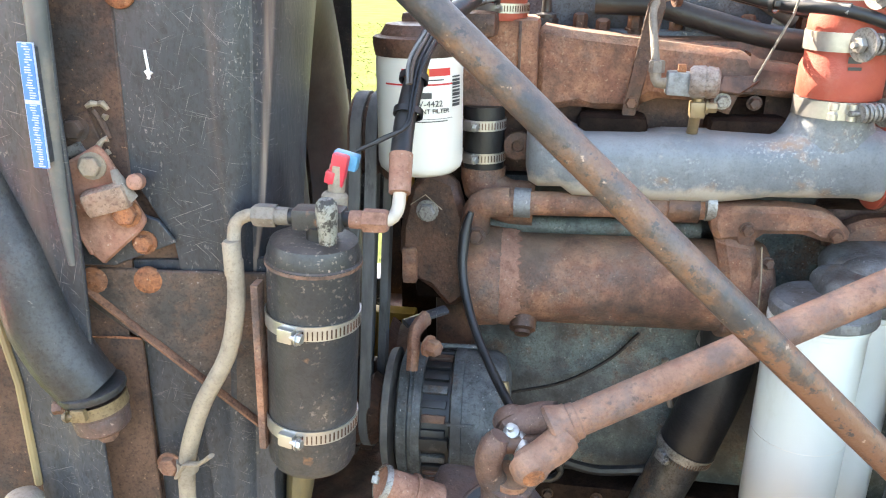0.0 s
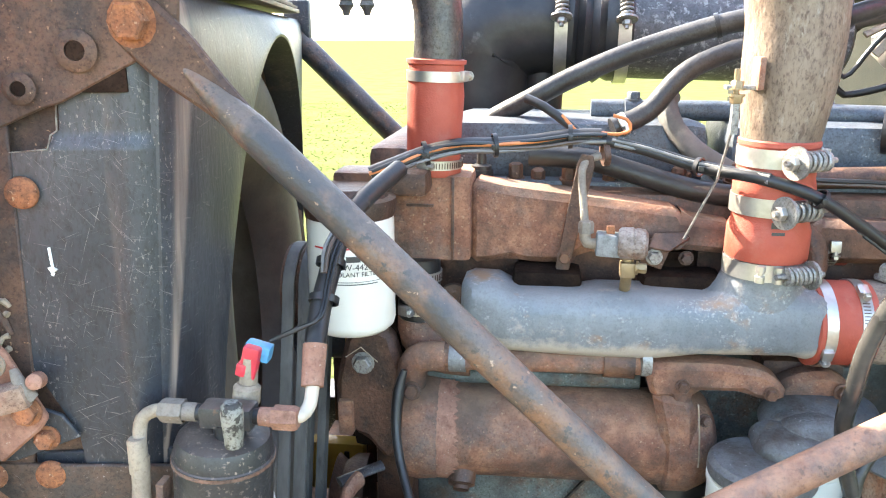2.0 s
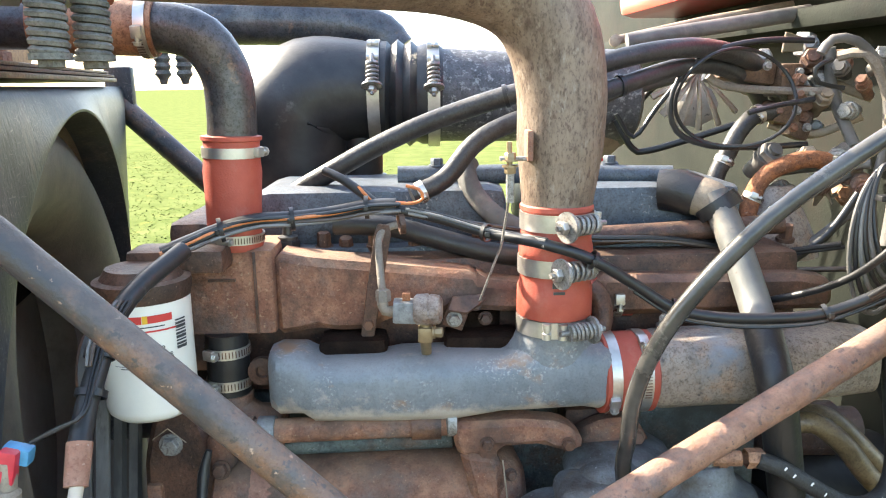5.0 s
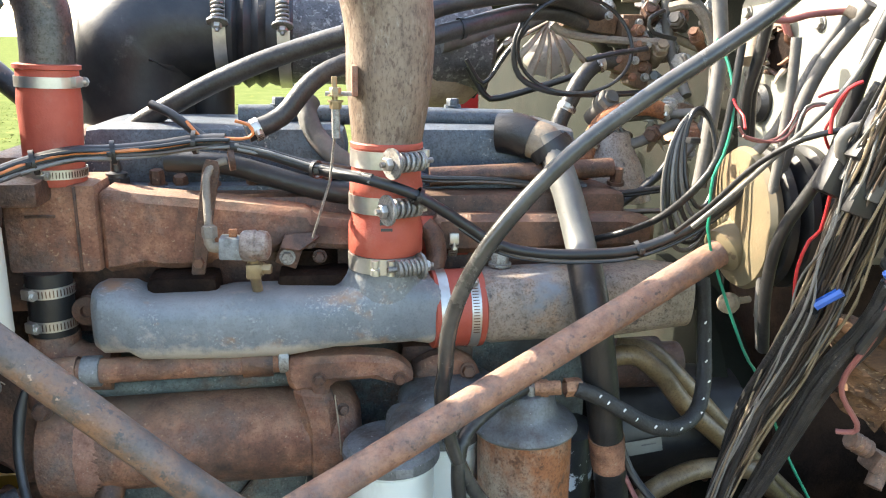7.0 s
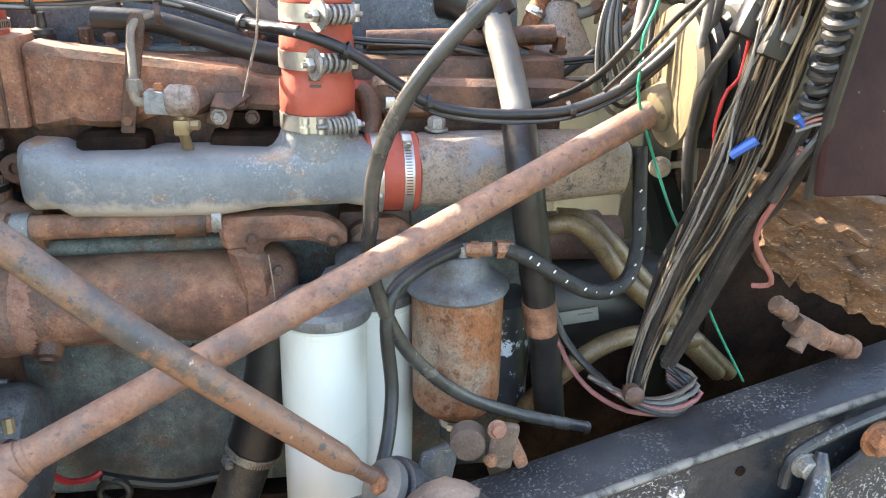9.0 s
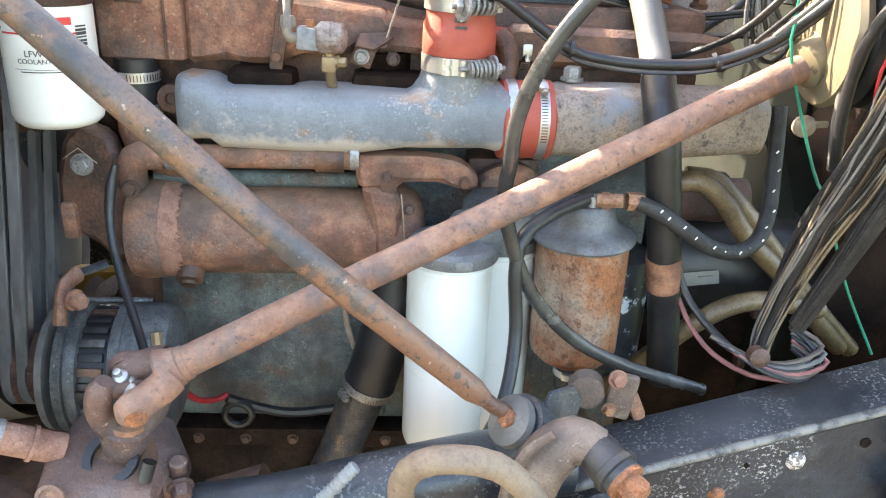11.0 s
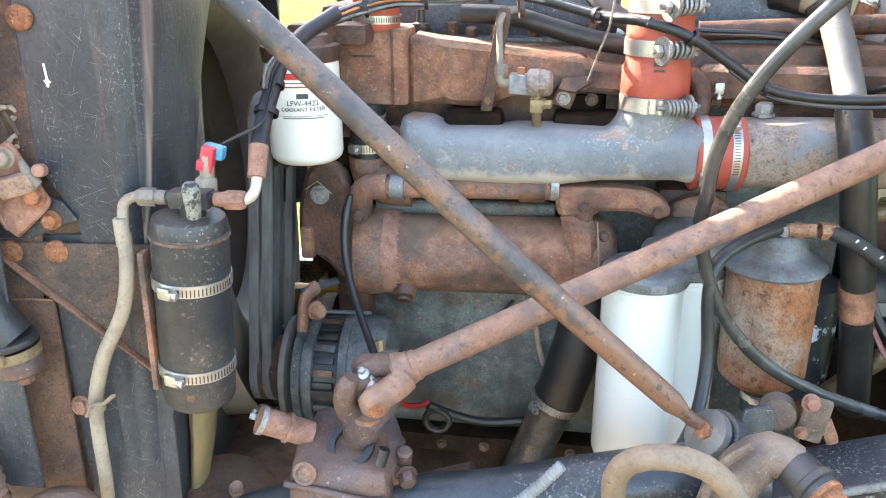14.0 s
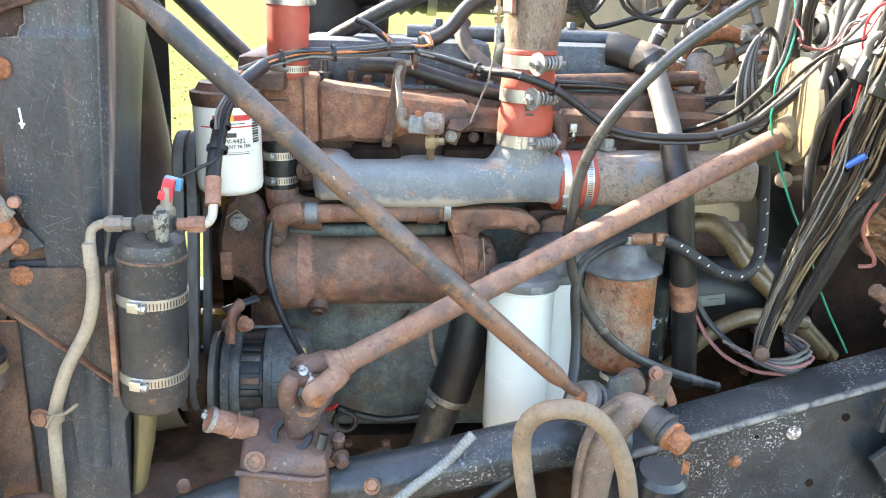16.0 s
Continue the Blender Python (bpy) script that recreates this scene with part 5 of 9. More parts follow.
for p, w in (((0.049, 0.885, 1.441), 0.054), ((0.186, 0.890, 1.435), 0.044)):
    part("port_leg", lathe((p[0], p[1] + 0.022, p[2] - 0.036), (0, 0, 1), [(0, w * 0.46), (0.024, w * 0.42), (0.072, w * 0.46)], 24), RUST_DK, im, "oily rust-brown port leg")
cpl = holder("manifold_coupling", (0.352, 0.85, 1.36), "red silicone coupling with two slotted clamps joining the manifold halves", "coupling")
part("sleeve", lathe((0.321, 0.8495, 1.398), (1, 0.05, 0), [(0, 0.0425), (0.002, 0.0455), (0.006, 0.0455), (0.008, 0.0445), (0.05, 0.0445), (0.053, 0.0455), (0.058, 0.0455), (0.060, 0.0425)], 40), RED, cpl)
worm_clamp((0.333, 0.85, 1.398), (1, 0.05, 0.02), 0.0450, 0.011, (0, -1, -0.45), cpl)
worm_clamp((0.367, 0.852, 1.398), (1, 0.05, 0), 0.0450, 0.011, (0, -0.5, 0.95), cpl)

# charge pipe, hose and clamps
cp = holder("charge_air_pipe", (0.27, 0.835, 1.6), "large weathered charge air pipe bending down to the manifold", "pipe")
HX = 0.2715
part("pipe", tube([(-0.115, 0.63, 1.822), (-0.02, 0.69, 1.822), (0.08, 0.75, 1.824), (0.165, 0.80, 1.822), (0.228, 0.826, 1.803), (0.262, 0.835, 1.765), (0.275, 0.838, 1.71), (0.2745, 0.838, 1.65), (0.272, 0.836, 1.585)], [0.043, 0.043, 0.044, 0.046, 0.047, 0.0475, 0.046, 0.0445, 0.036], 40), PIPE, cp)
part("pipe_tab", box((0.238, 0.806, 1.654), (0.006, 0.028, 0.030), 0.002), RUST, cp)
rod = holder("turnbuckle_cable", (0.205, 0.80, 1.5), "threaded rod and thin steel cable tied to the manifold", "cable")
part("rod", tube([(0.218, 0.800, 1.658), (0.219, 0.800, 1.614), (0.218, 0.800, 1.601)], 0.0028, 10, False), BRASS, rod)
part("rod_nut", hexhead(hexhead(bmesh.new(), (0.219, 0.800, 1.639), (0, 0, 1), 0.006, 0.008), (0.219, 0.800, 1.635), (0, 0, -1), 0.006, 0.008), BRASS, rod)
part("rod_plate", box((0.224, 0.805, 1.641), (0.030, 0.012, 0.004), 0.001), ZINC, rod)
part("turnbuckle", tube([(0.219, 0.800, 1.631), (0.219, 0.800, 1.598)], 0.0042, 8, False), ZINC, rod)
part("cable", tube([(0.218, 0.800, 1.602), (0.212, 0.815, 1.552), (0.192, 0.850, 1.483)], 0.0014, 6, False), ZINC, rod)
ch = holder("charge_hose", (HX, 0.836, 1.48), "red silicone hose between charge pipe and manifold with sprung clamps", "hose")
part("hose", lathe((0.2705, 0.836, 1.472), (0.012, 0, 1), [(0, 0.0385), (0.002, 0.0400), (0.03, 0.0400), (0.038, 0.0372), (0.052, 0.0372), (0.058, 0.0388), (0.075, 0.0388), (0.082, 0.037), (0.112, 0.037), (0.1135, 0.0385), (0.1175, 0.0385), (0.119, 0.037)], 40), RED, ch)
t_bolt_clamp((0.2725, 0.836, 1.5745), (0, 0, 1), 0.0378, 0.018, (0.52, -0.85, 0.0), ch, -1, 0.0105, 0.036)
t_bolt_clamp((0.2710, 0.836, 1.5275), (0, 0, 1), 0.0382, 0.018, (0.46, -0.88, 0.0), ch, -1, 0.0105, 0.036)
t_bolt_clamp((0.270, 0.837, 1.463), (0, 0, 1), 0.0385, 0.017, (0.36, -1, 0), ch, 1, 0.0095, 0.027)
for k, (u, h) in enumerate(((0, 0.006), (0.008, 0.003))):
    part("logo_mark", box((0.268 + 0.001 * k, 0.7952, 1.512 - u), (0.012, 0.0008, h), 0), INK, ch)
# charge pipe's red hose above the radiator
uh = holder("upper_charge_hose", (-0.3, 0.72, 1.8), "red silicone hose with sprung clamps over the radiator tank", "hose")
part("hose", tube([(-0.55, 0.40, 1.82), (-0.30, 0.52, 1.820), (-0.17, 0.60, 1.821), (-0.095, 0.643, 1.822)], 0.047, 28), RED, uh)
for q, bx, by in (((-0.105, 0.560, 1.766), -0.115, 0.63), ((-0.093, 0.600, 1.769), -0.155, 0.608), ((-0.195, 0.460, 1.760), -0.33, 0.505), ((-0.207, 0.440, 1.760), -0.37, 0.48)):
    q = Vector(q)
    cl_ = part("t_bolt_clamp", band_ring((bx, by, 1.821), (1, 0.6, 0), 0.0478, 0.018, 0.0016), STEEL, uh, "steel band clamp with a sprung T-bolt")
    helix = [Vector((q.x, q.y, 1.777 - 0.040 * k / 70)) + 0.0105 * Vector((math.cos(k * 0.628), math.sin(k * 0.628), 0)) for k in range(71)]
    part("spring", tube(helix, 0.0028, 6, False), SPRINGD, cl_)
    part("spring_core", lathe((q.x, q.y, 1.783), (0, 0, -1), [(0, 0.005), (0.003, 0.012), (0.006, 0.012), (0.006, 0.009), (0.046, 0.009), (0.046, 0.0135), (0.050, 0.0135)], 20), SPRINGD, cl_)
    part("nut", hexhead(bmesh.new(), (q.x, q.y, 1.734), (0, 0, -1), 0.009, 0.006, False), SPRINGD, cl_)
    part("trunnion", lathe((q.x - 0.012, q.y, 1.790), (1, 0, 0), [(0, 0.006), (0.024, 0.006)], 14), STEEL, cl_)

# thermostat outlet: elbow, red hoses
th = holder("upper_coolant_pipe", (-0.07, 0.87, 1.55), "tarnished black elbow pipe with red hoses and clamps to the radiator", "pipe")
part("lower_hose", lathe((-0.077, 0.885, 1.540), (0.03, 0, 1), [(0, 0.029), (0.004, 0.031), (0.015, 0.0295), (0.05, 0.030), (0.085, 0.0315), (0.10, 0.030), (0.118, 0.030), (0.119, 0.0325), (0.123, 0.0325), (0.124, 0.028)], 32), RED, th)
worm_clamp((-0.074, 0.885, 1.646), (0.03, 0, 1), 0.0305, 0.011, (1, -0.35, 0), th)
worm_clamp((-0.076, 0.885, 1.553), (0.03, 0, 1), 0.0305, 0.010, (-0.2, -1, 0), th)
part("elbow", tube([(-0.073, 0.885, 1.648), (-0.071, 0.885, 1.69), (-0.075, 0.885, 1.73), (-0.096, 0.883, 1.764), (-0.130, 0.88, 1.776), (-0.16, 0.878, 1.776)], 0.0262, 28), ELBOW, th)
part("upper_hose", tube([(-0.140, 0.878, 1.776), (-0.20, 0.874, 1.778), (-0.26, 0.868, 1.78)], 0.0295, 28, False), COPPER, th, "rust-stained hose")
worm_clamp((-0.15, 0.877, 1.776), (1, 0.06, 0), 0.030, 0.011, (0, -1, -0.2), th)
worm_clamp((-0.245, 0.87, 1.779), (1, 0.06, 0), 0.030, 0.011, (0, -1, -0.2), th)
part("tank_neck", tube([(-0.25, 0.868, 1.78), (-0.33, 0.86, 1.782)], 0.026, 24, False), ELBOW, th)
# sprung bolts hanging under the far pipe
for x in (-0.277, -0.243):
    part("hanging_bolt", lathe((x, 1.305, 1.79), (0, 0, -1), [(k * 0.006, 0.013 if k % 2 else 0.010) for k in range(10)] + [(0.062, 0.007), (0.07, 0.005)], 16), SPRINGD, th)

# coolant filter
cf = holder("coolant_filter", (-0.147, 0.80, 1.38), "white spin-on coolant filter with printed label", "filter")
FC = (-0.1505, 0.797)
part("canister", lathe((FC[0], FC[1], 1.389), (0, 0, 1), [(0, 0.028), (0.001, 0.038), (0.006, 0.0433), (0.012, 0.0450), (0.118, 0.0450), (0.123, 0.044)], 48), CREAM, cf)
part("head", lathe((FC[0], FC[1], 1.511), (0, 0, 1), [(0, 0.0456), (0.012, 0.0478), (0.018, 0.0472), (0.020, 0.040), (0.03, 0.034), (0.03, 0)], 40), RUST_DK, cf, "rusty filter head")
part("bracket", box((-0.125, 0.845, 1.538), (0.10, 0.05, 0.025), 0.006), RUST_DK, cf)


def label_bit(name, x, z, w, h, material):
    bm = bmesh.new()
    cols = 8
    for i in range(cols):
        x0, x1 = x - w / 2 + w * i / cols, x - w / 2 + w * (i + 1) / cols
        bm.faces.new([bm.verts.new(q) for q in ((x0, 0, z - h / 2), (x1, 0, z - h / 2), (x1, 0, z + h / 2), (x0, 0, z + h / 2))])
    bmesh.ops.remove_doubles(bm, verts=bm.verts, dist=1e-6)
    ob = part(name, bm, material, cf)
    wrapped(ob.data, FC, 0.0452)
    return ob


LX = 0.013
label_bit("red_line", LX, 1.4895 - 0.004, 0.085, 0.0018, INKRED)
label_bit("thin_line", LX, 1.4675 - 0.016, 0.062, 0.0005, INK)
for k, (x, w) in enumerate(((-0.012, 0.022), (0.016, 0.024))):
    label_bit("brand_shape", LX + x, 1.5035 - 0.006, w, 0.0075, INKRED)
label_bit("brand_flame", LX + 0.002, 1.5035 - 0.006, 0.005, 0.008, INKYEL)
label_bit("small_print", LX, 1.491 - 0.001, 0.040, 0.0012, INK)
label_bit("emblem", LX, 1.4765 - 0.0015, 0.014, 0.006, INK)
label_bit("small_print", LX, 1.449, 0.05, 0.0010, INK)
for k in range(9):
    label_bit("barcode_bar", 0.0505, 1.492 - k * 0.0035, 0.013, 0.0016 + 0.0008 * (k % 3), INK)
upright = Matrix(((1, 0, 0, 0), (0, 0, 1, 0), (0, 1, 0, 0), (0, 0, 0, 1)))
for txt, size, z in (("LFW-4422", 0.0088, 1.4665), ("COOLANT FILTER", 0.0066, 1.4592)):
    cu = Matrix.Translation((LX, 0, z)) @ upright
    ob = lettering("lettering", txt, size, cu, INK, cf)
    wrapped(ob.data, FC, 0.0453)

# hose joint under the thermostat housing
bj = holder("bypass_hose", (-0.09, 0.87, 1.38), "short black bypass hose with two slotted clamps", "hose")
part("hose", lathe((-0.090, 0.868, 1.368), (0, 0, 1), [(0, 0.0235), (0.08, 0.0235)], 24), RUBBER, bj)
worm_clamp((-0.090, 0.868, 1.428), (0, 0, 1), 0.024, 0.0115, (-0.65, -1, 0), bj)
worm_clamp((-0.090, 0.868, 1.391), (0, 0, 1), 0.024, 0.0115, (-0.65, -1, 0), bj)
part("lower_elbow", tube([(-0.09, 0.868, 1.378), (-0.088, 0.868, 1.355), (-0.066, 0.866, 1.338), (-0.03, 0.866, 1.335)], 0.026, 20), RUST, bj)

# oil cooler
oc = holder("oil_cooler", (0.06, 0.85, 1.21), "rusty brown cylindrical oil cooler", "oil cooler")
part("shell", lathe((-0.080, 0.853, 1.2485), (1, 0.03, 0), [(0, 0.0535), (0.295, 0.0535)], 48), RUST, oc)
part("end_flange", lathe((-0.103, 0.853, 1.2485), (1, 0.03, 0), [(0, 0.045), (0.004, 0.055), (0.03, 0.056), (0.033, 0.052)], 40), RUST_DK, oc)
part("front_collar", lathe((-0.106, 0.853, 1.2485), (1, 0.03, 0), [(0, 0.050), (0.004, 0.059), (0.020, 0.062), (0.036, 0.0605), (0.052, 0.0575), (0.054, 0.0545), (0.058, 0.0530)], 40), RUST, oc, "flared rusty end collar")
part("gasket_edge", band_ring((-0.049, 0.8545, 1.2485), (1, 0.03, 0), 0.0575, 0.0018, 0.0009), RUST_PINK, oc, "pale gasket edge")
part("drain_boss", lathe((-0.035, 0.815, 1.203), (0, -0.7, -0.7), [(-0.01, 0.016), (0.006, 0.015), (0.008, 0.009), (0.012, 0.009)], 20), RUST_DK, oc)
part("rear_flange", lathe((0.182, 0.862, 1.2485), (1, 0.03, 0), [(0, 0.052), (0.004, 0.060), (0.03, 0.060), (0.05, 0.050), (0.06, 0.03)], 40), RUST, oc)
part("mount_web", slab([(0.165, 1.328), (0.206, 1.322), (0.214, 1.300), (0.218, 1.255), (0.205, 1.236), (0.184, 1.246), (0.176, 1.285)], 0.030, xz(0.835), 0.009), RUST, oc, "cast web down to the rear flange")
part("flange_seam", tube([(0.2125, 0.803, 1.318), (0.2165, 0.801, 1.280), (0.2185, 0.803, 1.245)], 0.0009, 6), HOSETAN, oc, "pale gasket edge")
bolt((0.221, 0.806, 1.299), (0.2, -1, 0.2), 0.0055, 0.008, RUST_DK, oc)
bolt((-0.09, 0.808, 1.312), (0, -1, 0.2), 0.008, 0.010, RUST_DK, oc)
flk, rng_f = bmesh.new(), random.Random(17)
last = None
for k in range(46):                     # flaking pale edge of the collar
    a_ = radians(-75 + 3.6 * k)
    w0, w1 = 0.004 + 0.009 * rng_f.random(), 0.003 + 0.010 * rng_f.random()
    q = [flk.verts.new((x_, 0.8545 - r_ * math.cos(a_), 1.2485 + r_ * math.sin(a_))) for x_, r_ in ((-0.058 - w0, 0.0592), (-0.054, 0.0600), (-0.050 + w1, 0.0572))]
    if last:
        for u_ in range(2):
            flk.faces.new((last[u_], last[u_ + 1], q[u_ + 1], q[u_]))
    last = q
part("flaking_edge", flk, RUST_PINK, oc, "flaking pale collar edge")
ocp = holder("oil_transfer_pipe", (0.05, 0.82, 1.35), "rusty pipe along the top of the oil cooler", "pipe")
part("pipe", tube([(-0.075, 0.822, 1.348), (0.16, 0.826, 1.352)], 0.0135, 20, False), RUST, ocp)
part("union", lathe((-0.05, 0.822, 1.349), (1, 0, 0), [(0, 0.0165), (0.018, 0.0165)], 20), ALU, ocp, "blue-grey sleeve")
part("elbow", tube([(-0.055, 0.822, 1.349), (-0.080, 0.822, 1.347), (-0.092, 0.826, 1.335), (-0.094, 0.83, 1.310)], 0.0165, 18), RUST, ocp)
part("sleeve", lathe((0.115, 0.825, 1.351), (1, 0, 0), [(0, 0.0165), (0.032, 0.0165)], 20), RUST_DK, ocp)
part("bridge_casting", slab([(0.160, 1.358), (0.235, 1.360), (0.275, 1.356), (0.294, 1.344), (0.303, 1.330), (0.296, 1.322), (0.268, 1.325), (0.258, 1.331), (0.209, 1.329), (0.206, 1.316), (0.204, 1.298), (0.196, 1.293), (0.190, 1.302), (0.184, 1.320), (0.167, 1.318), (0.160, 1.335)], 0.035, xz(0.843), 0.006), RUST, ocp)
for p in ((0.196, 0.806, 1.336), (0.284, 0.806, 1.333)):
    bolt(p, (0, -1, 0), 0.006, 0.007, RUST_DK, ocp)
part("bridge_end", lathe((0.160, 0.825, 1.356), (-1, 0, 0), [(-0.004, 0.018), (0.006, 0.018), (0.008, 0.010)], 18), ZINC, ocp)
part("lower_pipe", tube([(-0.08, 0.865, 1.309), (0.16, 0.87, 1.312)], 0.0105, 16, False), BLOCK, ocp, "greenish painted pipe")

# front bracket of the engine
fb = holder("front_bracket", (-0.14, 0.85, 1.25), "dark rusty cast front bracket", "bracket")
part("casting", slab([(-0.170, 1.36), (-0.150, 1.378), (-0.118, 1.366), (-0.108, 1.33), (-0.095, 1.30), (-0.10, 1.225), (-0.125, 1.205), (-0.150, 1.235), (-0.165, 1.24), (-0.185, 1.27), (-0.183, 1.31)], 0.03, xz(0.865), 0.007), RUST_DK, fb)
bolt((-0.150, 0.833, 1.331), (0, -1, 0), 0.010, 0.010, ZINC, fb)
part("gasket", tube([(-0.170, 0.832, 1.337), (-0.152, 0.832, 1.350), (-0.133, 0.832, 1.333)], 0.0007, 5, False), HOSETAN, fb, "pale gasket edge")
part("ear", box((-0.172, 0.838, 1.262), (0.018, 0.02, 0.045), 0.005), RUST, fb)
part("backing", box((-0.13, 0.93, 1.30), (0.09, 0.11, 0.20), 0.01), DARKIN, fb)

# oil filters and head
fh = holder("filter_head", (0.30, 0.82, 1.27), "dull grey aluminium double oil filter head", "filter head")
for cx, cy, cz in ((0.2715, 0.767, 1.262), (0.333, 0.836, 1.252)):
    part("cap", lathe((cx, cy, cz), (0, 0, 1), [(0, 0.0515), (0.003, 0.0525), (0.012, 0.0520), (0.017, 0.0470), (0.019, 0.030), (0.019, 0)], 40), FHEAD, fh)


def lumps(spots, seed):
    """Rounded cast bosses run together, with an uneven skin."""
    bm = bmesh.new()
    for c, sz in spots:
        got = bmesh.ops.create_icosphere(bm, subdivisions=4, radius=1.0)["verts"]
        for v in got:
            n_ = v.co.copy()
            e = [math.copysign(abs(q) ** 0.75, q) for q in n_]
            k = 1 + 0.10 * noise.noise(n_ * 1.7 + Vector((seed, c[0] * 40, 0))) + 0.03 * noise.noise(n_ * 6 + Vector((0, seed, 0)))
            v.co = Vector(c) + Vector((e[0] * sz[0], e[1] * sz[1], e[2] * sz[2])) * k
    return bm


part("bridge", lumps((((0.303, 0.795, 1.282), (0.036, 0.038, 0.019)), ((0.332, 0.815, 1.288), (0.040, 0.040, 0.026)), ((0.372, 0.850, 1.285), (0.036, 0.040, 0.031)), ((0.345, 0.836, 1.292), (0.058, 0.040, 0.026))), 5), FHEAD, fh, "lumpy grimy grey casting")
part("bracket", slab([(0.298, 1.324), (0.318, 1.338), (0.345, 1.344), (0.364, 1.340), (0.380, 1.326), (0.384, 1.306), (0.345, 1.304), (0.306, 1.308)], 0.030, xz(0.872), 0.007), RUST, fh, "rusty cast bracket")
bolt((0.366, 0.838, 1.324), (0, -1, 0.2), 0.0075, 0.009, RUST_DK, fh)
part("stalk", box((0.335, 0.895, 1.32), (0.09, 0.05, 0.05), 0.012), RUST_DK, fh)
part("clip", box((0.281, 0.7165, 1.269), (0.018, 0.004, 0.010), 0.001), ALU, fh)
FX, FY, FR = 0.2700, 0.7710, 0.0483
fil = holder("oil_filter", (FX, FY, 1.01), "tall white spin-on oil filter", "filter", "oil filters")
part("canister", lathe((FX, FY, 1.006), (0, 0, 1), [(0, 0.034), (0.001, FR - 0.007), (0.006, FR - 0.0023), (0.014, FR), (0.245, FR), (0.252, FR + 0.0005), (0.256, FR + 0.001)], 48), WHITE, fil)
part("crimp_rim", lathe((FX, FY, 1.250), (0, 0, 1), [(0, FR + 0.0002), (0.001, FR + 0.0016), (0.006, FR + 0.0016), (0.007, FR + 0.0002)], 48, closed=True), WHITE, fil, "rolled seam of the canister")
part("print_block", lathe((FX, FY, 1.12), (0, 0, 1), [(0, FR), (0, FR + 0.00025), (0.0006, FR + 0.00025), (0.0006, FR)], 48, closed=True), CREAM, fil)
copy_thing(fil, Matrix.Translation((0.332, 0.838, 0.997)))

# fuel filter in a rusted shell
ff = holder("fuel_filter", (0.424, 0.795, 1.12), "half-rusted can filter under a grey domed cap", "filter")
FF = Vector((0.4235, 0.793, 0))
part("shell", lathe(FF + Vector((0.004, 0, 1.118)), (-0.02, 0, 1), [(0, 0.030), (0.003, 0.042), (0.012, 0.0505), (0.020, 0.0525), (0.165, 0.0535)], 44), CANRUST, ff)
part("cap", lathe(FF + Vector((0, 0, 1.276)), (-0.02, 0, 1), [(0, 0.0585), (0.003, 0.0602), (0.006, 0.0594), (0.010, 0.0550), (0.014, 0.0470), (0.018, 0.0395), (0.026, 0.0355), (0.038, 0.0335), (0.044, 0.028), (0.045, 0.018), (0.045, 0)], 44), FHEAD, ff, "grey aluminium domed cap")
part("cap_tab", box((0.438, 0.742, 1.281), (0.010, 0.006, 0.009), 0.001), ALU, ff)
part("spout", lathe(FF + Vector((0.004, 0, 1.075)), (0, 0, 1), [(0, 0.018), (0.045, 0.018)], 20), RUBBER, ff)
worm_clamp(FF + Vector((0.004, 0, 1.098)), (0, 0, 1), 0.0185, 0.009, (-0.4, -1, 0), ff)
part("fitting", tube([(0.429, 0.775, 1.328), (0.457, 0.770, 1.330)], 0.008, 12, False), COPPER, ff, "copper-coloured pipe fitting")
part("fitting_nut", hexhead(hexhead(bmesh.new(), (0.457, 0.770, 1.330), (1, 0, 0), 0.0105, 0.022, False), (0.432, 0.775, 1.328), (1, 0, 0), 0.010, 0.012, False), COPPER, ff)
part("fitting_elbow", lathe((0.426, 0.778, 1.320), (0, 0, 1), [(-0.012, 0.008), (0.012, 0.008), (0.013, 0.0)], 12), ZINC, ff)


# ---- steering shaft and box ----
ss = holder("steering_shaft", (0.3, 0.64, 1.2), "rust-pink steering shaft with a forged universal joint", "steering shaft")
S0, S1 = Vector((0.022, 0.578, 1.230)), Vector((0.627, 0.754, 1.492))
sd = (S1 - S0).normalized()
S0 = S0 - sd * 0.009
part("tube", tube([S0, S0 + sd * 0.012, S0 + sd * 0.014, S1], [0.0165, 0.0165, 0.0148, 0.0148], 24, False), SHAFT, ss)
near = Vector((0.02, -0.88, -0.40))
near = (near - sd * near.dot(sd)).normalized()
other = sd.cross(near).normalized()
JC = S0 - sd * 0.041


part("yoke_base", lathe(S0 + sd * 0.008, -sd, [(0, 0.0150), (0.002, 0.0178), (0.006, 0.0182), (0.010, 0.0200), (0.018, 0.0225), (0.021, 0.0205), (0.022, 0)], 28), SHAFT, ss)
# forged arms: round-backed, swelling to a knuckle about the pin
for s_ in (1, -1):
    o_ = near * s_
    arm_ = [S0 - sd * 0.004 + o_ * 0.010, S0 - sd * 0.014 + o_ * 0.0155, S0 - sd * 0.027 + o_ * 0.0190, JC + sd * 0.004 + o_ * 0.0215, JC - sd * 0.007 + o_ * 0.0220, JC - sd * 0.0135 + o_ * 0.0215]
    part("fork_arm", tube(arm_, [0.0150, 0.0150, 0.0142, 0.0155, 0.0135, 0.0050], 20, True, 0.003), SHAFT if s_ > 0 else GEARM, ss)
    part("fork_eye", lathe(JC + o_ * 0.020, o_, [(0, 0.0165), (0.010, 0.0160), (0.0145, 0.0130), (0.0160, 0.0085), (0.0163, 0)], 26), SHAFT if s_ > 0 else GEARM, ss)
part("pin_cap", lathe(JC + near * 0.0355, near, [(0, 0.0098), (0.0010, 0.0092), (0.0014, 0)], 22), RUST_OR, ss, "orange rusted bearing cap")
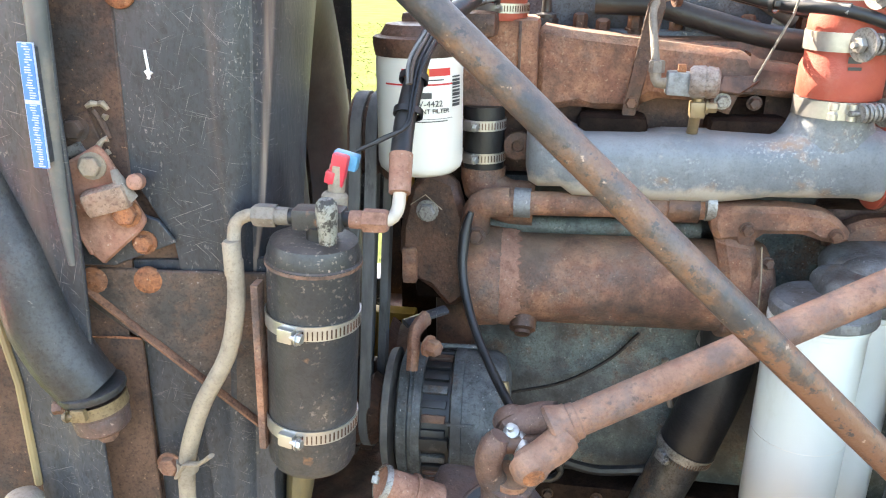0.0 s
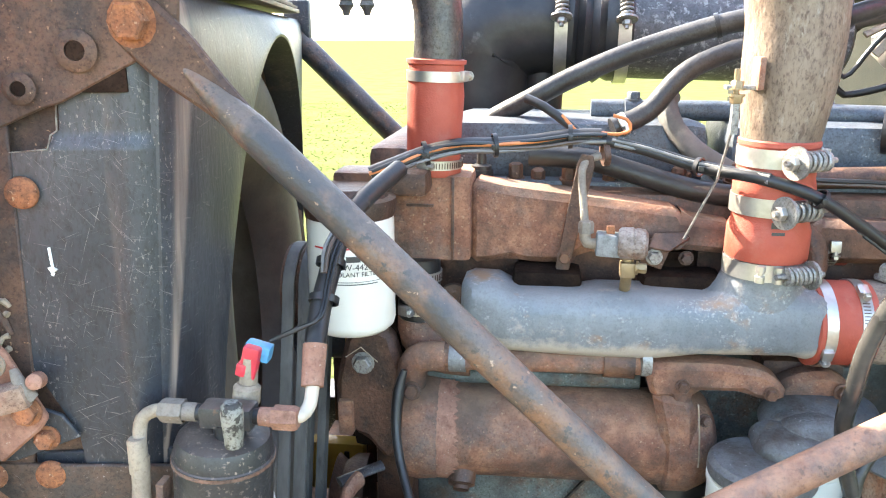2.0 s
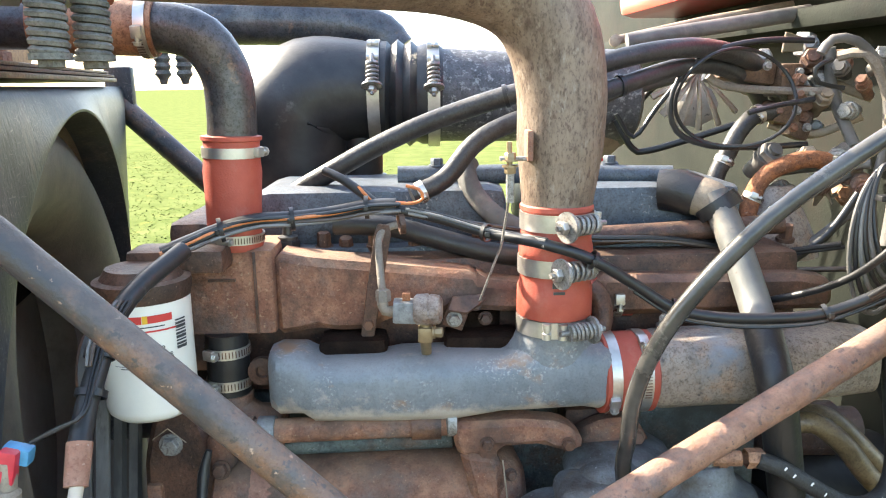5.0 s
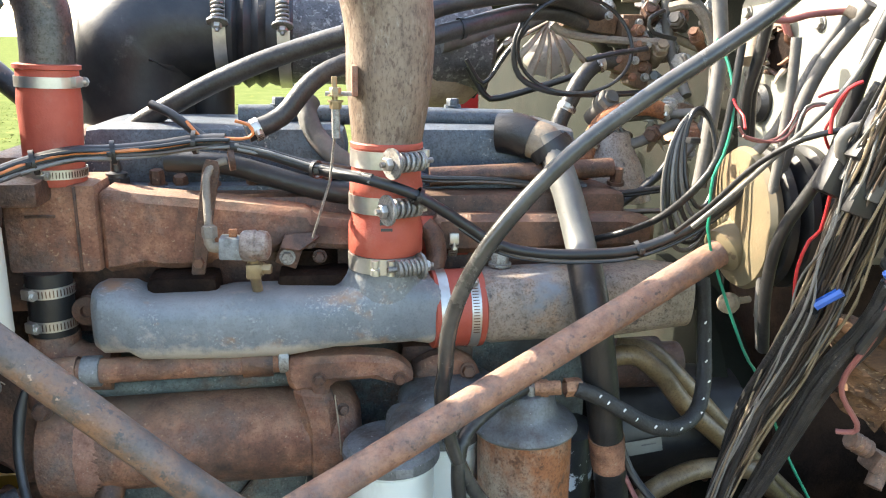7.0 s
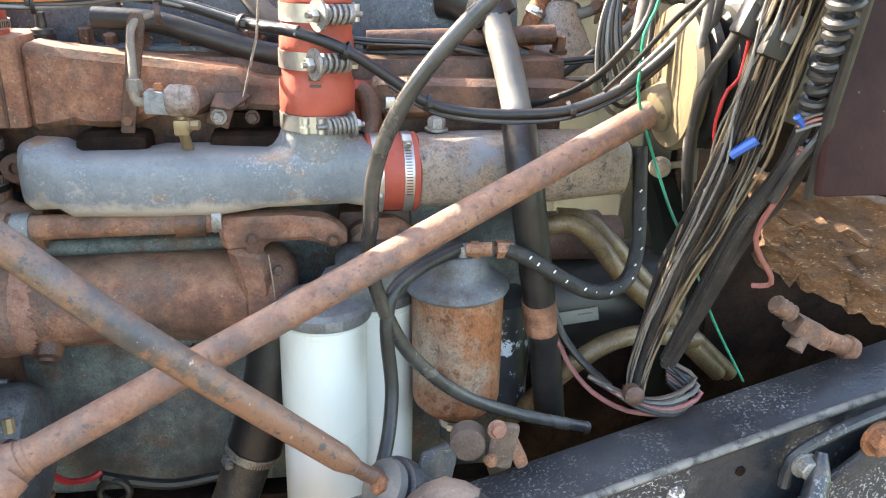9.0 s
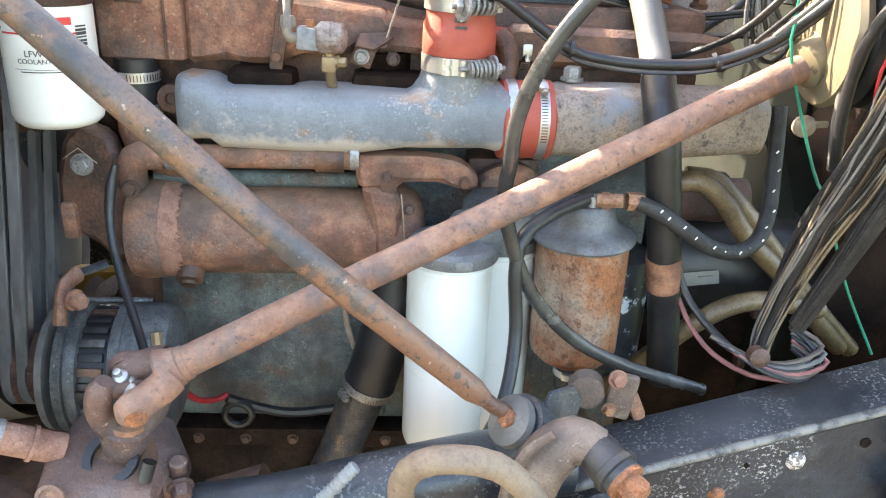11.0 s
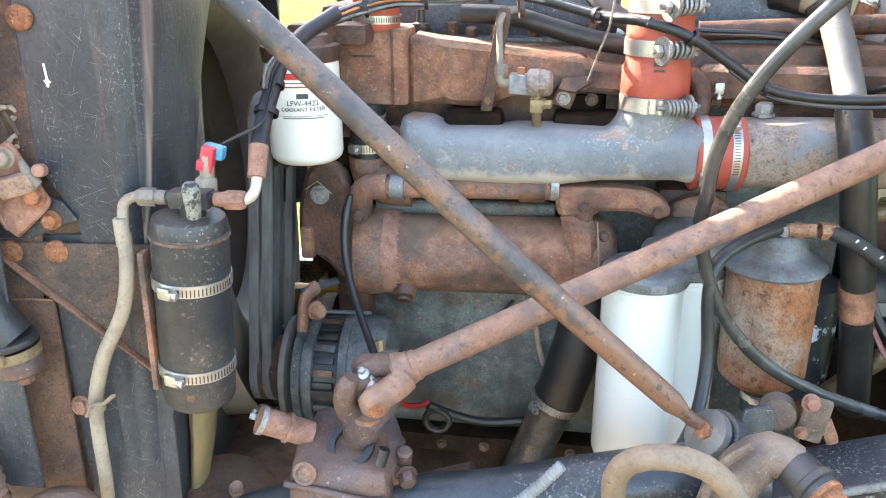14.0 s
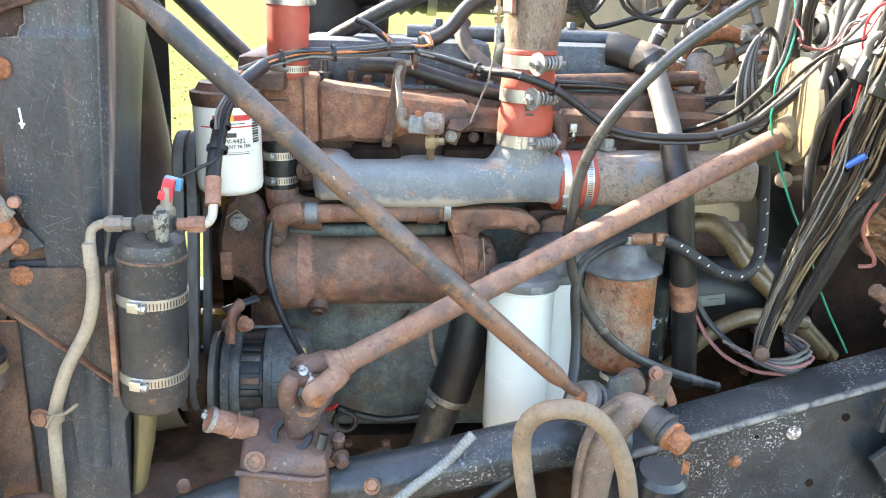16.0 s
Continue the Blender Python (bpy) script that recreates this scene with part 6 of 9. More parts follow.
part("cross", tube([JC - near * 0.016, JC + near * 0.016], 0.0080, 14, False), STEEL, ss, "bright worn joint cross")
down = Vector((-0.22, 0.10, -1)).normalized()
q2 = near.cross(down).normalized()
part("cross", tube([JC - q2 * 0.020, JC + q2 * 0.020], 0.0080, 14, False), RUST_DK, ss)
HB = JC + down * 0.048
for s_ in (1, -1):
    part("lower_fork_arm", tube([JC + q2 * s_ * 0.0215 - down * 0.011, JC + q2 * s_ * 0.0245, JC + q2 * s_ * 0.0255 + down * 0.018, JC + q2 * s_ * 0.0190 + down * 0.036, HB + q2 * s_ * 0.006 + down * 0.004], [0.0085, 0.0125, 0.0120, 0.0120, 0.0130], 16), GEARM, ss)
part("hub", lathe(HB - down * 0.006, down, [(0, 0.016), (0.002, 0.0225), (0.012, 0.0230), (0.030, 0.019)], 22), GEARM, ss)
part("grease_nipple", lathe(JC - near * 0.004 + Vector((-0.006, 0.0, 0.006)), (-0.1, -0.5, 0.9), [(0, 0.0075), (0.006, 0.007), (0.008, 0.003), (0.014, 0.0035), (0.015, 0)], 12), STEEL, ss)
part("input_stub", tube([JC + down * 0.036, JC + down * 0.085], [0.018, 0.015], 18, False), RUST, ss)

gb = holder("steering_gear", (-0.03, 0.56, 1.08), "rusty brown cast steering gear box with hose fittings", "steering gear")


def gear_body():
    """Wedge-shaped casting, its top sloping back."""
    fl, fr_ = Vector((-0.103, 0.500, 1.106)), Vector((0.012, 0.505, 1.123))
    ml, mr = Vector((-0.094, 0.505, 1.156)), Vector((0.014, 0.510, 1.153))
    tl, tr = Vector((-0.096, 0.560, 1.165)), Vector((-0.001, 0.570, 1.156))
    bm = bmesh.new()
    back = Vector((0, 0.10, 0))
    low = Vector((0, 0, -0.05))
    ring0 = [bm.verts.new(p) for p in (fl + low, ml, tl, tl + back * 0.6, fl + low + back * 1.4)]
    ring1 = [bm.verts.new(p) for p in (fr_ + low, mr, tr, tr + back * 0.6, fr_ + low + back * 1.4)]
    bm.faces.new(ring0)
    bm.faces.new(ring1[::-1])
    for k in range(5):
        bm.faces.new((ring0[k], ring1[k], ring1[(k + 1) % 5], ring0[(k + 1) % 5]))
    bmesh.ops.bevel(bm, geom=list(bm.edges), offset=0.020, segments=4, affect="EDGES", profile=0.6)
    return bm


part("housing", gear_body(), GEARM, gb)
gt = Vector((-0.035, 0.545, 1.162))
part("seal_ring", lathe(gt, (-0.12, -0.75, 1), [(0, 0.026), (0.005, 0.026), (0.005, 0.018), (0, 0.018)], 28, closed=True), RUBBER, gb, "black shaft seal")
part("top_boss", lathe(gt - Vector((-0.004, -0.024, 0.032)) * 0.4, (-0.12, -0.75, 1), [(0, 0.036), (0.012, 0.031)], 28), RUST_DK, gb)
part("cover_plug", lathe((-0.074, 0.503, 1.154), (0, -0.9, 0.3), [(0, 0.0125), (0.003, 0.0125), (0.004, 0.009), (0.002, 0.008), (0.002, 0)], 22), RUST, gb)
part("rib", tube([(-0.098, 0.505, 1.137), (-0.054, 0.502, 1.133), (-0.009, 0.502, 1.126), (0.008, 0.508, 1.125)], 0.0040, 10), GEARM, gb)
bolt((-0.008, 0.512, 1.139), (0, -0.8, 0.6), 0.0045, 0.004, RUST_DK, gb)
O0, O1 = Vector((-0.085, 0.560, 1.161)), Vector((-0.135, 0.541, 1.189))
part("outlet_stub", tube([O0, O0.lerp(O1, 0.42), O1], 0.0145, 18, False), RUST_PINK, gb, "rusty pink hose stub")
part("stub_groove", band_ring(O0.lerp(O1, 0.45), O1 - O0, 0.0146, 0.0035, 0.0022), RUST_PINK, gb)
worm_clamp(O1 - (O1 - O0).normalized() * 0.003, O1 - O0, 0.0150, 0.006, (-0.2, -0.6, 0.6), gb, ZINC)
part("relief_plug", tube([(0.000, 0.555, 1.122), (0.020, 0.560, 1.124)], [0.015, 0.012], 16, False), RUST, gb)
part("relief_nut", hexhead(lathe((0.019, 0.558, 1.140), (0.15, -0.3, 1), [(-0.01, 0.0085), (0.014, 0.0085), (0.016, 0.006)], 16), (0.022, 0.550, 1.128), (0.4, -1, -0.3), 0.0095, 0.014), GEARM, gb)
part("rubber_nub", tube([(0.001, 0.520, 1.159), (0.006, 0.525, 1.176)], 0.0065, 12, False), RUBBER, gb)
part("front_lobe", lathe((-0.219, 0.600, 1.016), (0.2, -0.25, 1), [(-0.06, 0.070), (-0.01, 0.075), (0.018, 0.066), (0.030, 0.04), (0.032, 0)], 30), RUST_DK, gb)
part("lobe_boss", lathe((-0.172, 0.545, 1.091), (0, -0.7, 1), [(0, 0.010), (0.004, 0.008), (0.002, 0.004), (0.002, 0)], 16), RUST_DK, gb)

gb.location += Vector((-0.010, 0.015, -0.025))

# ---- alternator, belts, fan drive ----
al = holder("alternator", (-0.11, 0.75, 1.06), "grey cast alternator with slotted ribs and a black pulley", "alternator")
AC, ad = Vector((-0.128, 0.780, 1.098)), Vector((1, 0.05, 0)).normalized()
part("front_case", lathe(AC - ad * 0.044, ad, [(0, 0.064), (0.004, 0.076), (0.015, 0.079), (0.016, 0.074), (0.020, 0.074), (0.021, 0.079), (0.030, 0.079), (0.031, 0.072)], 48), ALT, al)
part("stator", lathe(AC - ad * 0.014, ad, [(0, 0.0700), (0.034, 0.0700)], 44), PLASTIC, al)
part("rear_case", lathe(AC + ad * 0.018, ad, [(0, 0.074), (0.002, 0.079), (0.013, 0.079), (0.014, 0.0770), (0.048, 0.0760), (0.060, 0.069), (0.066, 0.050), (0.066, 0)], 48), ALT, al)
for k in range(28):
    a = 2 * math.pi * k / 28
    p = AC + ad * 0.003 + Vector((0, math.cos(a), math.sin(a))) * 0.0715
    part("stator_rib", box(p, (0.028, 0.006, 0.009), 0.0012, Matrix.Rotation(a, 4, "X")), ALT if k % 5 == 0 else RUST_DK if k % 5 == 2 else PLASTIC, al)
for a in (1.3, 4.75):
    p = AC + Vector((0, math.cos(a), math.sin(a))) * 0.0800
    part("through_bolt", tube([p - ad * 0.036, p + ad * 0.05], 0.0032, 8, False), ALT, al)
part("strap", box(AC + ad * 0.003 + Vector((0, -0.0745, 0.006)), (0.036, 0.007, 0.014), 0.001), PLASTIC, al, "black strap across the slots")
for a in (2.75, 3.55, 4.3):
    p = AC + ad * 0.034 + Vector((0, math.cos(a), math.sin(a))) * 0.0765
    part("case_rib", box(p, (0.030, 0.006, 0.004), 0.0012, Matrix.Rotation(a, 4, "X")), ALT, al)
part("fan_disc", lathe(AC - ad * 0.060, ad, [(0, 0.066), (0.002, 0.073), (0.010, 0.0745), (0.012, 0.055), (0.022, 0.035)], 48), RUBDUST, al, "black cooling fan disc")
part("pulley", lathe(AC - ad * 0.097, ad, [(0, 0.034), (0.002, 0.044), (0.010, 0.036), (0.020, 0.044), (0.030, 0.036), (0.038, 0.044), (0.040, 0.02), (0.045, 0.02)], 40), RUST_DK, al, "grooved belt pulley")
part("pivot_ear", tube([(-0.147, 0.715, 1.188), (-0.147, 0.725, 1.208), (-0.148, 0.740, 1.223), (-0.140, 0.760, 1.229)], [0.009, 0.010, 0.010, 0.011], 12, True, 0.01, 0.7), RUST, al)
part("adjuster_arm", tube([(-0.165, 0.770, 1.216), (-0.146, 0.785, 1.219), (-0.123, 0.800, 1.223)], [0.009, 0.008, 0.009], 10, flat=0.5), BLACK, al)
bolt((-0.130, 0.718, 1.218), (1, -0.6, 0), 0.009, 0.014, RUST, al)
part("terminal", tube([(-0.049, 0.720, 1.180), (-0.047, 0.715, 1.166)], 0.006, 8, False), BRASS, al)


def belt(bx, grow):
    """Closed V-belt of trapezoid section round two pulleys."""
    line = []
    for k in range(13):
        a = math.pi + k * math.pi / 12
        line.append(Vector((bx, AC.y + (0.045 + grow) * math.cos(a), AC.z + (0.045 + grow) * math.sin(a))))
    for k in range(13):
        a = k * math.pi / 12
        line.append(Vector((bx, 0.862 + (0.050 + grow) * math.cos(a), 1.41 + (0.050 + grow) * math.sin(a))))
    bm = bmesh.new()
    mid = sum(line, Vector()) / len(line)
    rings = []
    for i, p in enumerate(line):
        t = (line[(i + 1) % len(line)] - line[i - 1]).normalized()
        n = Vector((1, 0, 0)).cross(t)
        if n.dot(p - mid) < 0:
            n = -n
        rings.append([bm.verts.new(p + Vector((w, 0, 0)) + n * h) for w, h in ((-0.0068, 0.0), (-0.0060, 0.0015), (0.0060, 0.0015), (0.0068, 0.0), (0.0048, -0.009), (-0.0048, -0.009))])
    for a, b in zip(rings, rings[1:] + rings[:1]):
        for k in range(6):
            bm.faces.new((a[k], a[(k + 1) % 6], b[(k + 1) % 6], b[k]))
    return bm


for bx in (-0.2265, -0.2085):
    thing("drive_belt", belt(bx, 0.0), BELT, "dusty black rubber drive belt", "belt", "drive belts")
idl = holder("idler_pulley", (-0.217, 0.862, 1.41), "dark rusty grooved idler pulley for the belts", "pulley")
part("rim", lathe((-0.238, 0.862, 1.41), (1, 0, 0), [(0, 0.040), (0.002, 0.050), (0.011, 0.042), (0.020, 0.050), (0.029, 0.042), (0.038, 0.050), (0.040, 0.03)], 36), RUST_DK, idl)
fan = holder("fan_drive", (-0.2, 1.0, 1.35), "black fan hub and yellow-painted drive pulley", "fan")
part("pulley", lathe((-0.20, 1.0, 1.34), (1, 0.1, 0), [(0, 0.09), (0.01, 0.10), (0.018, 0.085), (0.026, 0.10), (0.036, 0.09), (0.036, 0)], 36), YELLOW, fan, "yellow painted pulley")
part("hub", lathe((-0.27, 0.99, 1.34), (1, 0.1, 0), [(0, 0.07), (0.07, 0.07)], 30), BLACK, fan)
part("crank_pulley", lathe((-0.24, 1.0, 1.0), (1, 0.1, 0), [(0, 0.085), (0.004, 0.10), (0.016, 0.09), (0.03, 0.10), (0.05, 0.10), (0.05, 0)], 36), RUST_DK, fan, "dark crank pulley")
# added near-black box that darkens the view behind the belts
part("gear_case", box((-0.185, 1.30, 1.06), (0.16, 0.22, 0.46), 0.02), DARKIN, fan)
part("yellow_block", box((-0.270, 1.14, 1.015), (0.09, 0.03, 0.085), 0.006), YELLOW, fan, "yellow painted block")
part("block_slot", box((-0.252, 1.123, 1.02), (0.008, 0.004, 0.05), 0.001), DARKIN, fan)
part("brown_sheet", box((-0.255, 1.20, 1.14), (0.07, 0.01, 0.16), 0.003), SHRB, fan, "brown sheet edge")

# plug wire across the oil cooler
thing("sensor_cable", tube([(-0.093, 0.780, 1.349), (-0.099, 0.775, 1.325), (-0.099, 0.760, 1.285), (-0.085, 0.735, 1.242), (-0.058, 0.690, 1.208), (-0.035, 0.645, 1.195)], [0.0035, 0.0062, 0.0050, 0.0048, 0.0048, 0.0048], 10), RUBBER, "black cable hanging across the oil cooler", "cable")
thing("block_wire", tube([(0.108, 0.900, 1.161), (0.074, 0.895, 1.124), (0.019, 0.890, 1.089), (-0.048, 0.860, 1.084)], 0.0025, 6), W_BLACK, "thin black wire lying across the block", "wire")
dp = holder("dipstick_tube", (0.17, 0.88, 1.1), "thin cream dipstick tube beside the block", "tube")
part("tube", tube([(0.141, 0.890, 1.132), (0.145, 0.890, 1.101), (0.155, 0.890, 1.065)], 0.0042, 8), HOSETAN, dp)
rw = holder("battery_lead", (0.03, 0.85, 1.0), "red and black coiled lead low on the block", "cable")
part("red_end", tube([(-0.052, 0.800, 1.052), (-0.039, 0.820, 1.024), (-0.021, 0.840, 1.012), (-0.011, 0.850, 1.014)], 0.0042, 8), W_RED, rw)
part("coil", tube([Vector((0.002, 0.850, 0.981)) + 0.018 * Vector((math.cos(a * 0.5), 0.1 * a / 12, math.sin(a * 0.5))) for a in range(0, 26)], 0.0048, 8, False), RUBBER, rw)
part("tail", tube([(-0.011, 0.850, 1.007), (0.023, 0.860, 0.988), (0.070, 0.870, 0.972), (0.135, 0.880, 0.974)], 0.007, 8), RUBBER, rw)

# radiator lower pipe
lp = holder("lower_coolant_pipe", (0.16, 0.86, 0.9), "slanted black coolant hose clamped to a grey pipe", "pipe")
part("hose", tube([(0.214, 0.880, 1.191), (0.203, 0.870, 1.119), (0.177, 0.870, 1.022)], 0.035, 24), RUBBER, lp)
part("pipe", tube([(0.179, 0.870, 1.034), (0.128, 0.870, 0.887), (0.085, 0.870, 0.772)], 0.0305, 24, False), ELBOW, lp)
worm_clamp((0.175, 0.870, 1.019), (0.35, 0, 1), 0.0355, 0.012, (-0.9, -0.6, 0), lp, ZINC)
worm_clamp((0.211, 0.880, 1.162), (0.25, 0, 1), 0.0355, 0.012, (0.9, -0.6, 0), lp)

# ---- frame rail and cross member ----
CHIPPED = mat("chipped_pale_paint", (0.10, 0.085, 0.075), (0.20, 0.14, 0.10), 0.7, 0, 60, c=(0.62, 0.58, 0.54), cmix=(0.48, 0.52), cscale=110, bump=0.5)
fr = holder("frame_rail", (0.7, 0.68, 1.0), "black painted truck frame rail with chips and bolts", "frame rail")
RX0, RX1 = Vector((0.468, 0.617, 1.081)), Vector((0.777, 0.649, 1.153))
rdir = (RX1 - RX0).normalized()
R0, R1 = RX0 - rdir * 0.14, RX0 + rdir * 0.95
slope = math.degrees(math.atan2(rdir.z, math.hypot(rdir.x, rdir.y)))
yaw = math.degrees(math.atan2(rdir.y, rdir.x))
RM = Matrix.Translation(R0) @ pose(0, 0, 0, 0, -slope, yaw)
L = (R1 - R0).length
part("web", box(RM @ Vector((L / 2, 0.006, -0.125)), (L, 0.008, 0.25), 0.002, RM.to_3x3().to_4x4()), FRAME, fr)
part("top_flange", box(RM @ Vector((L / 2, 0.043, -0.003)), (L, 0.086, 0.009), 0.004, RM.to_3x3().to_4x4()), FRAME, fr, "dusty top flange")
# light caught by the rail's edge, made as a pale strip
part("worn_edge", tube([RM @ Vector((0.02, 0.0035, -0.0005)), RM @ Vector((L, 0.0035, -0.0005))], 0.0052, 10, False), mat("pale_rail_highlight", (0.12, 0.112, 0.098), (0.205, 0.188, 0.162), 0.6, 0.1, 30, c=(0.04, 0.04, 0.042), cmix=(0.5, 0.62), cscale=50, bump=0.2), fr, "pale strip painted as the highlight along the rail edge")
rn = (RM.to_3x3() @ Vector((0, -1, 0)))
for p, r, mm, nm in (((0.564, 0.6285, 1.045), 0.0085, RUST_OR, "rivet"), ((0.648, 0.6375, 1.085), 0.010, CHIPPED, "chipped_bolt"), ):
    part(nm, lathe(Vector(p), rn, [(-0.004, r * 1.2), (0.002, r * 1.1), (0.006, r * 0.7), (0.007, 0)], 18), mm, fr)
for p, r in (((0.726, 0.6455, 1.104), 0.0062), ((0.689, 0.6415, 0.998), 0.006), ((0.591, 0.6310, 1.083), 0.0032)):
    part("hole", lathe(Vector(p) + rn * 0.0005, rn, [(0, r), (0.001, r)], 18), DARKIN, fr)
# bolted bracket on the rail
rb = holder("rail_bracket", (0.84, 0.66, 1.0), "black pressed bracket with scraped bolts on the rail", "bracket")
BM_ = RM.to_3x3().to_4x4()
bp = Vector((0.860, 0.645, 1.095))
part("plate", box(bp + Vector((0.05, -0.012, -0.05)), (0.24, 0.012, 0.20), 0.004, BM_ @ pose(0, 0, 0, 0, -24, 0)), FRAME, rb)
part("raised_rib", tube([(0.771, 0.630, 1.092), (0.774, 0.630, 1.125), (0.803, 0.630, 1.149), (0.858, 0.630, 1.175), (0.896, 0.630, 1.189)], 0.007, 8), FRAME, rb)
bolt((0.786, 0.625, 1.123), rn, 0.012, 0.014, ZINC, rb)
bolt((0.869, 0.625, 1.151), rn, 0.017, 0.016, RUST_OR, rb)
part("gusset", tube([(0.801, 0.620, 1.141), (0.796, 0.610, 1.120), (0.788, 0.600, 1.097)], [0.006, 0.012, 0.014], 10), FRAME, rb)

ca = holder("frame_horn", (0.0, 0.56, 1.05), "curved black frame arm with chipped paint", "frame horn")
part("arm", tube([(-0.205, 0.560, 1.011), (-0.119, 0.565, 1.040), (-0.018, 0.570, 1.054), (0.098, 0.575, 1.068), (0.209, 0.585, 1.089), (0.317, 0.600, 1.104), (0.389, 0.610, 1.101)], [0.028, 0.030, 0.032, 0.034, 0.036, 0.036, 0.034], 20), FRAME, ca)
part("collar", lathe((0.057, 0.610, 1.035), (1, 0.1, 0.25), [(-0.03, 0.038), (0.03, 0.040)], 28), RUST_DK, ca)
part("upright", box((0.350, 0.600, 1.082), (0.05, 0.05, 0.10), 0.012), FRAME, ca)
bolt((0.054, 0.530, 1.082), (0, -0.6, 0.6), 0.008, 0.014, RUST, ca)

# bushing at the brace's foot
bu = holder("brace_bushing", (0.345, 0.585, 1.17), "round rubber bushing on a steel cup at the brace foot", "bushing")
bdir = Vector((-0.75, -0.35, 0.62))
part("cup", lathe(Vector((0.352, 0.592, 1.168)), bdir, [(-0.022, 0.028), (0.0, 0.031), (0.010, 0.031), (0.012, 0.024)], 30), BLACK, bu)
part("rubber", lathe(Vector((0.347, 0.588, 1.174)), bdir, [(0.008, 0.026), (0.016, 0.025), (0.019, 0.018), (0.019, 0)], 30), RUBDUST, bu)
part("nut", hexhead(bmesh.new(), Vector((0.338, 0.582, 1.184)), bdir, 0.010, 0.010), RUST_OR, bu)
part("plate", box((0.372, 0.60, 1.150), (0.05, 0.012, 0.06), 0.004, pose(0, 0, 0, 0, 30, 20)), BLACK, bu)
part("flag", slab([(-0.02, 0), (0.02, -0.004), (0.024, 0.02), (0.012, 0.034), (-0.014, 0.026)], 0.006, Matrix.Translation((0.384, 0.60, 1.175)) @ pose(0, 0, 0, 78, 12, 20)), BLACK, bu)

bu.location += Vector((-0.017, -0.010, -0.005))

# curved pivot arm with its bolt
pa = holder("torque_link", (0.39, 0.53, 1.13), "rusty curved pivot arm ending in a large hexagon bolt", "torque link")
LINKM = mat("dusty_brown_link", (0.115, 0.078, 0.060), (0.175, 0.118, 0.086), 0.7, 0, 24, c=(0.24, 0.175, 0.130), cmix=(0.52, 0.68), bump=0.45, speck=(0.30, 0.24, 0.19), spmix=(0.64, 0.70), stain=((0.055, 0.042, 0.038), 14, 0.52, 0.7), dust=((0.27, 0.205, 0.155), 0.4), pits=0.6)
link = [(0.330, 0.535, 1.030), (0.331, 0.535, 1.085), (0.338, 0.537, 1.130), (0.352, 0.540, 1.162), (0.374, 0.541, 1.180), (0.396, 0.533, 1.176)]
part("arm", tube(link, [0.022, 0.024, 0.025, 0.0245, 0.0225, 0.019], 20, True, 0.008), LINKM, pa)
for off in (0.0105, -0.0105):
    part("arm_rib", tube([Vector(q) + Vector((-0.013, -0.016, 0.010)) + Vector((off, off * 0.3, -off)) for q in link[:-1]], [0.0035, 0.004, 0.0045, 0.0045, 0.004], 8), LINKM, pa, "raised rib along the arm")
pd = (Vector((0.421, 0.490, 1.163)) - Vector((0.394, 0.530, 1.175))).normalized()
p0 = Vector((0.392, 0.533, 1.176))
part("barrel", lathe(p0, pd, [(-0.006, 0.017), (0.0, 0.0195), (0.020, 0.0205), (0.022, 0.0205), (0.023, 0.0222), (0.027, 0.0228), (0.030, 0.0222), (0.031, 0.0190), (0.038, 0.0180)], 28), HOSEDK, pa, "dusty black bush")
part("washer", lathe(p0 + pd * 0.036, pd, [(0, 0.0185), (0.003, 0.0185)], 24), LINKM, pa)
part("bolt_head", hexhead(bmesh.new(), p0 + pd * 0.037, pd, 0.0145, 0.020), RUST_OR, pa, "rusted hexagon bolt head")
part("bolt_end", lathe(p0 + pd * 0.053, pd, [(0, 0.0095), (0.003, 0.0090), (0.0035, 0)], 20), RUST_OR, pa)
part("lower_body", lathe((0.425, 0.550, 1.063), (0, -0.15, 1), [(-0.12, 0.030), (-0.01, 0.032), (0.018, 0.034), (0.026, 0.028), (0.028, 0)], 28), FRAME, pa)
bolt((0.444, 0.530, 1.105), (1, -0.5, 0), 0.008, 0.008, RUST_OR, pa)

# clamp bracket behind
kb = holder("valve_bracket", (0.45, 0.67, 1.13), "small rusty bracket with two round bosses behind the rail", "bracket")
part("plate", box((0.459, 0.680, 1.136), (0.030, 0.012, 0.055), 0.005, pose(0, 0, 0, 0, 8, -10)), LINKM, kb)
part("boss", lathe((0.423, 0.690, 1.137), (-0.2, -1, 0.1), [(-0.01, 0.020), (0.010, 0.019), (0.012, 0.012)], 24), LINKM, kb)
bolt((0.450, 0.672, 1.162), (0, -1, 0.3), 0.008, 0.010, RUST_PINK, kb)
bolt((0.445, 0.672, 1.124), (0, -1, 0), 0.006, 0.008, COPPER, kb)
part("wing", box((0.477, 0.685, 1.122), (0.016, 0.022, 0.034), 0.006, pose(0, 0, 0, 0, -25, 0)), RUST, kb)

# loose hoses at the front
thing("looped_hose", tube([(0.310, 0.634, 0.932), (0.250, 0.484, 1.036), (0.231, 0.444, 1.121), (0.221, 0.444, 1.179), (0.219, 0.434, 1.220), (0.231, 0.424, 1.245), (0.255, 0.419, 1.254), (0.287, 0.424, 1.244), (0.314, 0.429, 1.215), (0.335, 0.434, 1.170), (0.351, 0.444, 1.104), (0.369, 0.474, 1.033), (0.437, 0.634, 0.930)], 0.0105, 14), LOOPH, "weathered tan-brown rubber hose bent into a loop", "hose")
cd = holder("split_conduit", (0.15, 0.58, 1.09), "grey corrugated split conduit lying on the frame arm", "conduit")
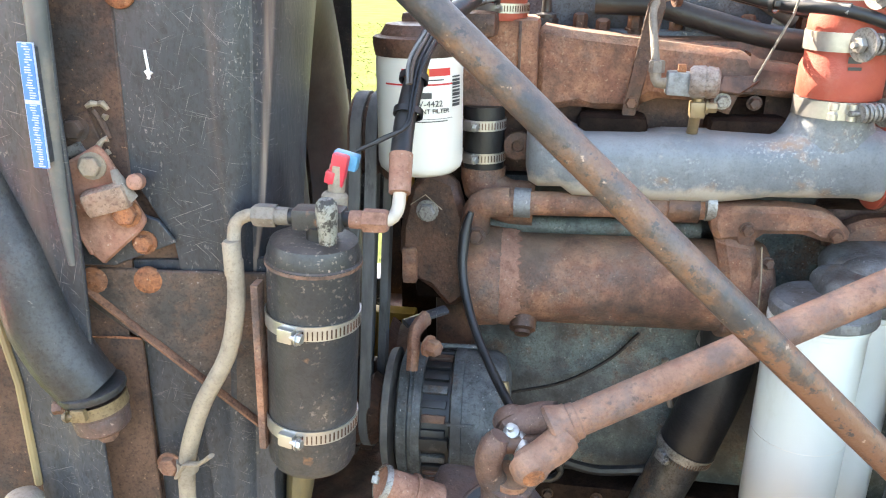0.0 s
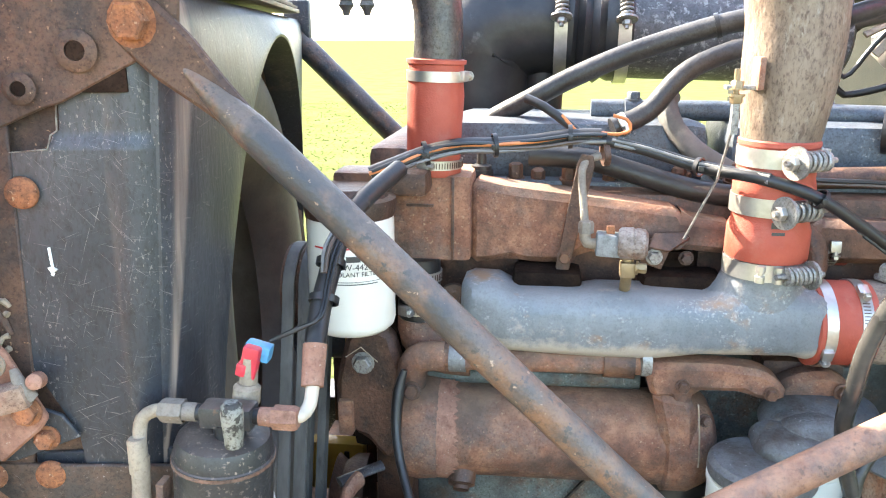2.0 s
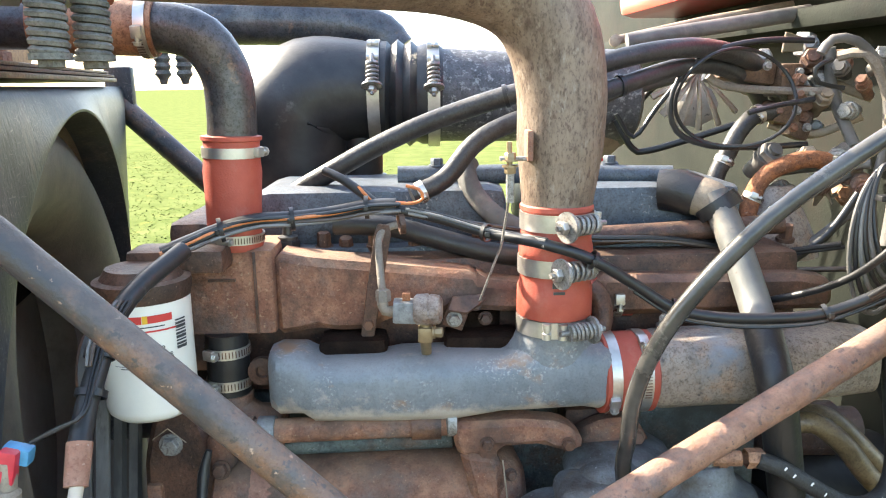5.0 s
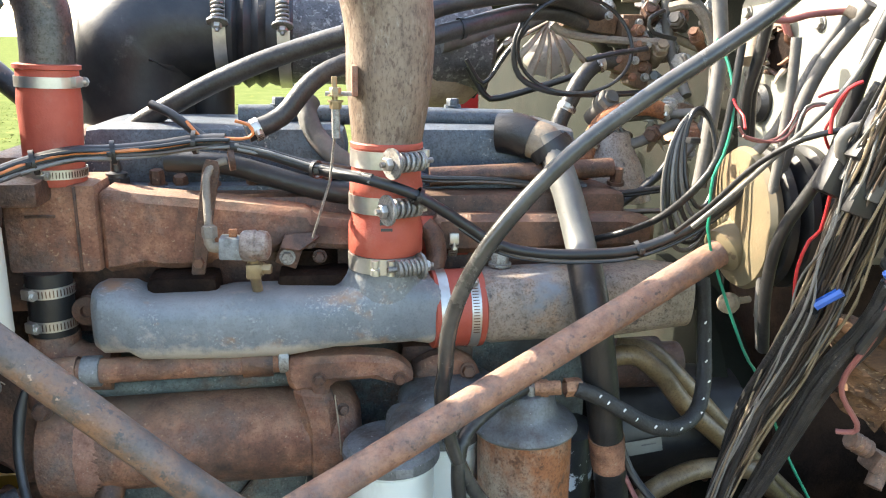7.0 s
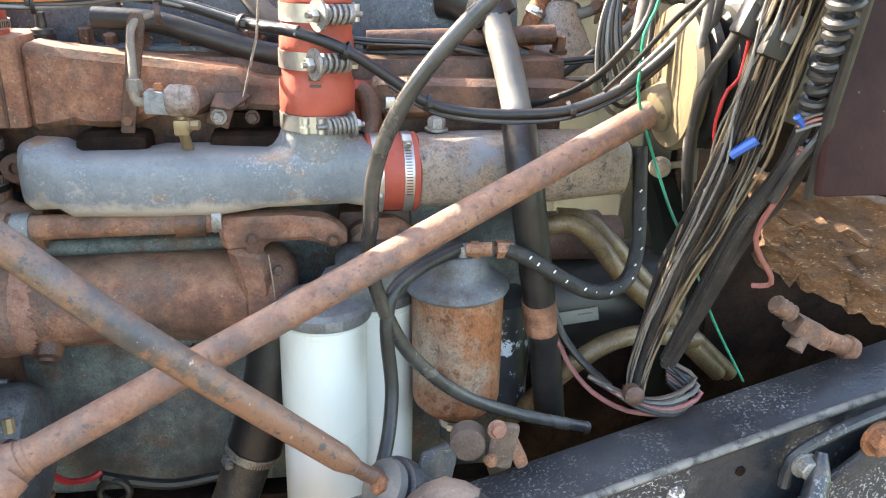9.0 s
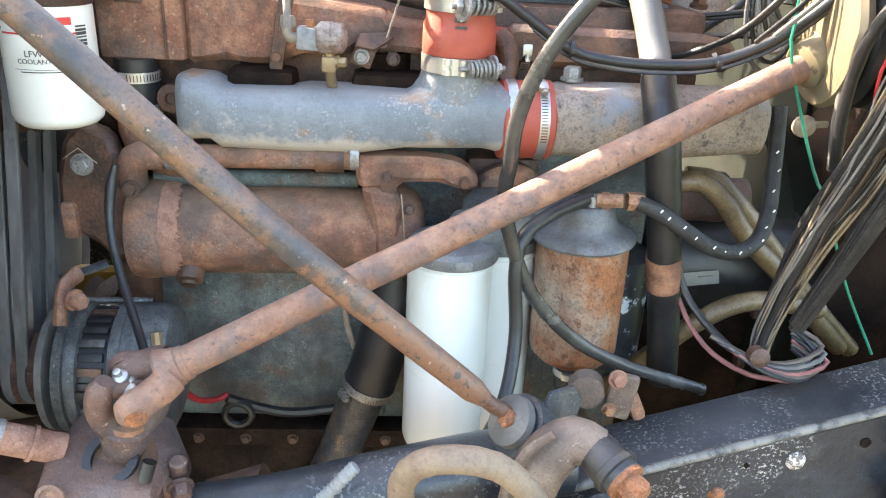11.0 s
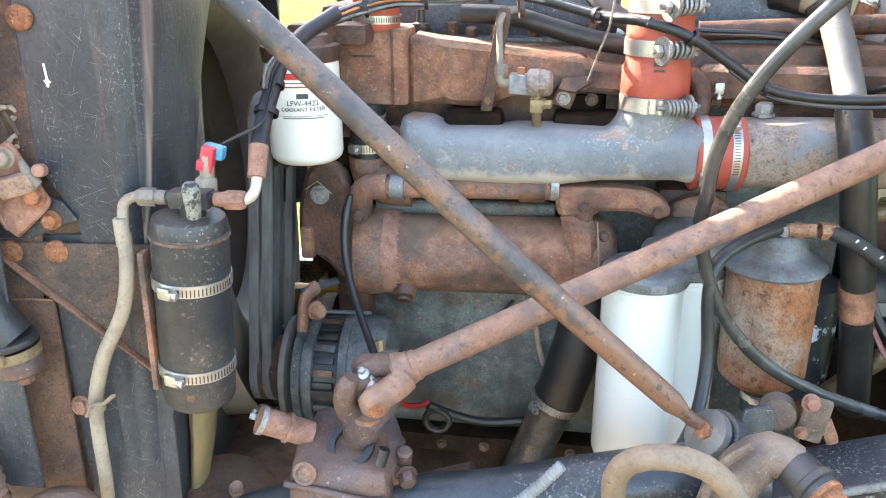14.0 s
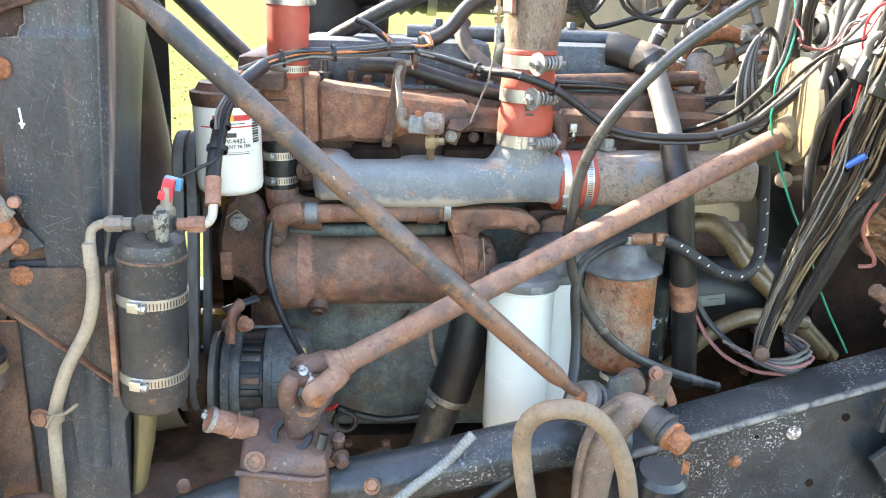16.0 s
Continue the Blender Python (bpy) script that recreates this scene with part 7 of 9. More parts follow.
cpts = curve_points([(0.076, 0.515, 1.065), (0.107, 0.520, 1.090), (0.145, 0.530, 1.116), (0.178, 0.540, 1.149)], 0.0022)
part("conduit", tube(cpts, [0.0068 if i % 2 else 0.0056 for i in range(len(cpts))], 12, False), mat("pale_grey_conduit", (0.24, 0.242, 0.235), (0.18, 0.18, 0.172), 0.55, 0, 30, c=(0.20, 0.185, 0.165), cmix=(0.58, 0.72), bump=0.1), cd)
thing("grey_hose", tube([(0.171, 0.550, 1.028), (0.215, 0.560, 1.055), (0.256, 0.570, 1.086), (0.290, 0.600, 1.109), (0.326, 0.660, 1.134), (0.340, 0.700, 1.193), (0.335, 0.710, 1.267), (0.343, 0.720, 1.306), (0.378, 0.750, 1.321), (0.423, 0.780, 1.329)], 0.0075, 14), RUBBER, "dusty grey hose rising between the filters", "hose")


# ---- air intake behind the engine ----
ai = holder("air_intake", (0.0, 1.25, 1.5), "black plastic air intake elbow joined by a ribbed rubber sleeve", "air intake")
part("elbow", tube([(-0.066, 1.25, 1.40), (-0.066, 1.25, 1.56), (-0.066, 1.25, 1.635), (-0.060, 1.25, 1.678), (-0.030, 1.25, 1.700), (0.015, 1.25, 1.705), (0.06, 1.25, 1.703)], [0.084, 0.086, 0.089, 0.093, 0.089, 0.080, 0.074], 36), PLASTIC, ai)
part("ribbed_sleeve", lathe((0.055, 1.25, 1.702), (1, 0, -0.03), [(0.0, 0.073), (0.012, 0.078), (0.024, 0.078), (0.030, 0.072), (0.040, 0.081), (0.050, 0.073), (0.060, 0.080), (0.070, 0.072), (0.080, 0.076), (0.1, 0.076), (0.108, 0.070)], 40), RUBBER, ai)
t_bolt_clamp((0.062, 1.25, 1.702), (1, 0, 0), 0.0785, 0.018, (0, -1, 0.45), ai, 1, 0.010, 0.034)
t_bolt_clamp((0.150, 1.25, 1.699), (1, 0, 0), 0.0775, 0.018, (0, -1, 0.45), ai, 1, 0.010, 0.034)
part("duct", lathe((0.155, 1.25, 1.698), (1, 0.1, -0.03), [(0, 0.070), (0.20, 0.069), (0.22, 0.074), (0.30, 0.074), (0.31, 0.06), (0.31, 0)], 40), SPECK, ai, "speckled grey metal duct")
part("drain", lathe((0.035, 1.25, 1.64), (0, 0, -1), [(0, 0.036), (0.06, 0.034), (0.062, 0.04), (0.07, 0.04), (0.072, 0.028), (0.12, 0.026)], 28), RUBBER, ai)
thing("air_cleaner_end", lathe((0.40, 1.30, 1.668), (1, 0.1, 0), [(0.065, 0.0), (0.062, 0.03), (0.050, 0.058), (0.030, 0.074), (0.0, 0.080), (-0.04, 0.080)], 36), HOSETAN, "tan domed end of the air cleaner", "air cleaner")
thing("far_intake_pipe", tube([(-0.35, 1.33, 1.815), (-0.1, 1.33, 1.815), (0.05, 1.33, 1.80), (0.09, 1.33, 1.765)], 0.036, 24), ELBOW, "dull grey pipe crossing behind the intake", "pipe")

# hoses over the valve covers
hh = holder("breather_hose", (0.2, 1.0, 1.6), "long dusty black breather hose over the engine", "hose")
part("hose", tube([(-0.058, 1.040, 1.564), (-0.012, 1.015, 1.593), (0.024, 1.000, 1.613), (0.071, 1.000, 1.638), (0.127, 1.000, 1.663), (0.180, 1.000, 1.682), (0.235, 0.990, 1.699), (0.302, 0.980, 1.715), (0.354, 1.000, 1.736), (0.429, 1.020, 1.751), (0.498, 1.050, 1.754), (0.571, 1.100, 1.741), (0.630, 1.160, 1.713), (0.680, 1.220, 1.674)], 0.0125, 16), HOSEDK, hh)
worm_clamp(*((-0.050, 1.036, 1.570), (0.8, -0.4, 0.5)), 0.013, 0.009, (0, -1, 0.3), hh)
part("cable_tie", band_ring(*((0.235, 0.990, 1.699), (1, -0.15, 0.27)), 0.013, 0.005, 0.0014, 20), W_BLACK, hh, "black nylon tie")
hh = holder("coolant_hose", (0.2, 1.0, 1.6), "dusty black coolant hose curving over the valve cover", "hose")
part("hose", tube([(0.119, 0.930, 1.588), (0.158, 0.940, 1.606), (0.192, 0.950, 1.644), (0.232, 0.960, 1.666), (0.316, 0.980, 1.692), (0.376, 1.000, 1.709), (0.468, 1.050, 1.732), (0.536, 1.090, 1.730), (0.597, 1.140, 1.705), (0.645, 1.200, 1.666)], 0.0115, 16), HOSEDK, hh)
worm_clamp(*((0.130, 0.933, 1.592), (0.9, 0.2, 0.4)), 0.012, 0.009, (0, -1, 0.3), hh)
part("cable_tie", band_ring(*((0.376, 1.000, 1.709), (1, 0.3, 0.2)), 0.012, 0.005, 0.0014, 20), W_BLACK, hh, "black nylon tie")
thing("drop_hose", tube([(0.191, 1.000, 1.621), (0.185, 0.990, 1.610), (0.193, 0.970, 1.585), (0.217, 0.950, 1.560), (0.250, 0.940, 1.541)], 0.0125, 14), RUBDUST, "short black hose dropping behind the charge pipe", "hose")
thing("head_hose", tube([(0.028, 0.930, 1.556), (0.093, 0.925, 1.553), (0.144, 0.920, 1.540), (0.208, 0.910, 1.524), (0.268, 0.910, 1.516)], 0.0125, 14), RUBBER, "black hose lying along the cylinder head", "hose")
rp_ = holder("rocker_pipe", (0.3, 1.02, 1.59), "grey pipe along the top of the engine with a black boot", "pipe")
part("pipe", tube([(0.10, 1.03, 1.60), (0.25, 1.03, 1.60), (0.445, 1.0, 1.598)], 0.0125, 16, False), VALVE, rp_)
for x in (0.14, 0.36):
    part("pipe_nut", hexhead(lathe((x, 1.02, 1.60), (1, 0, 0), [(0, 0.015), (0.02, 0.015)], 16), (x + 0.01, 1.02, 1.612), (0, 0, 1), 0.008, 0.010), VALVE, rp_)

# filler tube
ft = holder("oil_filler_tube", (0.53, 0.82, 1.05), "pale grey oil filler tube running down into a black sleeve", "filler tube")
part("boot", tube([(0.421, 0.970, 1.584), (0.441, 0.960, 1.584), (0.460, 0.948, 1.578)], [0.0245, 0.0265, 0.0250], 24), RUBBER, ft, "black rubber elbow boot")
part("collar", tube([(0.458, 0.949, 1.580), (0.472, 0.942, 1.575), (0.483, 0.936, 1.564)], [0.0235, 0.0240, 0.0225], 24), HOSETAN, ft, "pale metal collar")
part("boot_lip", band_ring((0.482, 0.936, 1.566), (0.45, -0.3, -0.8), 0.0205, 0.013, 0.007, 28), RUBBER, ft)
part("lip_ridge", band_ring((0.478, 0.939, 1.572), (0.5, -0.3, -0.75), 0.0225, 0.005, 0.0045, 28), RUBBER, ft)
part("tube", tube([(0.474, 0.935, 1.583), (0.483, 0.920, 1.556), (0.490, 0.890, 1.520), (0.495, 0.855, 1.477), (0.494, 0.825, 1.452)], 0.0175, 20), FILLER, ft)
part("sleeve", tube([(0.493, 0.826, 1.457), (0.494, 0.785, 1.406), (0.506, 0.785, 1.339), (0.528, 0.800, 1.238), (0.548, 0.820, 1.148), (0.566, 0.840, 1.059)], [0.0195, 0.0195, 0.0195, 0.0195, 0.020, 0.020], 20), RUBBER, ft, "black hose sleeve")
part("scraped_band", tube([(0.524, 0.798, 1.254), (0.534, 0.806, 1.210)], 0.0210, 20, False), RUST, ft, "rust-scraped band")

# ---- firewall side ----
fw = holder("firewall", (0.72, 1.2, 1.4), "dull green-grey cab firewall behind the engine", "firewall", kind="structure")
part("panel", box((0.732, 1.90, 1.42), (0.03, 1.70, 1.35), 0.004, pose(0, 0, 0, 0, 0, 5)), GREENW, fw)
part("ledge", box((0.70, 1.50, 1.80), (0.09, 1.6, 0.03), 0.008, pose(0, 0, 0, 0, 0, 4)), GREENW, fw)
# bell housing in the same near-black, in place of the shade on it
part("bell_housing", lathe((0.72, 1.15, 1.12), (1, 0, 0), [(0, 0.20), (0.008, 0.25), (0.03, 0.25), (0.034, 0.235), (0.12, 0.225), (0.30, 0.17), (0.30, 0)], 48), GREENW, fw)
for k in range(12):
    a = math.pi + k * math.pi / 8
    part("housing_bolt", hexhead(bmesh.new(), (0.72, 1.15 + 0.232 * math.cos(a), 1.12 + 0.232 * math.sin(a)), (-1, 0, 0), 0.010, 0.010), RUST_DK, fw)
# near-black blocks stand for the shadows below the cab floor
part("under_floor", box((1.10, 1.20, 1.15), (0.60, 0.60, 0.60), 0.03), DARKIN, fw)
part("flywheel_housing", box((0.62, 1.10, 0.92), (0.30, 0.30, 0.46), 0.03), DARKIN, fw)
cabp = holder("cab_panel", (0.9, 0.6, 1.2), "faded maroon cab side panel with pale chips", "panel", kind="structure")
part("panel", box((1.005, 0.592, 1.690), (0.67, 0.012, 0.47), 0.004, pose(0, 0, 0, -8, 0, 3)), MAROON, cabp)
part("edge_strip", tube([(0.682, 0.565, 1.449), (0.671, 0.545, 1.526), (0.659, 0.515, 1.613), (0.646, 0.485, 1.683)], 0.005, 8, False), PLASTIC, cabp, "black edge strip")
part("panel_bolt", hexhead(bmesh.new(), (0.738, 0.575, 1.508), (0, -1, 0), 0.009, 0.010), MAROON, cabp)
thing("cab_hood_edge", box((0.80, 1.3, 1.905), (0.35, 1.2, 0.10), 0.03, pose(0, 0, 0, 0, 0, 4)), CABRED, "bright red cab bodywork above the firewall", "bodywork")
thing("red_fender", box((0.497, 1.780, 1.554), (0.10, 0.06, 0.20), 0.02), CABRED, "bright red fender beyond the engine", "bodywork")
thing("near_fender_edge", tube([(-0.50, 0.47, 1.30), (-0.49, 0.30, 1.38), (-0.46, 0.26, 1.42), (-0.375, 0.27, 1.62), (-0.33, 0.27, 1.75), (-0.30, 0.27, 1.90)], 0.022, 16, flat=0.3), CABRED, "red hood edge close beside the camera", "bodywork")

ins = bmesh.new()
gridn = 28
TL, TR, BL, BR = Vector((0.672, 0.655, 1.447)), Vector((0.850, 0.575, 1.420)), Vector((0.699, 0.645, 1.354)), Vector((0.850, 0.565, 1.290))
vv = []
for j in range(gridn + 1):
    row = []
    for i in range(gridn + 1):
        u, v = i / gridn, j / gridn * (1 + 0.16 * noise.noise((i * 0.9, 3.0, 0)))
        p = TL.lerp(TR, u).lerp(BL.lerp(BR, u), v)
        p += Vector((0, 0.014 * noise.noise((i * 0.22, j * 0.30, 1)) + 0.0035 * noise.noise((i * 0.9, j * 1.3, 7)) - 0.02 * math.sin(v * 3), 0.006 * noise.noise((i * 0.6, j * 0.4, 4))))
        row.append(ins.verts.new(p))
    vv.append(row)
for j in range(gridn):
    for i in range(gridn):
        ins.faces.new((vv[j][i], vv[j][i + 1], vv[j + 1][i + 1], vv[j + 1][i]))
ex = bmesh.ops.extrude_face_region(ins, geom=list(ins.faces))["geom"]
bmesh.ops.translate(ins, verts=[g for g in ex if isinstance(g, bmesh.types.BMVert)], vec=(0.01, 0.03, 0.0))
thing("floor_insulation", ins, INSUL, "torn oily brown floor insulation under the cab", "insulation")

BOXPALE = mat("stained_pale_box", (0.25, 0.25, 0.208), (0.20, 0.198, 0.165), 0.55, 0, 8, c=(0.17, 0.145, 0.11), cmix=(0.50, 0.70), bump=0.1, speck=(0.10, 0.08, 0.065), spmix=(0.67, 0.72), spscale=70)
# grey electrical box
eb = holder("heater_box", (0.77, 0.86, 1.60), "pale grey-green heater box on the firewall with torn grommet holes", "box")
YZ = Matrix(((0, 0, 1, 0), (1, 0, 0, 0), (0, 1, 0, 0), (0, 0, 0, 1)))      # plate drawn in (y, z), lifted along x
edge = [(0.700, 1.480), (0.975, 1.480), (0.985, 1.500), (0.985, 1.568), (1.003, 1.631), (1.014, 1.725), (1.013, 1.748), (1.004, 1.761), (0.985, 1.766), (0.825, 1.766), (0.700, 1.764)]
part("box", slab(edge, 0.055, Matrix.Translation((0.745, 0, 0)) @ YZ, 0.010), BOXPALE, eb)
part("hole", lathe((0.7445, 0.902, 1.690), (-1, 0, 0), [(0, 0.027), (0.001, 0.026), (0.001, 0)], 22), DARKIN, eb, "dark torn hole")
tear = random.Random(4)
for k in range(11):                     # ragged rusty lips and stuffing round the hole
    a_ = 2 * math.pi * k / 11
    q = Vector((0.7425, 0.902 + 0.026 * math.cos(a_), 1.690 + 0.029 * math.sin(a_)))
    d_ = Vector((-0.5, tear.uniform(-0.8, 0.8), tear.uniform(-0.8, 0.8))).normalized()
    part("torn_lip", tube([q, q + d_ * 0.010, q + d_ * 0.016 + Vector((0, 0.006 * tear.uniform(-1, 1), 0.006 * tear.uniform(-1, 1)))], [0.007, 0.0055, 0.002], 7, True, 0.004, 0.45), (RUST, HOSETAN, RUST_DK)[k % 3], eb)
part("stub_pipe", tube([(0.742, 0.935, 1.712), (0.722, 0.925, 1.700), (0.712, 0.910, 1.676)], 0.0115, 14), HOSETAN, eb, "stained stub pipe")
part("hole_cable", tube([(0.738, 0.925, 1.716), (0.728, 0.912, 1.734), (0.730, 0.885, 1.728), (0.740, 0.880, 1.705)], 0.0045, 8), W_PINK, eb)
part("grommet", lathe((0.744, 0.930, 1.626), (-1, -0.1, 0), [(0, 0.024), (0.006, 0.024), (0.012, 0.017), (0.004, 0.015), (0.004, 0)], 26), RUBBER, eb)
for p in ((0.7445, 0.830, 1.719), (0.7445, 0.985, 1.735), (0.7445, 0.960, 1.520), (0.7445, 0.760, 1.600)):
    part("box_screw", hexhead(bmesh.new(), p, (-1, 0, 0), 0.007, 0.006), ZINC, eb)

# round gold can with its stack behind
gc = holder("brake_booster", (0.63, 0.74, 1.44), "gold-tinted round booster can with dark rings behind", "booster")
GC, gd = Vector((0.634, 0.758, 1.520)), Vector((-1, 0.06, -0.03))
part("face", lathe(GC, gd, [(-0.012, 0.071), (-0.004, 0.0745), (0.002, 0.071), (0.006, 0.050), (0.008, 0.0)], 48), GOLD, gc)
for k in range(3):
    part("ring", lathe(GC - gd.normalized() * (0.020 + 0.022 * k), gd, [(-0.012, 0.064), (-0.006, 0.074), (0.002, 0.074), (0.008, 0.064)], 48), PLASTIC, gc, "dark ring")
SB = S1 - sd * 0.012
part("bearing_boss", lathe(SB - sd * 0.006, sd, [(0, 0.016), (0.004, 0.0235), (0.028, 0.024), (0.034, 0.030), (0.040, 0.030)], 30), GOLD, gc, "pale bearing boss round the shaft")

# firewall plumbing
hv = holder("heater_plumbing", (0.58, 1.06, 1.58), "heater hoses and brass valves on the firewall", "plumbing")
part("hose", tube([(0.526, 1.080, 1.565), (0.534, 1.080, 1.594), (0.546, 1.080, 1.618), (0.556, 1.080, 1.641), (0.577, 1.085, 1.664), (0.602, 1.090, 1.671), (0.626, 1.10, 1.668)], 0.0118, 16), HOSEDK, hv)
part("hose", tube([(0.540, 1.000, 1.520), (0.549, 1.010, 1.551), (0.562, 1.020, 1.578), (0.577, 1.020, 1.597), (0.604, 1.020, 1.609), (0.636, 1.025, 1.613), (0.676, 1.03, 1.603)], 0.0115, 16), RUST_OR, hv, "rust-red heater hose")
for p, d in (((0.541, 1.080, 1.607), (0.5, 0, 1)), ((0.586, 1.086, 1.668), (1, 0.2, 0.3)), ((0.556, 1.015, 1.566), (0.45, 0, 1)), ((0.664, 1.029, 1.607), (1, 0.1, -0.2))):
    worm_clamp(p, d, 0.0122, 0.008, (-0.3, -1, 0.3), hv)
for k, (p, r, mm) in enumerate((((0.659, 1.120, 1.661), 0.017, RUST), ((0.679, 1.120, 1.649), 0.013, ALU), ((0.667, 1.130, 1.677), 0.012, ZINC), ((0.704, 1.080, 1.560), 0.016, COPPER), ((0.717, 1.090, 1.607), 0.013, ALU),
                                ((0.700, 1.130, 1.689), 0.02, ZINC), ((0.709, 1.130, 1.733), 0.022, RUST), ((0.664, 1.130, 1.760), 0.018, ALU), ((0.721, 1.070, 1.545), 0.012, ZINC), ((0.652, 1.130, 1.701), 0.022, ZINC), ((0.685, 1.130, 1.713), 0.018, ZINC))):
    part("valve_body", hexhead(box(p, (r * 1.8, r * 1.4, r * 1.1), r * 0.2, pose(0, 0, 0, 10 * k, 14 * k, 20)), Vector(p) + Vector((0, -r * 0.6, 0)), (-0.4, -1, 0.3), r * 0.55, r * 0.7), mm, hv)
for a, b, r in (((0.376, 1.200, 1.692), (0.546, 1.250, 1.733), 0.017), ((0.434, 1.200, 1.772), (0.701, 1.200, 1.810), 0.011), ((0.496, 1.500, 1.597), (0.521, 1.500, 1.698), 0.012)):
    part("pipe", tube([a, b], r, 14, False), RUBDUST, hv)
part("ledge_rail", tube([(0.455, 1.35, 1.781), (0.599, 1.35, 1.810), (0.745, 1.35, 1.833)], 0.0075, 10, False), HOSETAN, hv, "sunlit tan rail")
part("ledge_boss", lathe((0.452, 1.345, 1.780), (-0.2, -1, 0), [(-0.01, 0.010), (0.006, 0.010), (0.008, 0.005)], 14), HOSETAN, hv)
VALVEB = mat("oily_brown_valve", (0.105, 0.062, 0.040), (0.165, 0.100, 0.064), 0.6, 0, 30, c=(0.24, 0.16, 0.10), bump=0.4)
for p, sz, tw in (((0.625, 1.10, 1.667), (0.040, 0.030, 0.026), 12), ((0.648, 1.10, 1.688), (0.024, 0.026, 0.034), -8), ((0.645, 1.10, 1.645), (0.030, 0.026, 0.022), 20), ((0.575, 1.12, 1.726), (0.085, 0.03, 0.030), 7), ((0.636, 1.12, 1.716), (0.034, 0.03, 0.038), 0), ((0.686, 1.03, 1.598), (0.026, 0.026, 0.040), 10)):
    vb = part("valve_body", box(p, sz, 0.005, pose(0, 0, 0, 0, tw, 10)), VALVEB, hv, "oily brown valve body")
    for k in (-0.3, 0.32):
        part("valve_bolt", hexhead(bmesh.new(), Vector(p) + Vector((sz[0] * k, -sz[1] * 0.5, sz[2] * 0.2)), (-0.1, -1, 0.1), 0.0048, 0.006), ZINC if k > 0 else RUST, vb)
part("gold_tab", slab([(-0.018, -0.012), (0.016, -0.010), (0.020, 0.008), (-0.010, 0.016)], 0.003, Matrix.Translation((0.626, 1.09, 1.760)) @ pose(0, 0, 0, 80, 0, 15)), GOLD, hv, "gold passivated tab")
crumple = random.Random(9)
for k in range(9):                      # crumpled paper-like scraps caught behind the pipes
    q = Vector((0.640 + 0.035 * crumple.random(), 1.02 + 0.02 * crumple.random(), 1.560 + 0.035 * crumple.random()))
    d_ = Vector((crumple.uniform(-1, 1), -0.4, crumple.uniform(-1, 1))).normalized() * 0.014
    part("scrap", tube([q - d_, q + Vector((0, -0.004, 0.003)), q + d_], [0.003, 0.007, 0.002], 6, True, 0.006, 0.3), (HOSETAN, GOLD, BOXPALE)[k % 3], hv, "crumpled pale scrap")
part("bellows_cone", lathe((0.588, 1.360, 1.675), (-0.2, -1, 0.6), [(0, 0.045), (0.01, 0.032), (0.02, 0.012), (0.022, 0)], 9), BOXW, hv, "pale folded rubber cone")

# coiled cord hanging along the cab edge
ts = holder("coiled_cord", (0.67, 0.56, 1.5), "grey-black coiled electric cord hanging along the cab edge", "cord")
T0, T1 = Vector((0.673, 0.572, 1.516)), Vector((0.641, 0.505, 1.645))
tdir = (T1 - T0).normalized()
tm = basis(tdir).to_3x3()
CORD = mat("dusty_coil_cord", (0.016, 0.016, 0.017), (0.032, 0.031, 0.030), 0.42, 0, 60, c=(0.085, 0.078, 0.070), cmix=(0.56, 0.70), bump=0.2)
turns, line = 15, []
for k in range(turns * 14 + 1):
    q = k / 14
    rr_ = 0.0094 + 0.0010 * math.sin(q * 1.7)
    line.append(T0 + tdir * (0.0125 * q + 0.0012 * math.sin(q * 2.3)) + tm @ Vector((rr_ * math.cos(2 * math.pi * q), rr_ * math.sin(2 * math.pi * q), 0)))
part("coil", tube(line, 0.0041, 8, False), CORD, ts)
part("tail", tube([line[0], T0 + Vector((0.004, -0.012, -0.012)), T0 + Vector((-0.006, -0.006, -0.034)), T0 + Vector((-0.012, 0.012, -0.075))], 0.0047, 8), CORD, ts)
for t in (-0.02, 0.80):
    p = T0.lerp(T1, t)
    part("blue_crimp", tube([p + Vector((-0.016, -0.016, 0)), p + Vector((-0.024, -0.018, 0.007))], 0.0030, 8, False), W_BLUE, ts)
for k, (dz, w) in enumerate(((0.0, 0.030), (0.004, 0.024), (-0.004, 0.020))):
    part("loose_lead", tube([T0 + Vector((-0.020, -0.014, -0.004 + dz)), T0 + Vector((0.0, -0.024, 0.006 + dz)), T0 + Vector((w, -0.020, -0.004 + dz)), T0 + Vector((w * 0.8, -0.016, -0.020 + dz))], 0.0014, 6), (W_PINK, W_BROWN, W_GREY)[k], ts)

# brass valve low on the cab floor
bv = holder("brass_valve", (0.86, 0.75, 1.19), "dusty brass drain valve with a threaded end", "valve")
part("body", box((0.850, 0.748, 1.221), (0.055, 0.03, 0.026), 0.006, pose(0, 0, 0, 0, 28, 0)), RUST, bv)
part("thread", lathe((0.822, 0.748, 1.245), (-0.8, 0, 0.5), [(k * 0.004, 0.010 if k % 2 else 0.012) for k in range(8)], 16), RUST, bv)
part("stem", lathe((0.873, 0.745, 1.210), (0.85, 0, -0.35), [(0, 0.012), (0.03, 0.012), (0.032, 0.016), (0.045, 0.014)], 16), RUST, bv)
part("foot", tube([(0.839, 0.742, 1.221), (0.827, 0.735, 1.203)], 0.010, 12, False), RUST, bv)

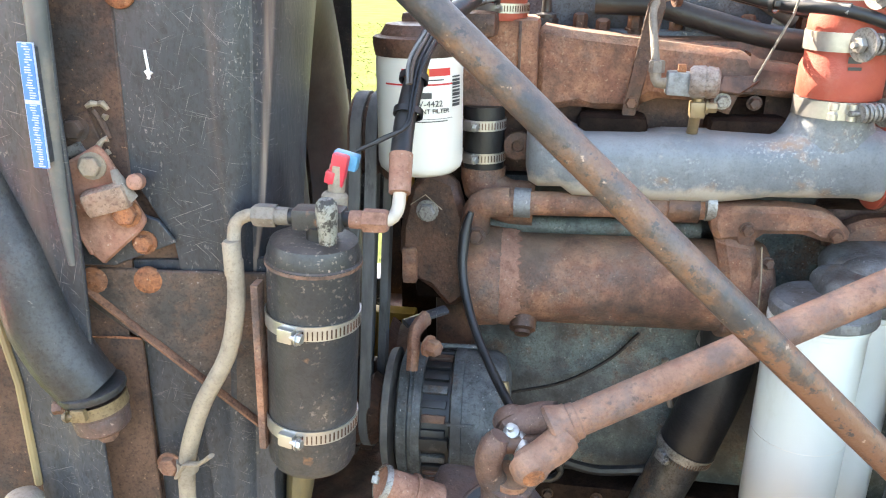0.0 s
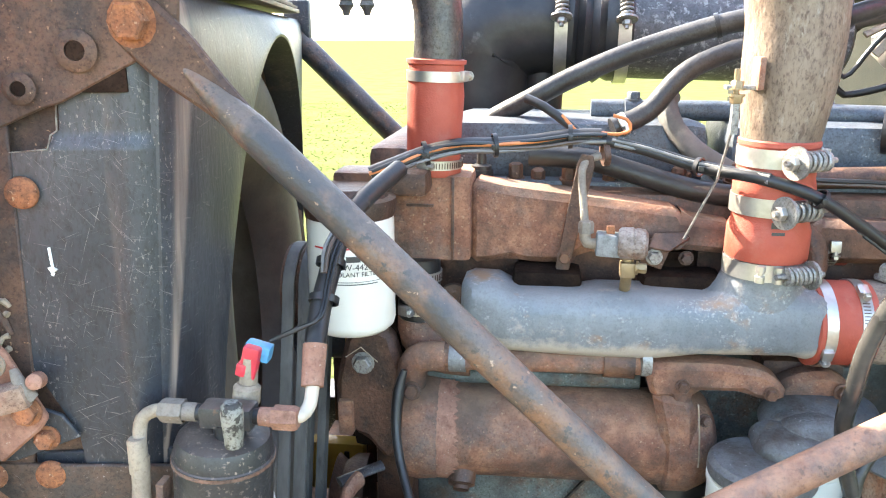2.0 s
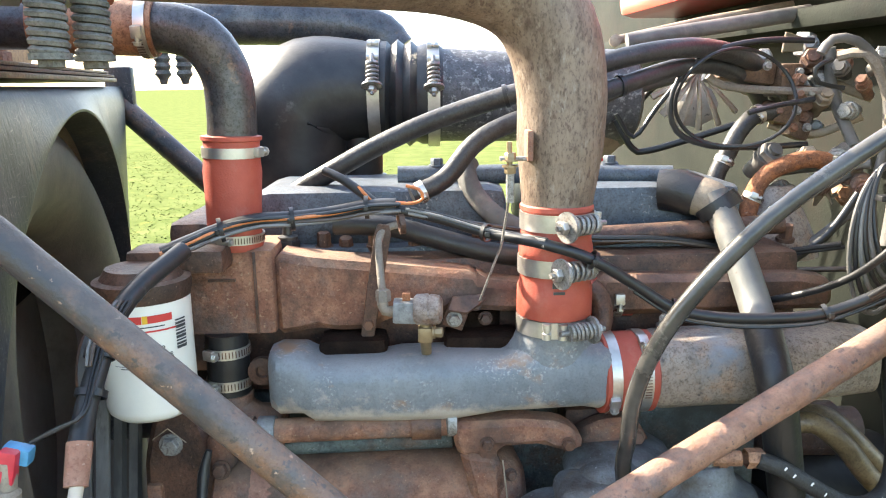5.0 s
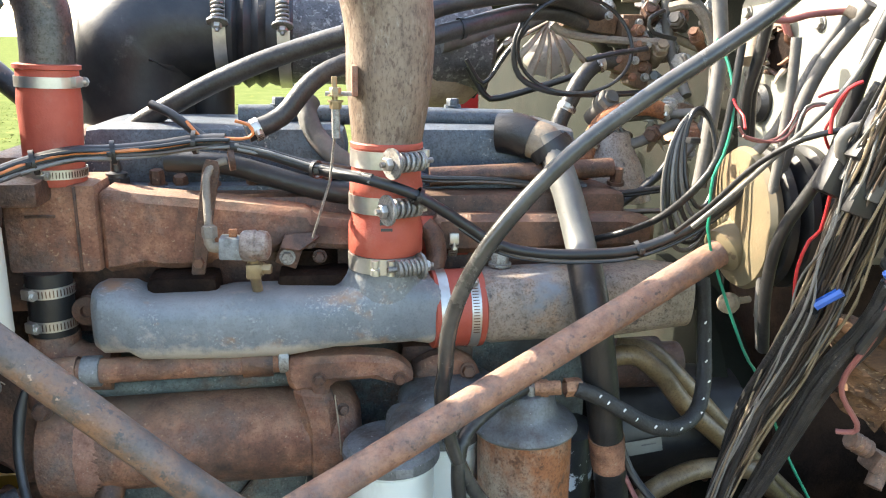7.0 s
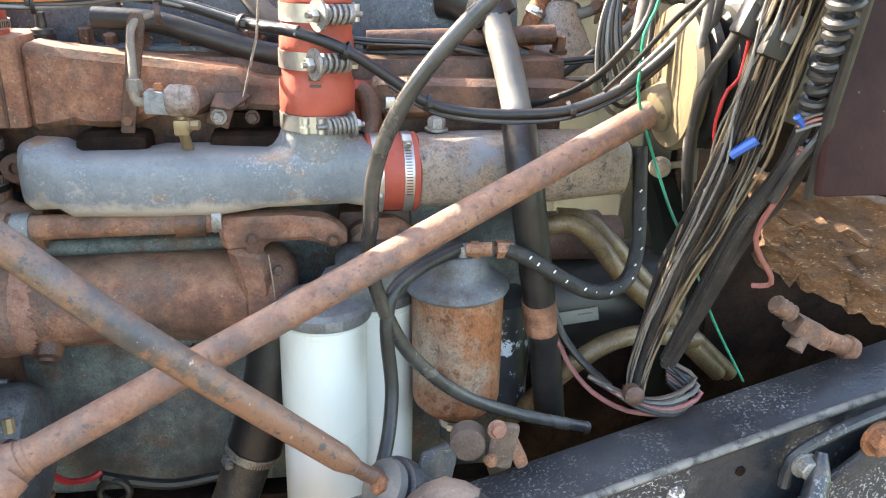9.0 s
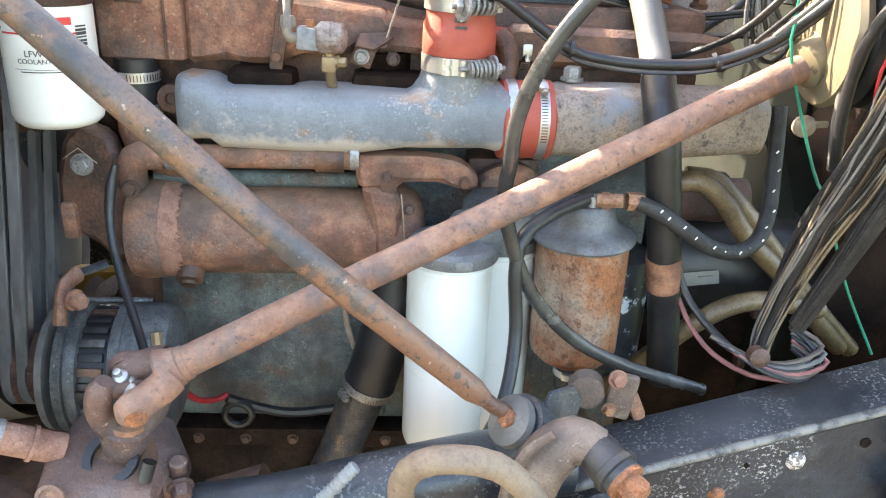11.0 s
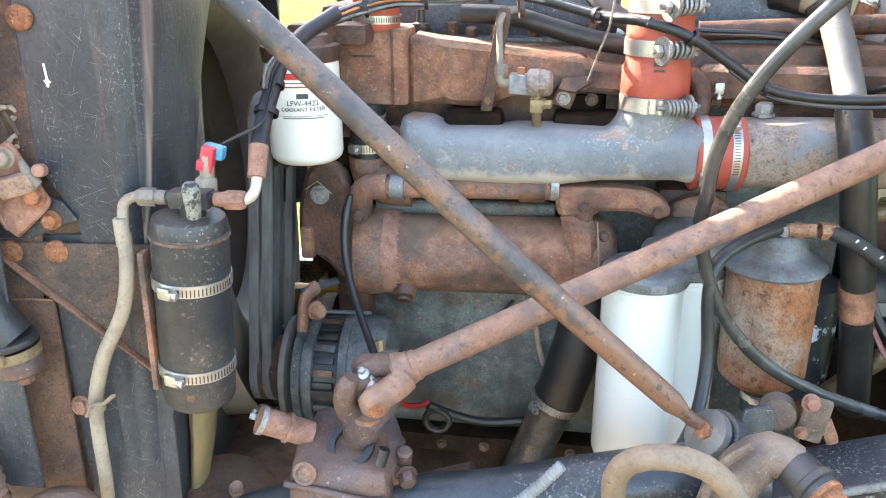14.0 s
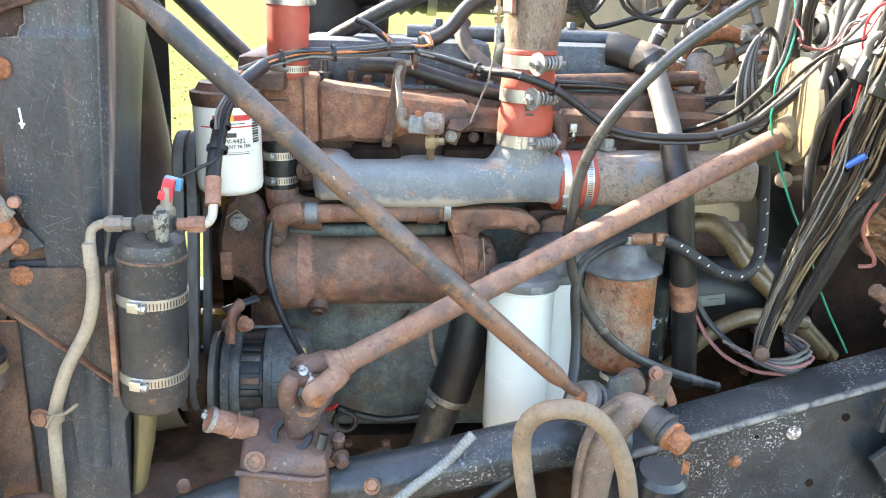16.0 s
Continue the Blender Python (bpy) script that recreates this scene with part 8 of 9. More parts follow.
# starter, hoses and pipes low down behind the rail
sm = holder("starter_motor", (0.62, 0.95, 1.14), "dark cylindrical starter motor with a pale label", "starter")
part("body", lathe((0.55, 0.955, 1.185), (1, 0.05, -0.02), [(0, 0.07), (0.004, 0.076), (0.21, 0.076), (0.215, 0.06), (0.215, 0)], 40), PLASTIC, sm)
part("solenoid", lathe((0.54, 0.93, 1.285), (1, 0.05, -0.02), [(0, 0.032), (0.10, 0.034), (0.104, 0.026), (0.13, 0.026)], 28), GEARM, sm, "oily brown solenoid")
part("label", box((0.605, 0.878, 1.188), (0.058, 0.001, 0.018), 0, pose(0, 0, 0, -12, -6, 2)), BOXPALE, sm, "pale paper label")
part("print_bar", box(Vector((0.615, 0.877, 1.192)), (0.020, 0.001, 0.0014), 0, pose(0, 0, 0, -12, -6, 2)), RUBDUST, sm)
thing("small_canister", lathe((0.498, 0.90, 1.055), (0, 0, 1), [(0, 0.03), (0.005, 0.048), (0.16, 0.048), (0.17, 0.03), (0.17, 0)], 32), mat("flaking_black_can", (0.02, 0.022, 0.026), (0.035, 0.04, 0.045), 0.35, 0, 20, c=(0.55, 0.60, 0.64), cmix=(0.56, 0.58), cscale=24, bump=0.2), "black canister with flaking paint showing pale metal", "canister")
thing("brown_hose", tube([(0.548, 0.860, 1.324), (0.575, 0.855, 1.328), (0.609, 0.850, 1.303), (0.648, 0.850, 1.256), (0.700, 0.850, 1.210), (0.752, 0.860, 1.156), (0.823, 0.880, 1.088)], 0.0125, 14), HOSEBR, "oily brown hose running down behind the engine", "hose", "oily brown hoses")
thing("brown_hose", tube([(0.565, 0.880, 1.328), (0.604, 0.875, 1.323), (0.644, 0.870, 1.287), (0.698, 0.870, 1.229), (0.770, 0.880, 1.154), (0.854, 0.900, 1.074)], 0.0125, 14), HOSEBR, "oily brown hose running down behind the engine", "hose", "oily brown hoses")
thing("tan_hose", tube([(0.511, 0.900, 1.003), (0.553, 0.840, 1.102), (0.588, 0.820, 1.153), (0.630, 0.820, 1.179), (0.679, 0.830, 1.182), (0.763, 0.850, 1.161)], 0.0125, 14), HOSEBR, "dull brown hose crossing behind the harness", "hose")
bh = holder("braided_hose", (0.55, 0.78, 1.32), "black braided hose flecked with white", "hose")
bhp = [(0.473, 0.768, 1.330), (0.496, 0.765, 1.321), (0.525, 0.765, 1.303), (0.565, 0.770, 1.278), (0.601, 0.780, 1.268), (0.634, 0.800, 1.276), (0.650, 0.820, 1.306), (0.655, 0.840, 1.350), (0.655, 0.850, 1.390), (0.655, 0.860, 1.423)]
part("hose", tube(bhp, 0.0092, 14), BRAID, bh)
crv = curve_points(bhp, 0.02)
for k in range(2, len(crv) - 3, 1):
    part("white_fleck", box(crv[k] + Vector((0.002 * (-1) ** k, -0.0087, 0.003)), (0.0018, 0.0014, 0.0042), 0.0004, pose(0, 0, 0, 0, 40, 0)), PAPER, bh)

# fittings on the manifold
vf = holder("air_fitting", (0.13, 0.81, 1.44), "brass tee with a blue-grey solenoid and worn knob", "fitting")
part("brass_tee", hexhead(box((0.132, 0.812, 1.459), (0.015, 0.015, 0.016), 0.002), (0.140, 0.808, 1.462), (1, -0.2, 0), 0.0055, 0.010), BRASS, vf)
part("stem", tube([(0.132, 0.814, 1.478), (0.132, 0.815, 1.456), (0.133, 0.838, 1.424)], 0.0058, 12), BRASS, vf)
part("solenoid", box((0.112, 0.810, 1.485), (0.026, 0.022, 0.023), 0.003, pose(0, 0, 0, 0, 3, 0)), ALU, vf, "blue-grey solenoid block")
part("knob", lathe((0.121, 0.808, 1.487), (1, -0.1, 0.0), [(0, 0.0135), (0.003, 0.0160), (0.014, 0.0165), (0.016, 0.0150), (0.018, 0.0160), (0.026, 0.0150), (0.029, 0.0110)], 24), mat("flaking_pink_grey", (0.30, 0.255, 0.225), (0.24, 0.185, 0.155), 0.7, 0, 60, c=(0.20, 0.105, 0.07), cmix=(0.5, 0.62), bump=0.4), vf, "worn pinkish-grey round knob")
part("red_tab", box((0.113, 0.810, 1.500), (0.008, 0.008, 0.008), 0.001), RUST_OR, vf)
part("inlet_elbow", tube([(0.104, 0.810, 1.485), (0.091, 0.812, 1.485), (0.088, 0.815, 1.495), (0.089, 0.815, 1.502)], 0.0058, 12), HOSETAN, vf)
part("tube_nut", hexhead(bmesh.new(), (0.089, 0.815, 1.492), (0, 0, 1), 0.008, 0.014, False), HOSEGREY, vf)
bt = holder("bracket_tab", (0.175, 0.86, 1.47), "dark bolted steel tabs below the cable end", "bracket")
part("tab", box((0.166, 0.860, 1.463), (0.024, 0.006, 0.028), 0.002, pose(0, 0, 0, 0, 20, 0)), RUST_DK, bt)
bolt((0.164, 0.855, 1.461), (0, -1, 0), 0.0068, 0.008, ZINC, bt)
part("arm", slab([(-0.022, -0.008), (0.0, -0.012), (0.022, 0.004), (0.016, 0.010), (-0.016, 0.008)], 0.004, Matrix.Translation((0.178, 0.855, 1.478)) @ pose(0, 0, 0, 60, 0, 0)), RUST_DK, bt)
ct = holder("cable_bracket", (0.09, 0.87, 1.55), "bent steel cable bracket with a cream air tube", "bracket")
part("strip", slab([(-0.007, -0.066), (-0.003, -0.070), (0.004, -0.070), (0.008, -0.065), (0.0095, 0.050), (0.006, 0.060), (-0.006, 0.060), (-0.0085, 0.050)], 0.003, Matrix.Translation((0.0790, 0.858, 1.509)) @ pose(0, 0, 0, 90, 0, 0) @ pose(0, 0, 0, 0, 0, -10), 0.0008), RUST_DK, ct, "leaning flat steel strip")
part("air_tube", tube([(0.103, 0.865, 1.566), (0.090, 0.860, 1.562), (0.084, 0.850, 1.552), (0.085, 0.835, 1.532), (0.088, 0.818, 1.503)], 0.0042, 10, step=0.006), HOSEGREY, ct, "greyed nylon air tube")
part("clip", band_ring((0.108, 0.868, 1.568), (1, 0.2, 0.1), 0.010, 0.006, 0.003), RUST_DK, ct)
nb = holder("top_fitting", (0.41, 0.87, 1.44), "grey brass fitting on the rear manifold", "fitting")
part("body", hexhead(lathe((0.407, 0.868, 1.436), (0, 0, 1), [(-0.01, 0.008), (0.022, 0.008)], 12), (0.406, 0.868, 1.442), (0, 0, 1), 0.0105, 0.014), ZINC, nb)
rs = holder("small_red_hose", (0.35, 0.88, 1.47), "short red hose with a slotted clamp behind the charge hose", "hose")
part("hose", tube([(0.305, 0.905, 1.470), (0.372, 0.905, 1.470)], 0.024, 24, False), RED, rs)
worm_clamp((0.353, 0.905, 1.470), (1, 0, 0), 0.0245, 0.011, (0, -1, 0.1), rs)
part("dark_elbow", tube([(0.317, 0.875, 1.489), (0.328, 0.870, 1.477), (0.331, 0.865, 1.454), (0.324, 0.860, 1.439)], 0.012, 12), RUST_DK, rs)
thing("red_valve_wheel", lathe((0.537, 0.895, 1.478), (0, -1, 0.2), [(-0.004, 0.006), (-0.004, 0.013), (0.0, 0.015), (0.004, 0.013), (0.004, 0.006)], 12), INKRED, "small red valve hand wheel", "valve")

# ---- wiring ----
wh = holder("engine_harness", (0.1, 0.85, 1.56), "black wiring harness with orange strands tied across the engine", "wiring harness")
H1 = [(-0.129, 0.800, 1.552), (-0.102, 0.810, 1.562), (-0.077, 0.830, 1.570), (-0.042, 0.840, 1.577), (-0.007, 0.850, 1.577), (0.035, 0.860, 1.580), (0.071, 0.870, 1.585), (0.103, 0.870, 1.586)]
part("sleeve", tube(H1, 0.0085, 12), PLASTIC, wh)
bundle("wire", shifted(H1, (0, -0.008, 0.0)), 5, 0.0020, 0.008, [W_ORANGE, W_BLACK, W_GREY, W_BLACK, W_BROWN], wh, 4)
for i in (2, 4, 6):
    cable_tie(H1, i, 0.0115, wh)
H2 = [(0.071, 0.870, 1.585), (0.115, 0.865, 1.580), (0.151, 0.855, 1.573), (0.198, 0.835, 1.561), (0.252, 0.790, 1.557), (0.300, 0.785, 1.541), (0.342, 0.790, 1.515), (0.385, 0.790, 1.488), (0.427, 0.785, 1.479), (0.481, 0.780, 1.478), (0.535, 0.775, 1.484), (0.584, 0.765, 1.508), (0.617, 0.750, 1.540), (0.641, 0.735, 1.575), (0.657, 0.720, 1.608)]
part("sleeve", tube(H2, 0.0058, 10), W_BLACK, wh)
bundle("wire", shifted(H2[1:5], (0, -0.004, 0.002)), 3, 0.0022, 0.007, [W_GREY, W_BLACK, W_GREY], wh, 7)
bundle("wire", shifted(H2[6:], (0, 0.0, -0.006)), 3, 0.0018, 0.006, [W_GREY, W_BLACK, W_BROWN], wh, 9)
for i in (3, 5, 7, 10):
    cable_tie(H2, i, 0.0085, wh)
H3 = [(0.115, 0.865, 1.580), (0.173, 0.880, 1.563), (0.248, 0.900, 1.547), (0.327, 0.910, 1.536), (0.425, 0.920, 1.531), (0.543, 0.930, 1.512), (0.627, 0.920, 1.520)]
bundle("wire", H3, 4, 0.0026, 0.006, [W_BLACK, W_BLACK, W_BROWN, W_BLACK], wh, 12)
part("stub_sleeve", tube([(0.023, 0.900, 1.622), (0.043, 0.890, 1.614), (0.067, 0.880, 1.598), (0.083, 0.870, 1.587)], 0.0052, 10), PLASTIC, wh)
part("orange_loop", tube([(0.101, 0.865, 1.590), (0.121, 0.865, 1.589), (0.132, 0.865, 1.594), (0.128, 0.865, 1.604), (0.114, 0.866, 1.608)], 0.0018, 8, step=0.006), W_ORANGE, wh)
part("orange_lead", tube([(0.062, 0.880, 1.606), (0.075, 0.870, 1.593), (0.087, 0.868, 1.585)], 0.0018, 8), W_ORANGE, wh)
H4 = [(0.336, 0.920, 1.509), (0.412, 0.920, 1.497), (0.499, 0.925, 1.485), (0.570, 0.920, 1.489), (0.628, 0.900, 1.494)]
bundle("wire", H4, 2, 0.0028, 0.006, [W_BLACK, W_BROWN], wh, 14)

# large loop of black cable
thing("looped_cable", tube([(0.620, 0.660, 1.750), (0.588, 0.660, 1.722), (0.541, 0.660, 1.689), (0.479, 0.660, 1.648), (0.419, 0.665, 1.600), (0.367, 0.670, 1.542), (0.335, 0.680, 1.487), (0.320, 0.690, 1.435), (0.318, 0.700, 1.385), (0.316, 0.705, 1.357), (0.328, 0.710, 1.302), (0.358, 0.720, 1.236), (0.412, 0.735, 1.175), (0.485, 0.755, 1.128), (0.596, 0.780, 1.080)], 0.0078, 14), CABLE, "thick black cable hanging in a wide loop", "cable")

# main cab loom
lm = holder("cab_wiring_loom", (0.65, 0.68, 1.3), "tangled bundle of cab wires clipped to the frame rail", "wiring harness")
LM = [(0.637, 0.520, 1.710), (0.638, 0.540, 1.664), (0.638, 0.565, 1.607), (0.638, 0.590, 1.543), (0.639, 0.610, 1.482), (0.635, 0.640, 1.410), (0.629, 0.680, 1.319), (0.625, 0.715, 1.217), (0.629, 0.730, 1.155)]
SLEEVE = mat("braided_black_sleeve", (0.010, 0.010, 0.011), (0.020, 0.019, 0.019), 0.5, 0, 60, bump=0.6, bscale=620, speck=(0.15, 0.135, 0.12), spmix=(0.60, 0.66), spscale=520, cluster=(30, 0.42, 0.6))
bundle("wire", LM, 92, 0.0013, 0.025, [W_BLACK, W_BROWN, W_TAN, W_BLACK, W_GREY, W_BLACK, W_BROWN, W_BLACK, W_TAN, W_BROWN, W_BLACK], lm, 21, wave=0.36, tight=0.62)
LM2 = [(0.637, 0.610, 1.476), (0.638, 0.640, 1.413), (0.632, 0.680, 1.322), (0.628, 0.715, 1.224), (0.630, 0.730, 1.151)]
bundle("sleeve", LM2, 6, 0.0054, 0.020, [SLEEVE, RUBBER, SLEEVE, SLEEVE, HOSEDK, SLEEVE], lm, 25, 9, wave=0.22, tight=0.6)
LM3 = [(0.673, 0.570, 1.500), (0.670, 0.590, 1.452), (0.659, 0.620, 1.394), (0.654, 0.660, 1.305), (0.647, 0.700, 1.217)]
bundle("sleeve", LM3, 5, 0.0060, 0.014, [SLEEVE, RUBBER, SLEEVE, RUBBER, SLEEVE], lm, 27, 9, wave=0.2, tight=0.5)
part("blue_tape", tube([Vector((0.624, 0.600, 1.478)), Vector((0.640, 0.590, 1.494))], 0.0045, 8, False), W_BLUE, lm)
part("retainer", lathe((0.609, 0.690, 1.182), (-0.1, -1, 0.2), [(-0.01, 0.011), (0.004, 0.011), (0.007, 0.007)], 20), RUST_DK, lm)
for k in range(7):
    c = Vector((0.642, 0.715, 1.153)) + Vector((0, 0.002 * k, -0.004 + 0.004 * k))
    part("wire", tube([c + Vector((-0.046 - 0.004 * k, 0.01, 0.020 - 0.002 * k)), c + Vector((-0.02, -0.016, 0.010 - 0.003 * k)), c + Vector((0.020, -0.02, -0.001 * k)), c + Vector((0.044 + 0.003 * (k * 3 % 7), -0.004, 0.006)), c + Vector((0.028, 0.02, 0.020))], 0.0030, 8),
         (W_BLACK, W_BROWN, W_PINK, W_BLACK, RUBDUST, W_BLACK, W_BROWN)[k], lm)
part("red_wire", tube([(0.624, 0.630, 1.470), (0.616, 0.620, 1.505), (0.620, 0.615, 1.532), (0.626, 0.610, 1.543), (0.623, 0.600, 1.575)], 0.0016, 8), W_RED, lm)
part("red_wire", tube([(0.615, 0.600, 1.626), (0.615, 0.600, 1.644), (0.618, 0.590, 1.662), (0.626, 0.585, 1.668)], 0.0016, 8), W_RED, lm)
part("pink_wire", tube([(0.666, 0.565, 1.493), (0.665, 0.575, 1.457), (0.664, 0.600, 1.412), (0.672, 0.610, 1.386), (0.696, 0.615, 1.354), (0.697, 0.620, 1.343), (0.687, 0.630, 1.339)], 0.0026, 8), W_PINK, lm)
part("pink_wire", tube([(0.552, 0.800, 1.198), (0.566, 0.780, 1.169), (0.588, 0.755, 1.147), (0.623, 0.730, 1.135), (0.668, 0.720, 1.133)], 0.0030, 8), W_PINK, lm)
part("dark_wire", tube([(0.540, 0.800, 1.252), (0.554, 0.790, 1.211), (0.576, 0.770, 1.182), (0.606, 0.750, 1.157)], 0.0048, 8), RUBBER, lm)
part("green_wire", tube([(0.601, 0.780, 1.700), (0.607, 0.765, 1.678), (0.609, 0.752, 1.651), (0.608, 0.745, 1.619), (0.601, 0.742, 1.588), (0.592, 0.741, 1.566), (0.592, 0.740, 1.528), (0.596, 0.738, 1.493), (0.640, 0.730, 1.386), (0.665, 0.730, 1.347), (0.716, 0.740, 1.250), (0.775, 0.745, 1.157)], 0.0016, 8), W_GREEN, lm)
for pts, r, mm in (([(0.637, 0.700, 1.702), (0.638, 0.700, 1.657), (0.635, 0.700, 1.595), (0.632, 0.700, 1.535), (0.636, 0.705, 1.482), (0.641, 0.710, 1.438), (0.654, 0.720, 1.389)], 0.0048, RUBDUST),
                   ([(0.612, 0.750, 1.697), (0.608, 0.750, 1.639), (0.599, 0.750, 1.583), (0.580, 0.760, 1.547), (0.561, 0.800, 1.509), (0.527, 0.850, 1.479), (0.480, 0.900, 1.457), (0.408, 0.930, 1.448)], 0.004, W_BLACK),
                   ([(0.655, 0.580, 1.700), (0.650, 0.590, 1.662), (0.638, 0.595, 1.635), (0.605, 0.620, 1.619), (0.588, 0.660, 1.590), (0.572, 0.700, 1.547), (0.557, 0.740, 1.510)], 0.0026, W_BLACK),
                   ([(0.644, 0.600, 1.700), (0.636, 0.610, 1.670), (0.623, 0.630, 1.637), (0.613, 0.660, 1.605), (0.599, 0.700, 1.563), (0.570, 0.730, 1.518)], 0.0026, W_GREY),
                   ([(0.654, 0.530, 1.665), (0.642, 0.545, 1.639), (0.628, 0.560, 1.617), (0.628, 0.580, 1.583)], 0.003, W_GREY),
                   ([(0.653, 0.600, 1.665), (0.645, 0.620, 1.622), (0.634, 0.640, 1.575), (0.621, 0.660, 1.524), (0.627, 0.680, 1.463), (0.645, 0.700, 1.395)], 0.0058, RUBBER)):
    part("wire", tube(pts, r, 12), mm, lm)
# coil of spare cable
sc = holder("cable_coil", (0.585, 0.80, 1.53), "coiled spare black cables hanging on the firewall", "cable")
cc0 = Vector((0.606, 0.800, 1.577))
for k in range(6):
    ph = 0.3 * k
    ring = [cc0 + Vector(((0.018 + 0.004 * k) * math.cos(a), 0.012 * math.sin(a + ph) + 0.003 * k, (0.052 + 0.005 * k) * math.sin(a) - 0.006 * k)) for a in [2 * math.pi * q / 16 for q in range(17)]]
    part("strand", tube(ring, 0.0026, 8), (W_BLACK, RUBDUST, W_BLACK, W_GREY, W_BLACK, RUBDUST)[k], sc)
part("cable_tie", box(cc0 + Vector((-0.015, -0.01, 0.02)), (0.012, 0.012, 0.006), 0.001), W_BLACK, sc)
# connectors
for i, (p, ang) in enumerate((((0.621, 0.590, 1.597), 22), ((0.633, 0.572, 1.584), 18), ((0.633, 0.570, 1.624), 30))):
    cn = holder("wire_connector", p, "grey-black sealed wire connector", "connector", "wire connectors")
    m = pose(0, 0, 0, 0, ang, 0)
    part("body", box(p, (0.026, 0.018, 0.042), 0.004, m), PLASTIC, cn)
    part("seal", box(Vector(p) + m.to_3x3() @ Vector((0, 0, 0.026)), (0.020, 0.014, 0.014), 0.003, m), RUBDUST, cn)
    part("latch", box(Vector(p) + m.to_3x3() @ Vector((0.0, -0.011, 0.004)), (0.010, 0.006, 0.022), 0.0015, m), RUBDUST, cn)
part("loop", tube([(0.619, 0.585, 1.605), (0.611, 0.580, 1.623), (0.618, 0.578, 1.632), (0.633, 0.578, 1.630), (0.641, 0.580, 1.619)], 0.0052, 10), RUBDUST, bpy.data.objects["wire_connector"])
# white bead clips
bc = holder("bead_clip", (0.645, 0.78, 1.41), "small cream plastic clip on a wire", "clip")
part("bead", lathe((0.644, 0.775, 1.420), (-0.4, -1, 0), [(-0.012, 0.004), (-0.008, 0.010), (0, 0.0125), (0.008, 0.010), (0.012, 0.004)], 16), HOSETAN, bc)
part("stalk", tube([(0.648, 0.775, 1.421), (0.671, 0.780, 1.422)], 0.004, 8, False), HOSETAN, bc)
# cables near the firewall top
fcb = holder("firewall_cables", (0.6, 1.1, 1.7), "loose black and grey cables hanging before the firewall", "cable")
for pts, r, mm in (([(0.420, 1.200, 1.658), (0.447, 1.200, 1.616), (0.469, 1.200, 1.611), (0.529, 1.180, 1.630), (0.612, 1.150, 1.660), (0.680, 1.130, 1.677)], 0.005, W_BLACK),
                   ([(0.636, 1.050, 1.762), (0.573, 1.050, 1.763), (0.513, 1.050, 1.752), (0.472, 1.050, 1.727), (0.455, 1.050, 1.687), (0.464, 1.050, 1.650), (0.504, 1.050, 1.631), (0.567, 1.050, 1.627), (0.638, 1.050, 1.630)], 0.004, W_BLACK),
                   ([(0.532, 1.150, 1.721), (0.583, 1.150, 1.705), (0.635, 1.150, 1.697), (0.695, 1.130, 1.701)], 0.008, W_GREY),
                   ([(0.621, 1.000, 1.744), (0.635, 1.000, 1.761), (0.665, 1.000, 1.758), (0.694, 1.000, 1.730), (0.710, 1.000, 1.688), (0.712, 1.000, 1.623), (0.691, 1.000, 1.563), (0.628, 0.990, 1.513), (0.565, 0.980, 1.479)], 0.006, RUBDUST),
                   ([(0.656, 0.950, 1.578), (0.623, 0.950, 1.529), (0.567, 0.950, 1.486)], 0.005, W_BLACK),
                   ([(0.464, 1.450, 1.606), (0.482, 1.400, 1.659), (0.518, 1.350, 1.718)], 0.005, W_BLACK),
                   ([(0.474, 1.450, 1.596), (0.512, 1.400, 1.679), (0.557, 1.350, 1.736)], 0.005, W_BLACK),
                   ([(0.632, 0.850, 1.757), (0.637, 0.840, 1.686), (0.629, 0.830, 1.614), (0.618, 0.820, 1.541)], 0.008, RUBDUST)):
    part("cable", tube(pts, r, 12), mm, fcb)

# small fittings crowded on the firewall
rng = random.Random(11)
spots = (((0.616, 1.150, 1.740), 0.012), ((0.641, 1.120, 1.709), 0.010), ((0.668, 1.120, 1.736), 0.014), ((0.703, 1.100, 1.725), 0.012), ((0.677, 1.100, 1.682), 0.012), ((0.708, 1.080, 1.671), 0.013), ((0.725, 1.080, 1.702), 0.010),
         ((0.623, 1.120, 1.669), 0.014), ((0.581, 1.050, 1.610), 0.016), ((0.634, 1.050, 1.611), 0.013), ((0.678, 1.040, 1.615), 0.014), ((0.697, 1.020, 1.583), 0.014), ((0.653, 1.030, 1.578), 0.012), ((0.605, 1.040, 1.573), 0.012), ((0.719, 1.000, 1.659), 0.011), ((0.723, 1.050, 1.735), 0.013))
for k, (p, r) in enumerate(spots):
    d = (rng.uniform(-1, 0.3), -1, rng.uniform(-0.3, 0.8))
    mm = (ZINC, RUST, RUST_DK, RUBDUST, HOSETAN)[k % 5]
    part("pipe_fitting", hexhead(lathe(p, d, [(-0.03, r * 0.7), (0, r * 0.75), (0.002, r), (0.012, r), (0.014, r * 0.6), (0.03, r * 0.55)], 14), Vector(p) + Vector(d).normalized() * 0.012, d, r * 0.95, 0.012, False), mm, hv)
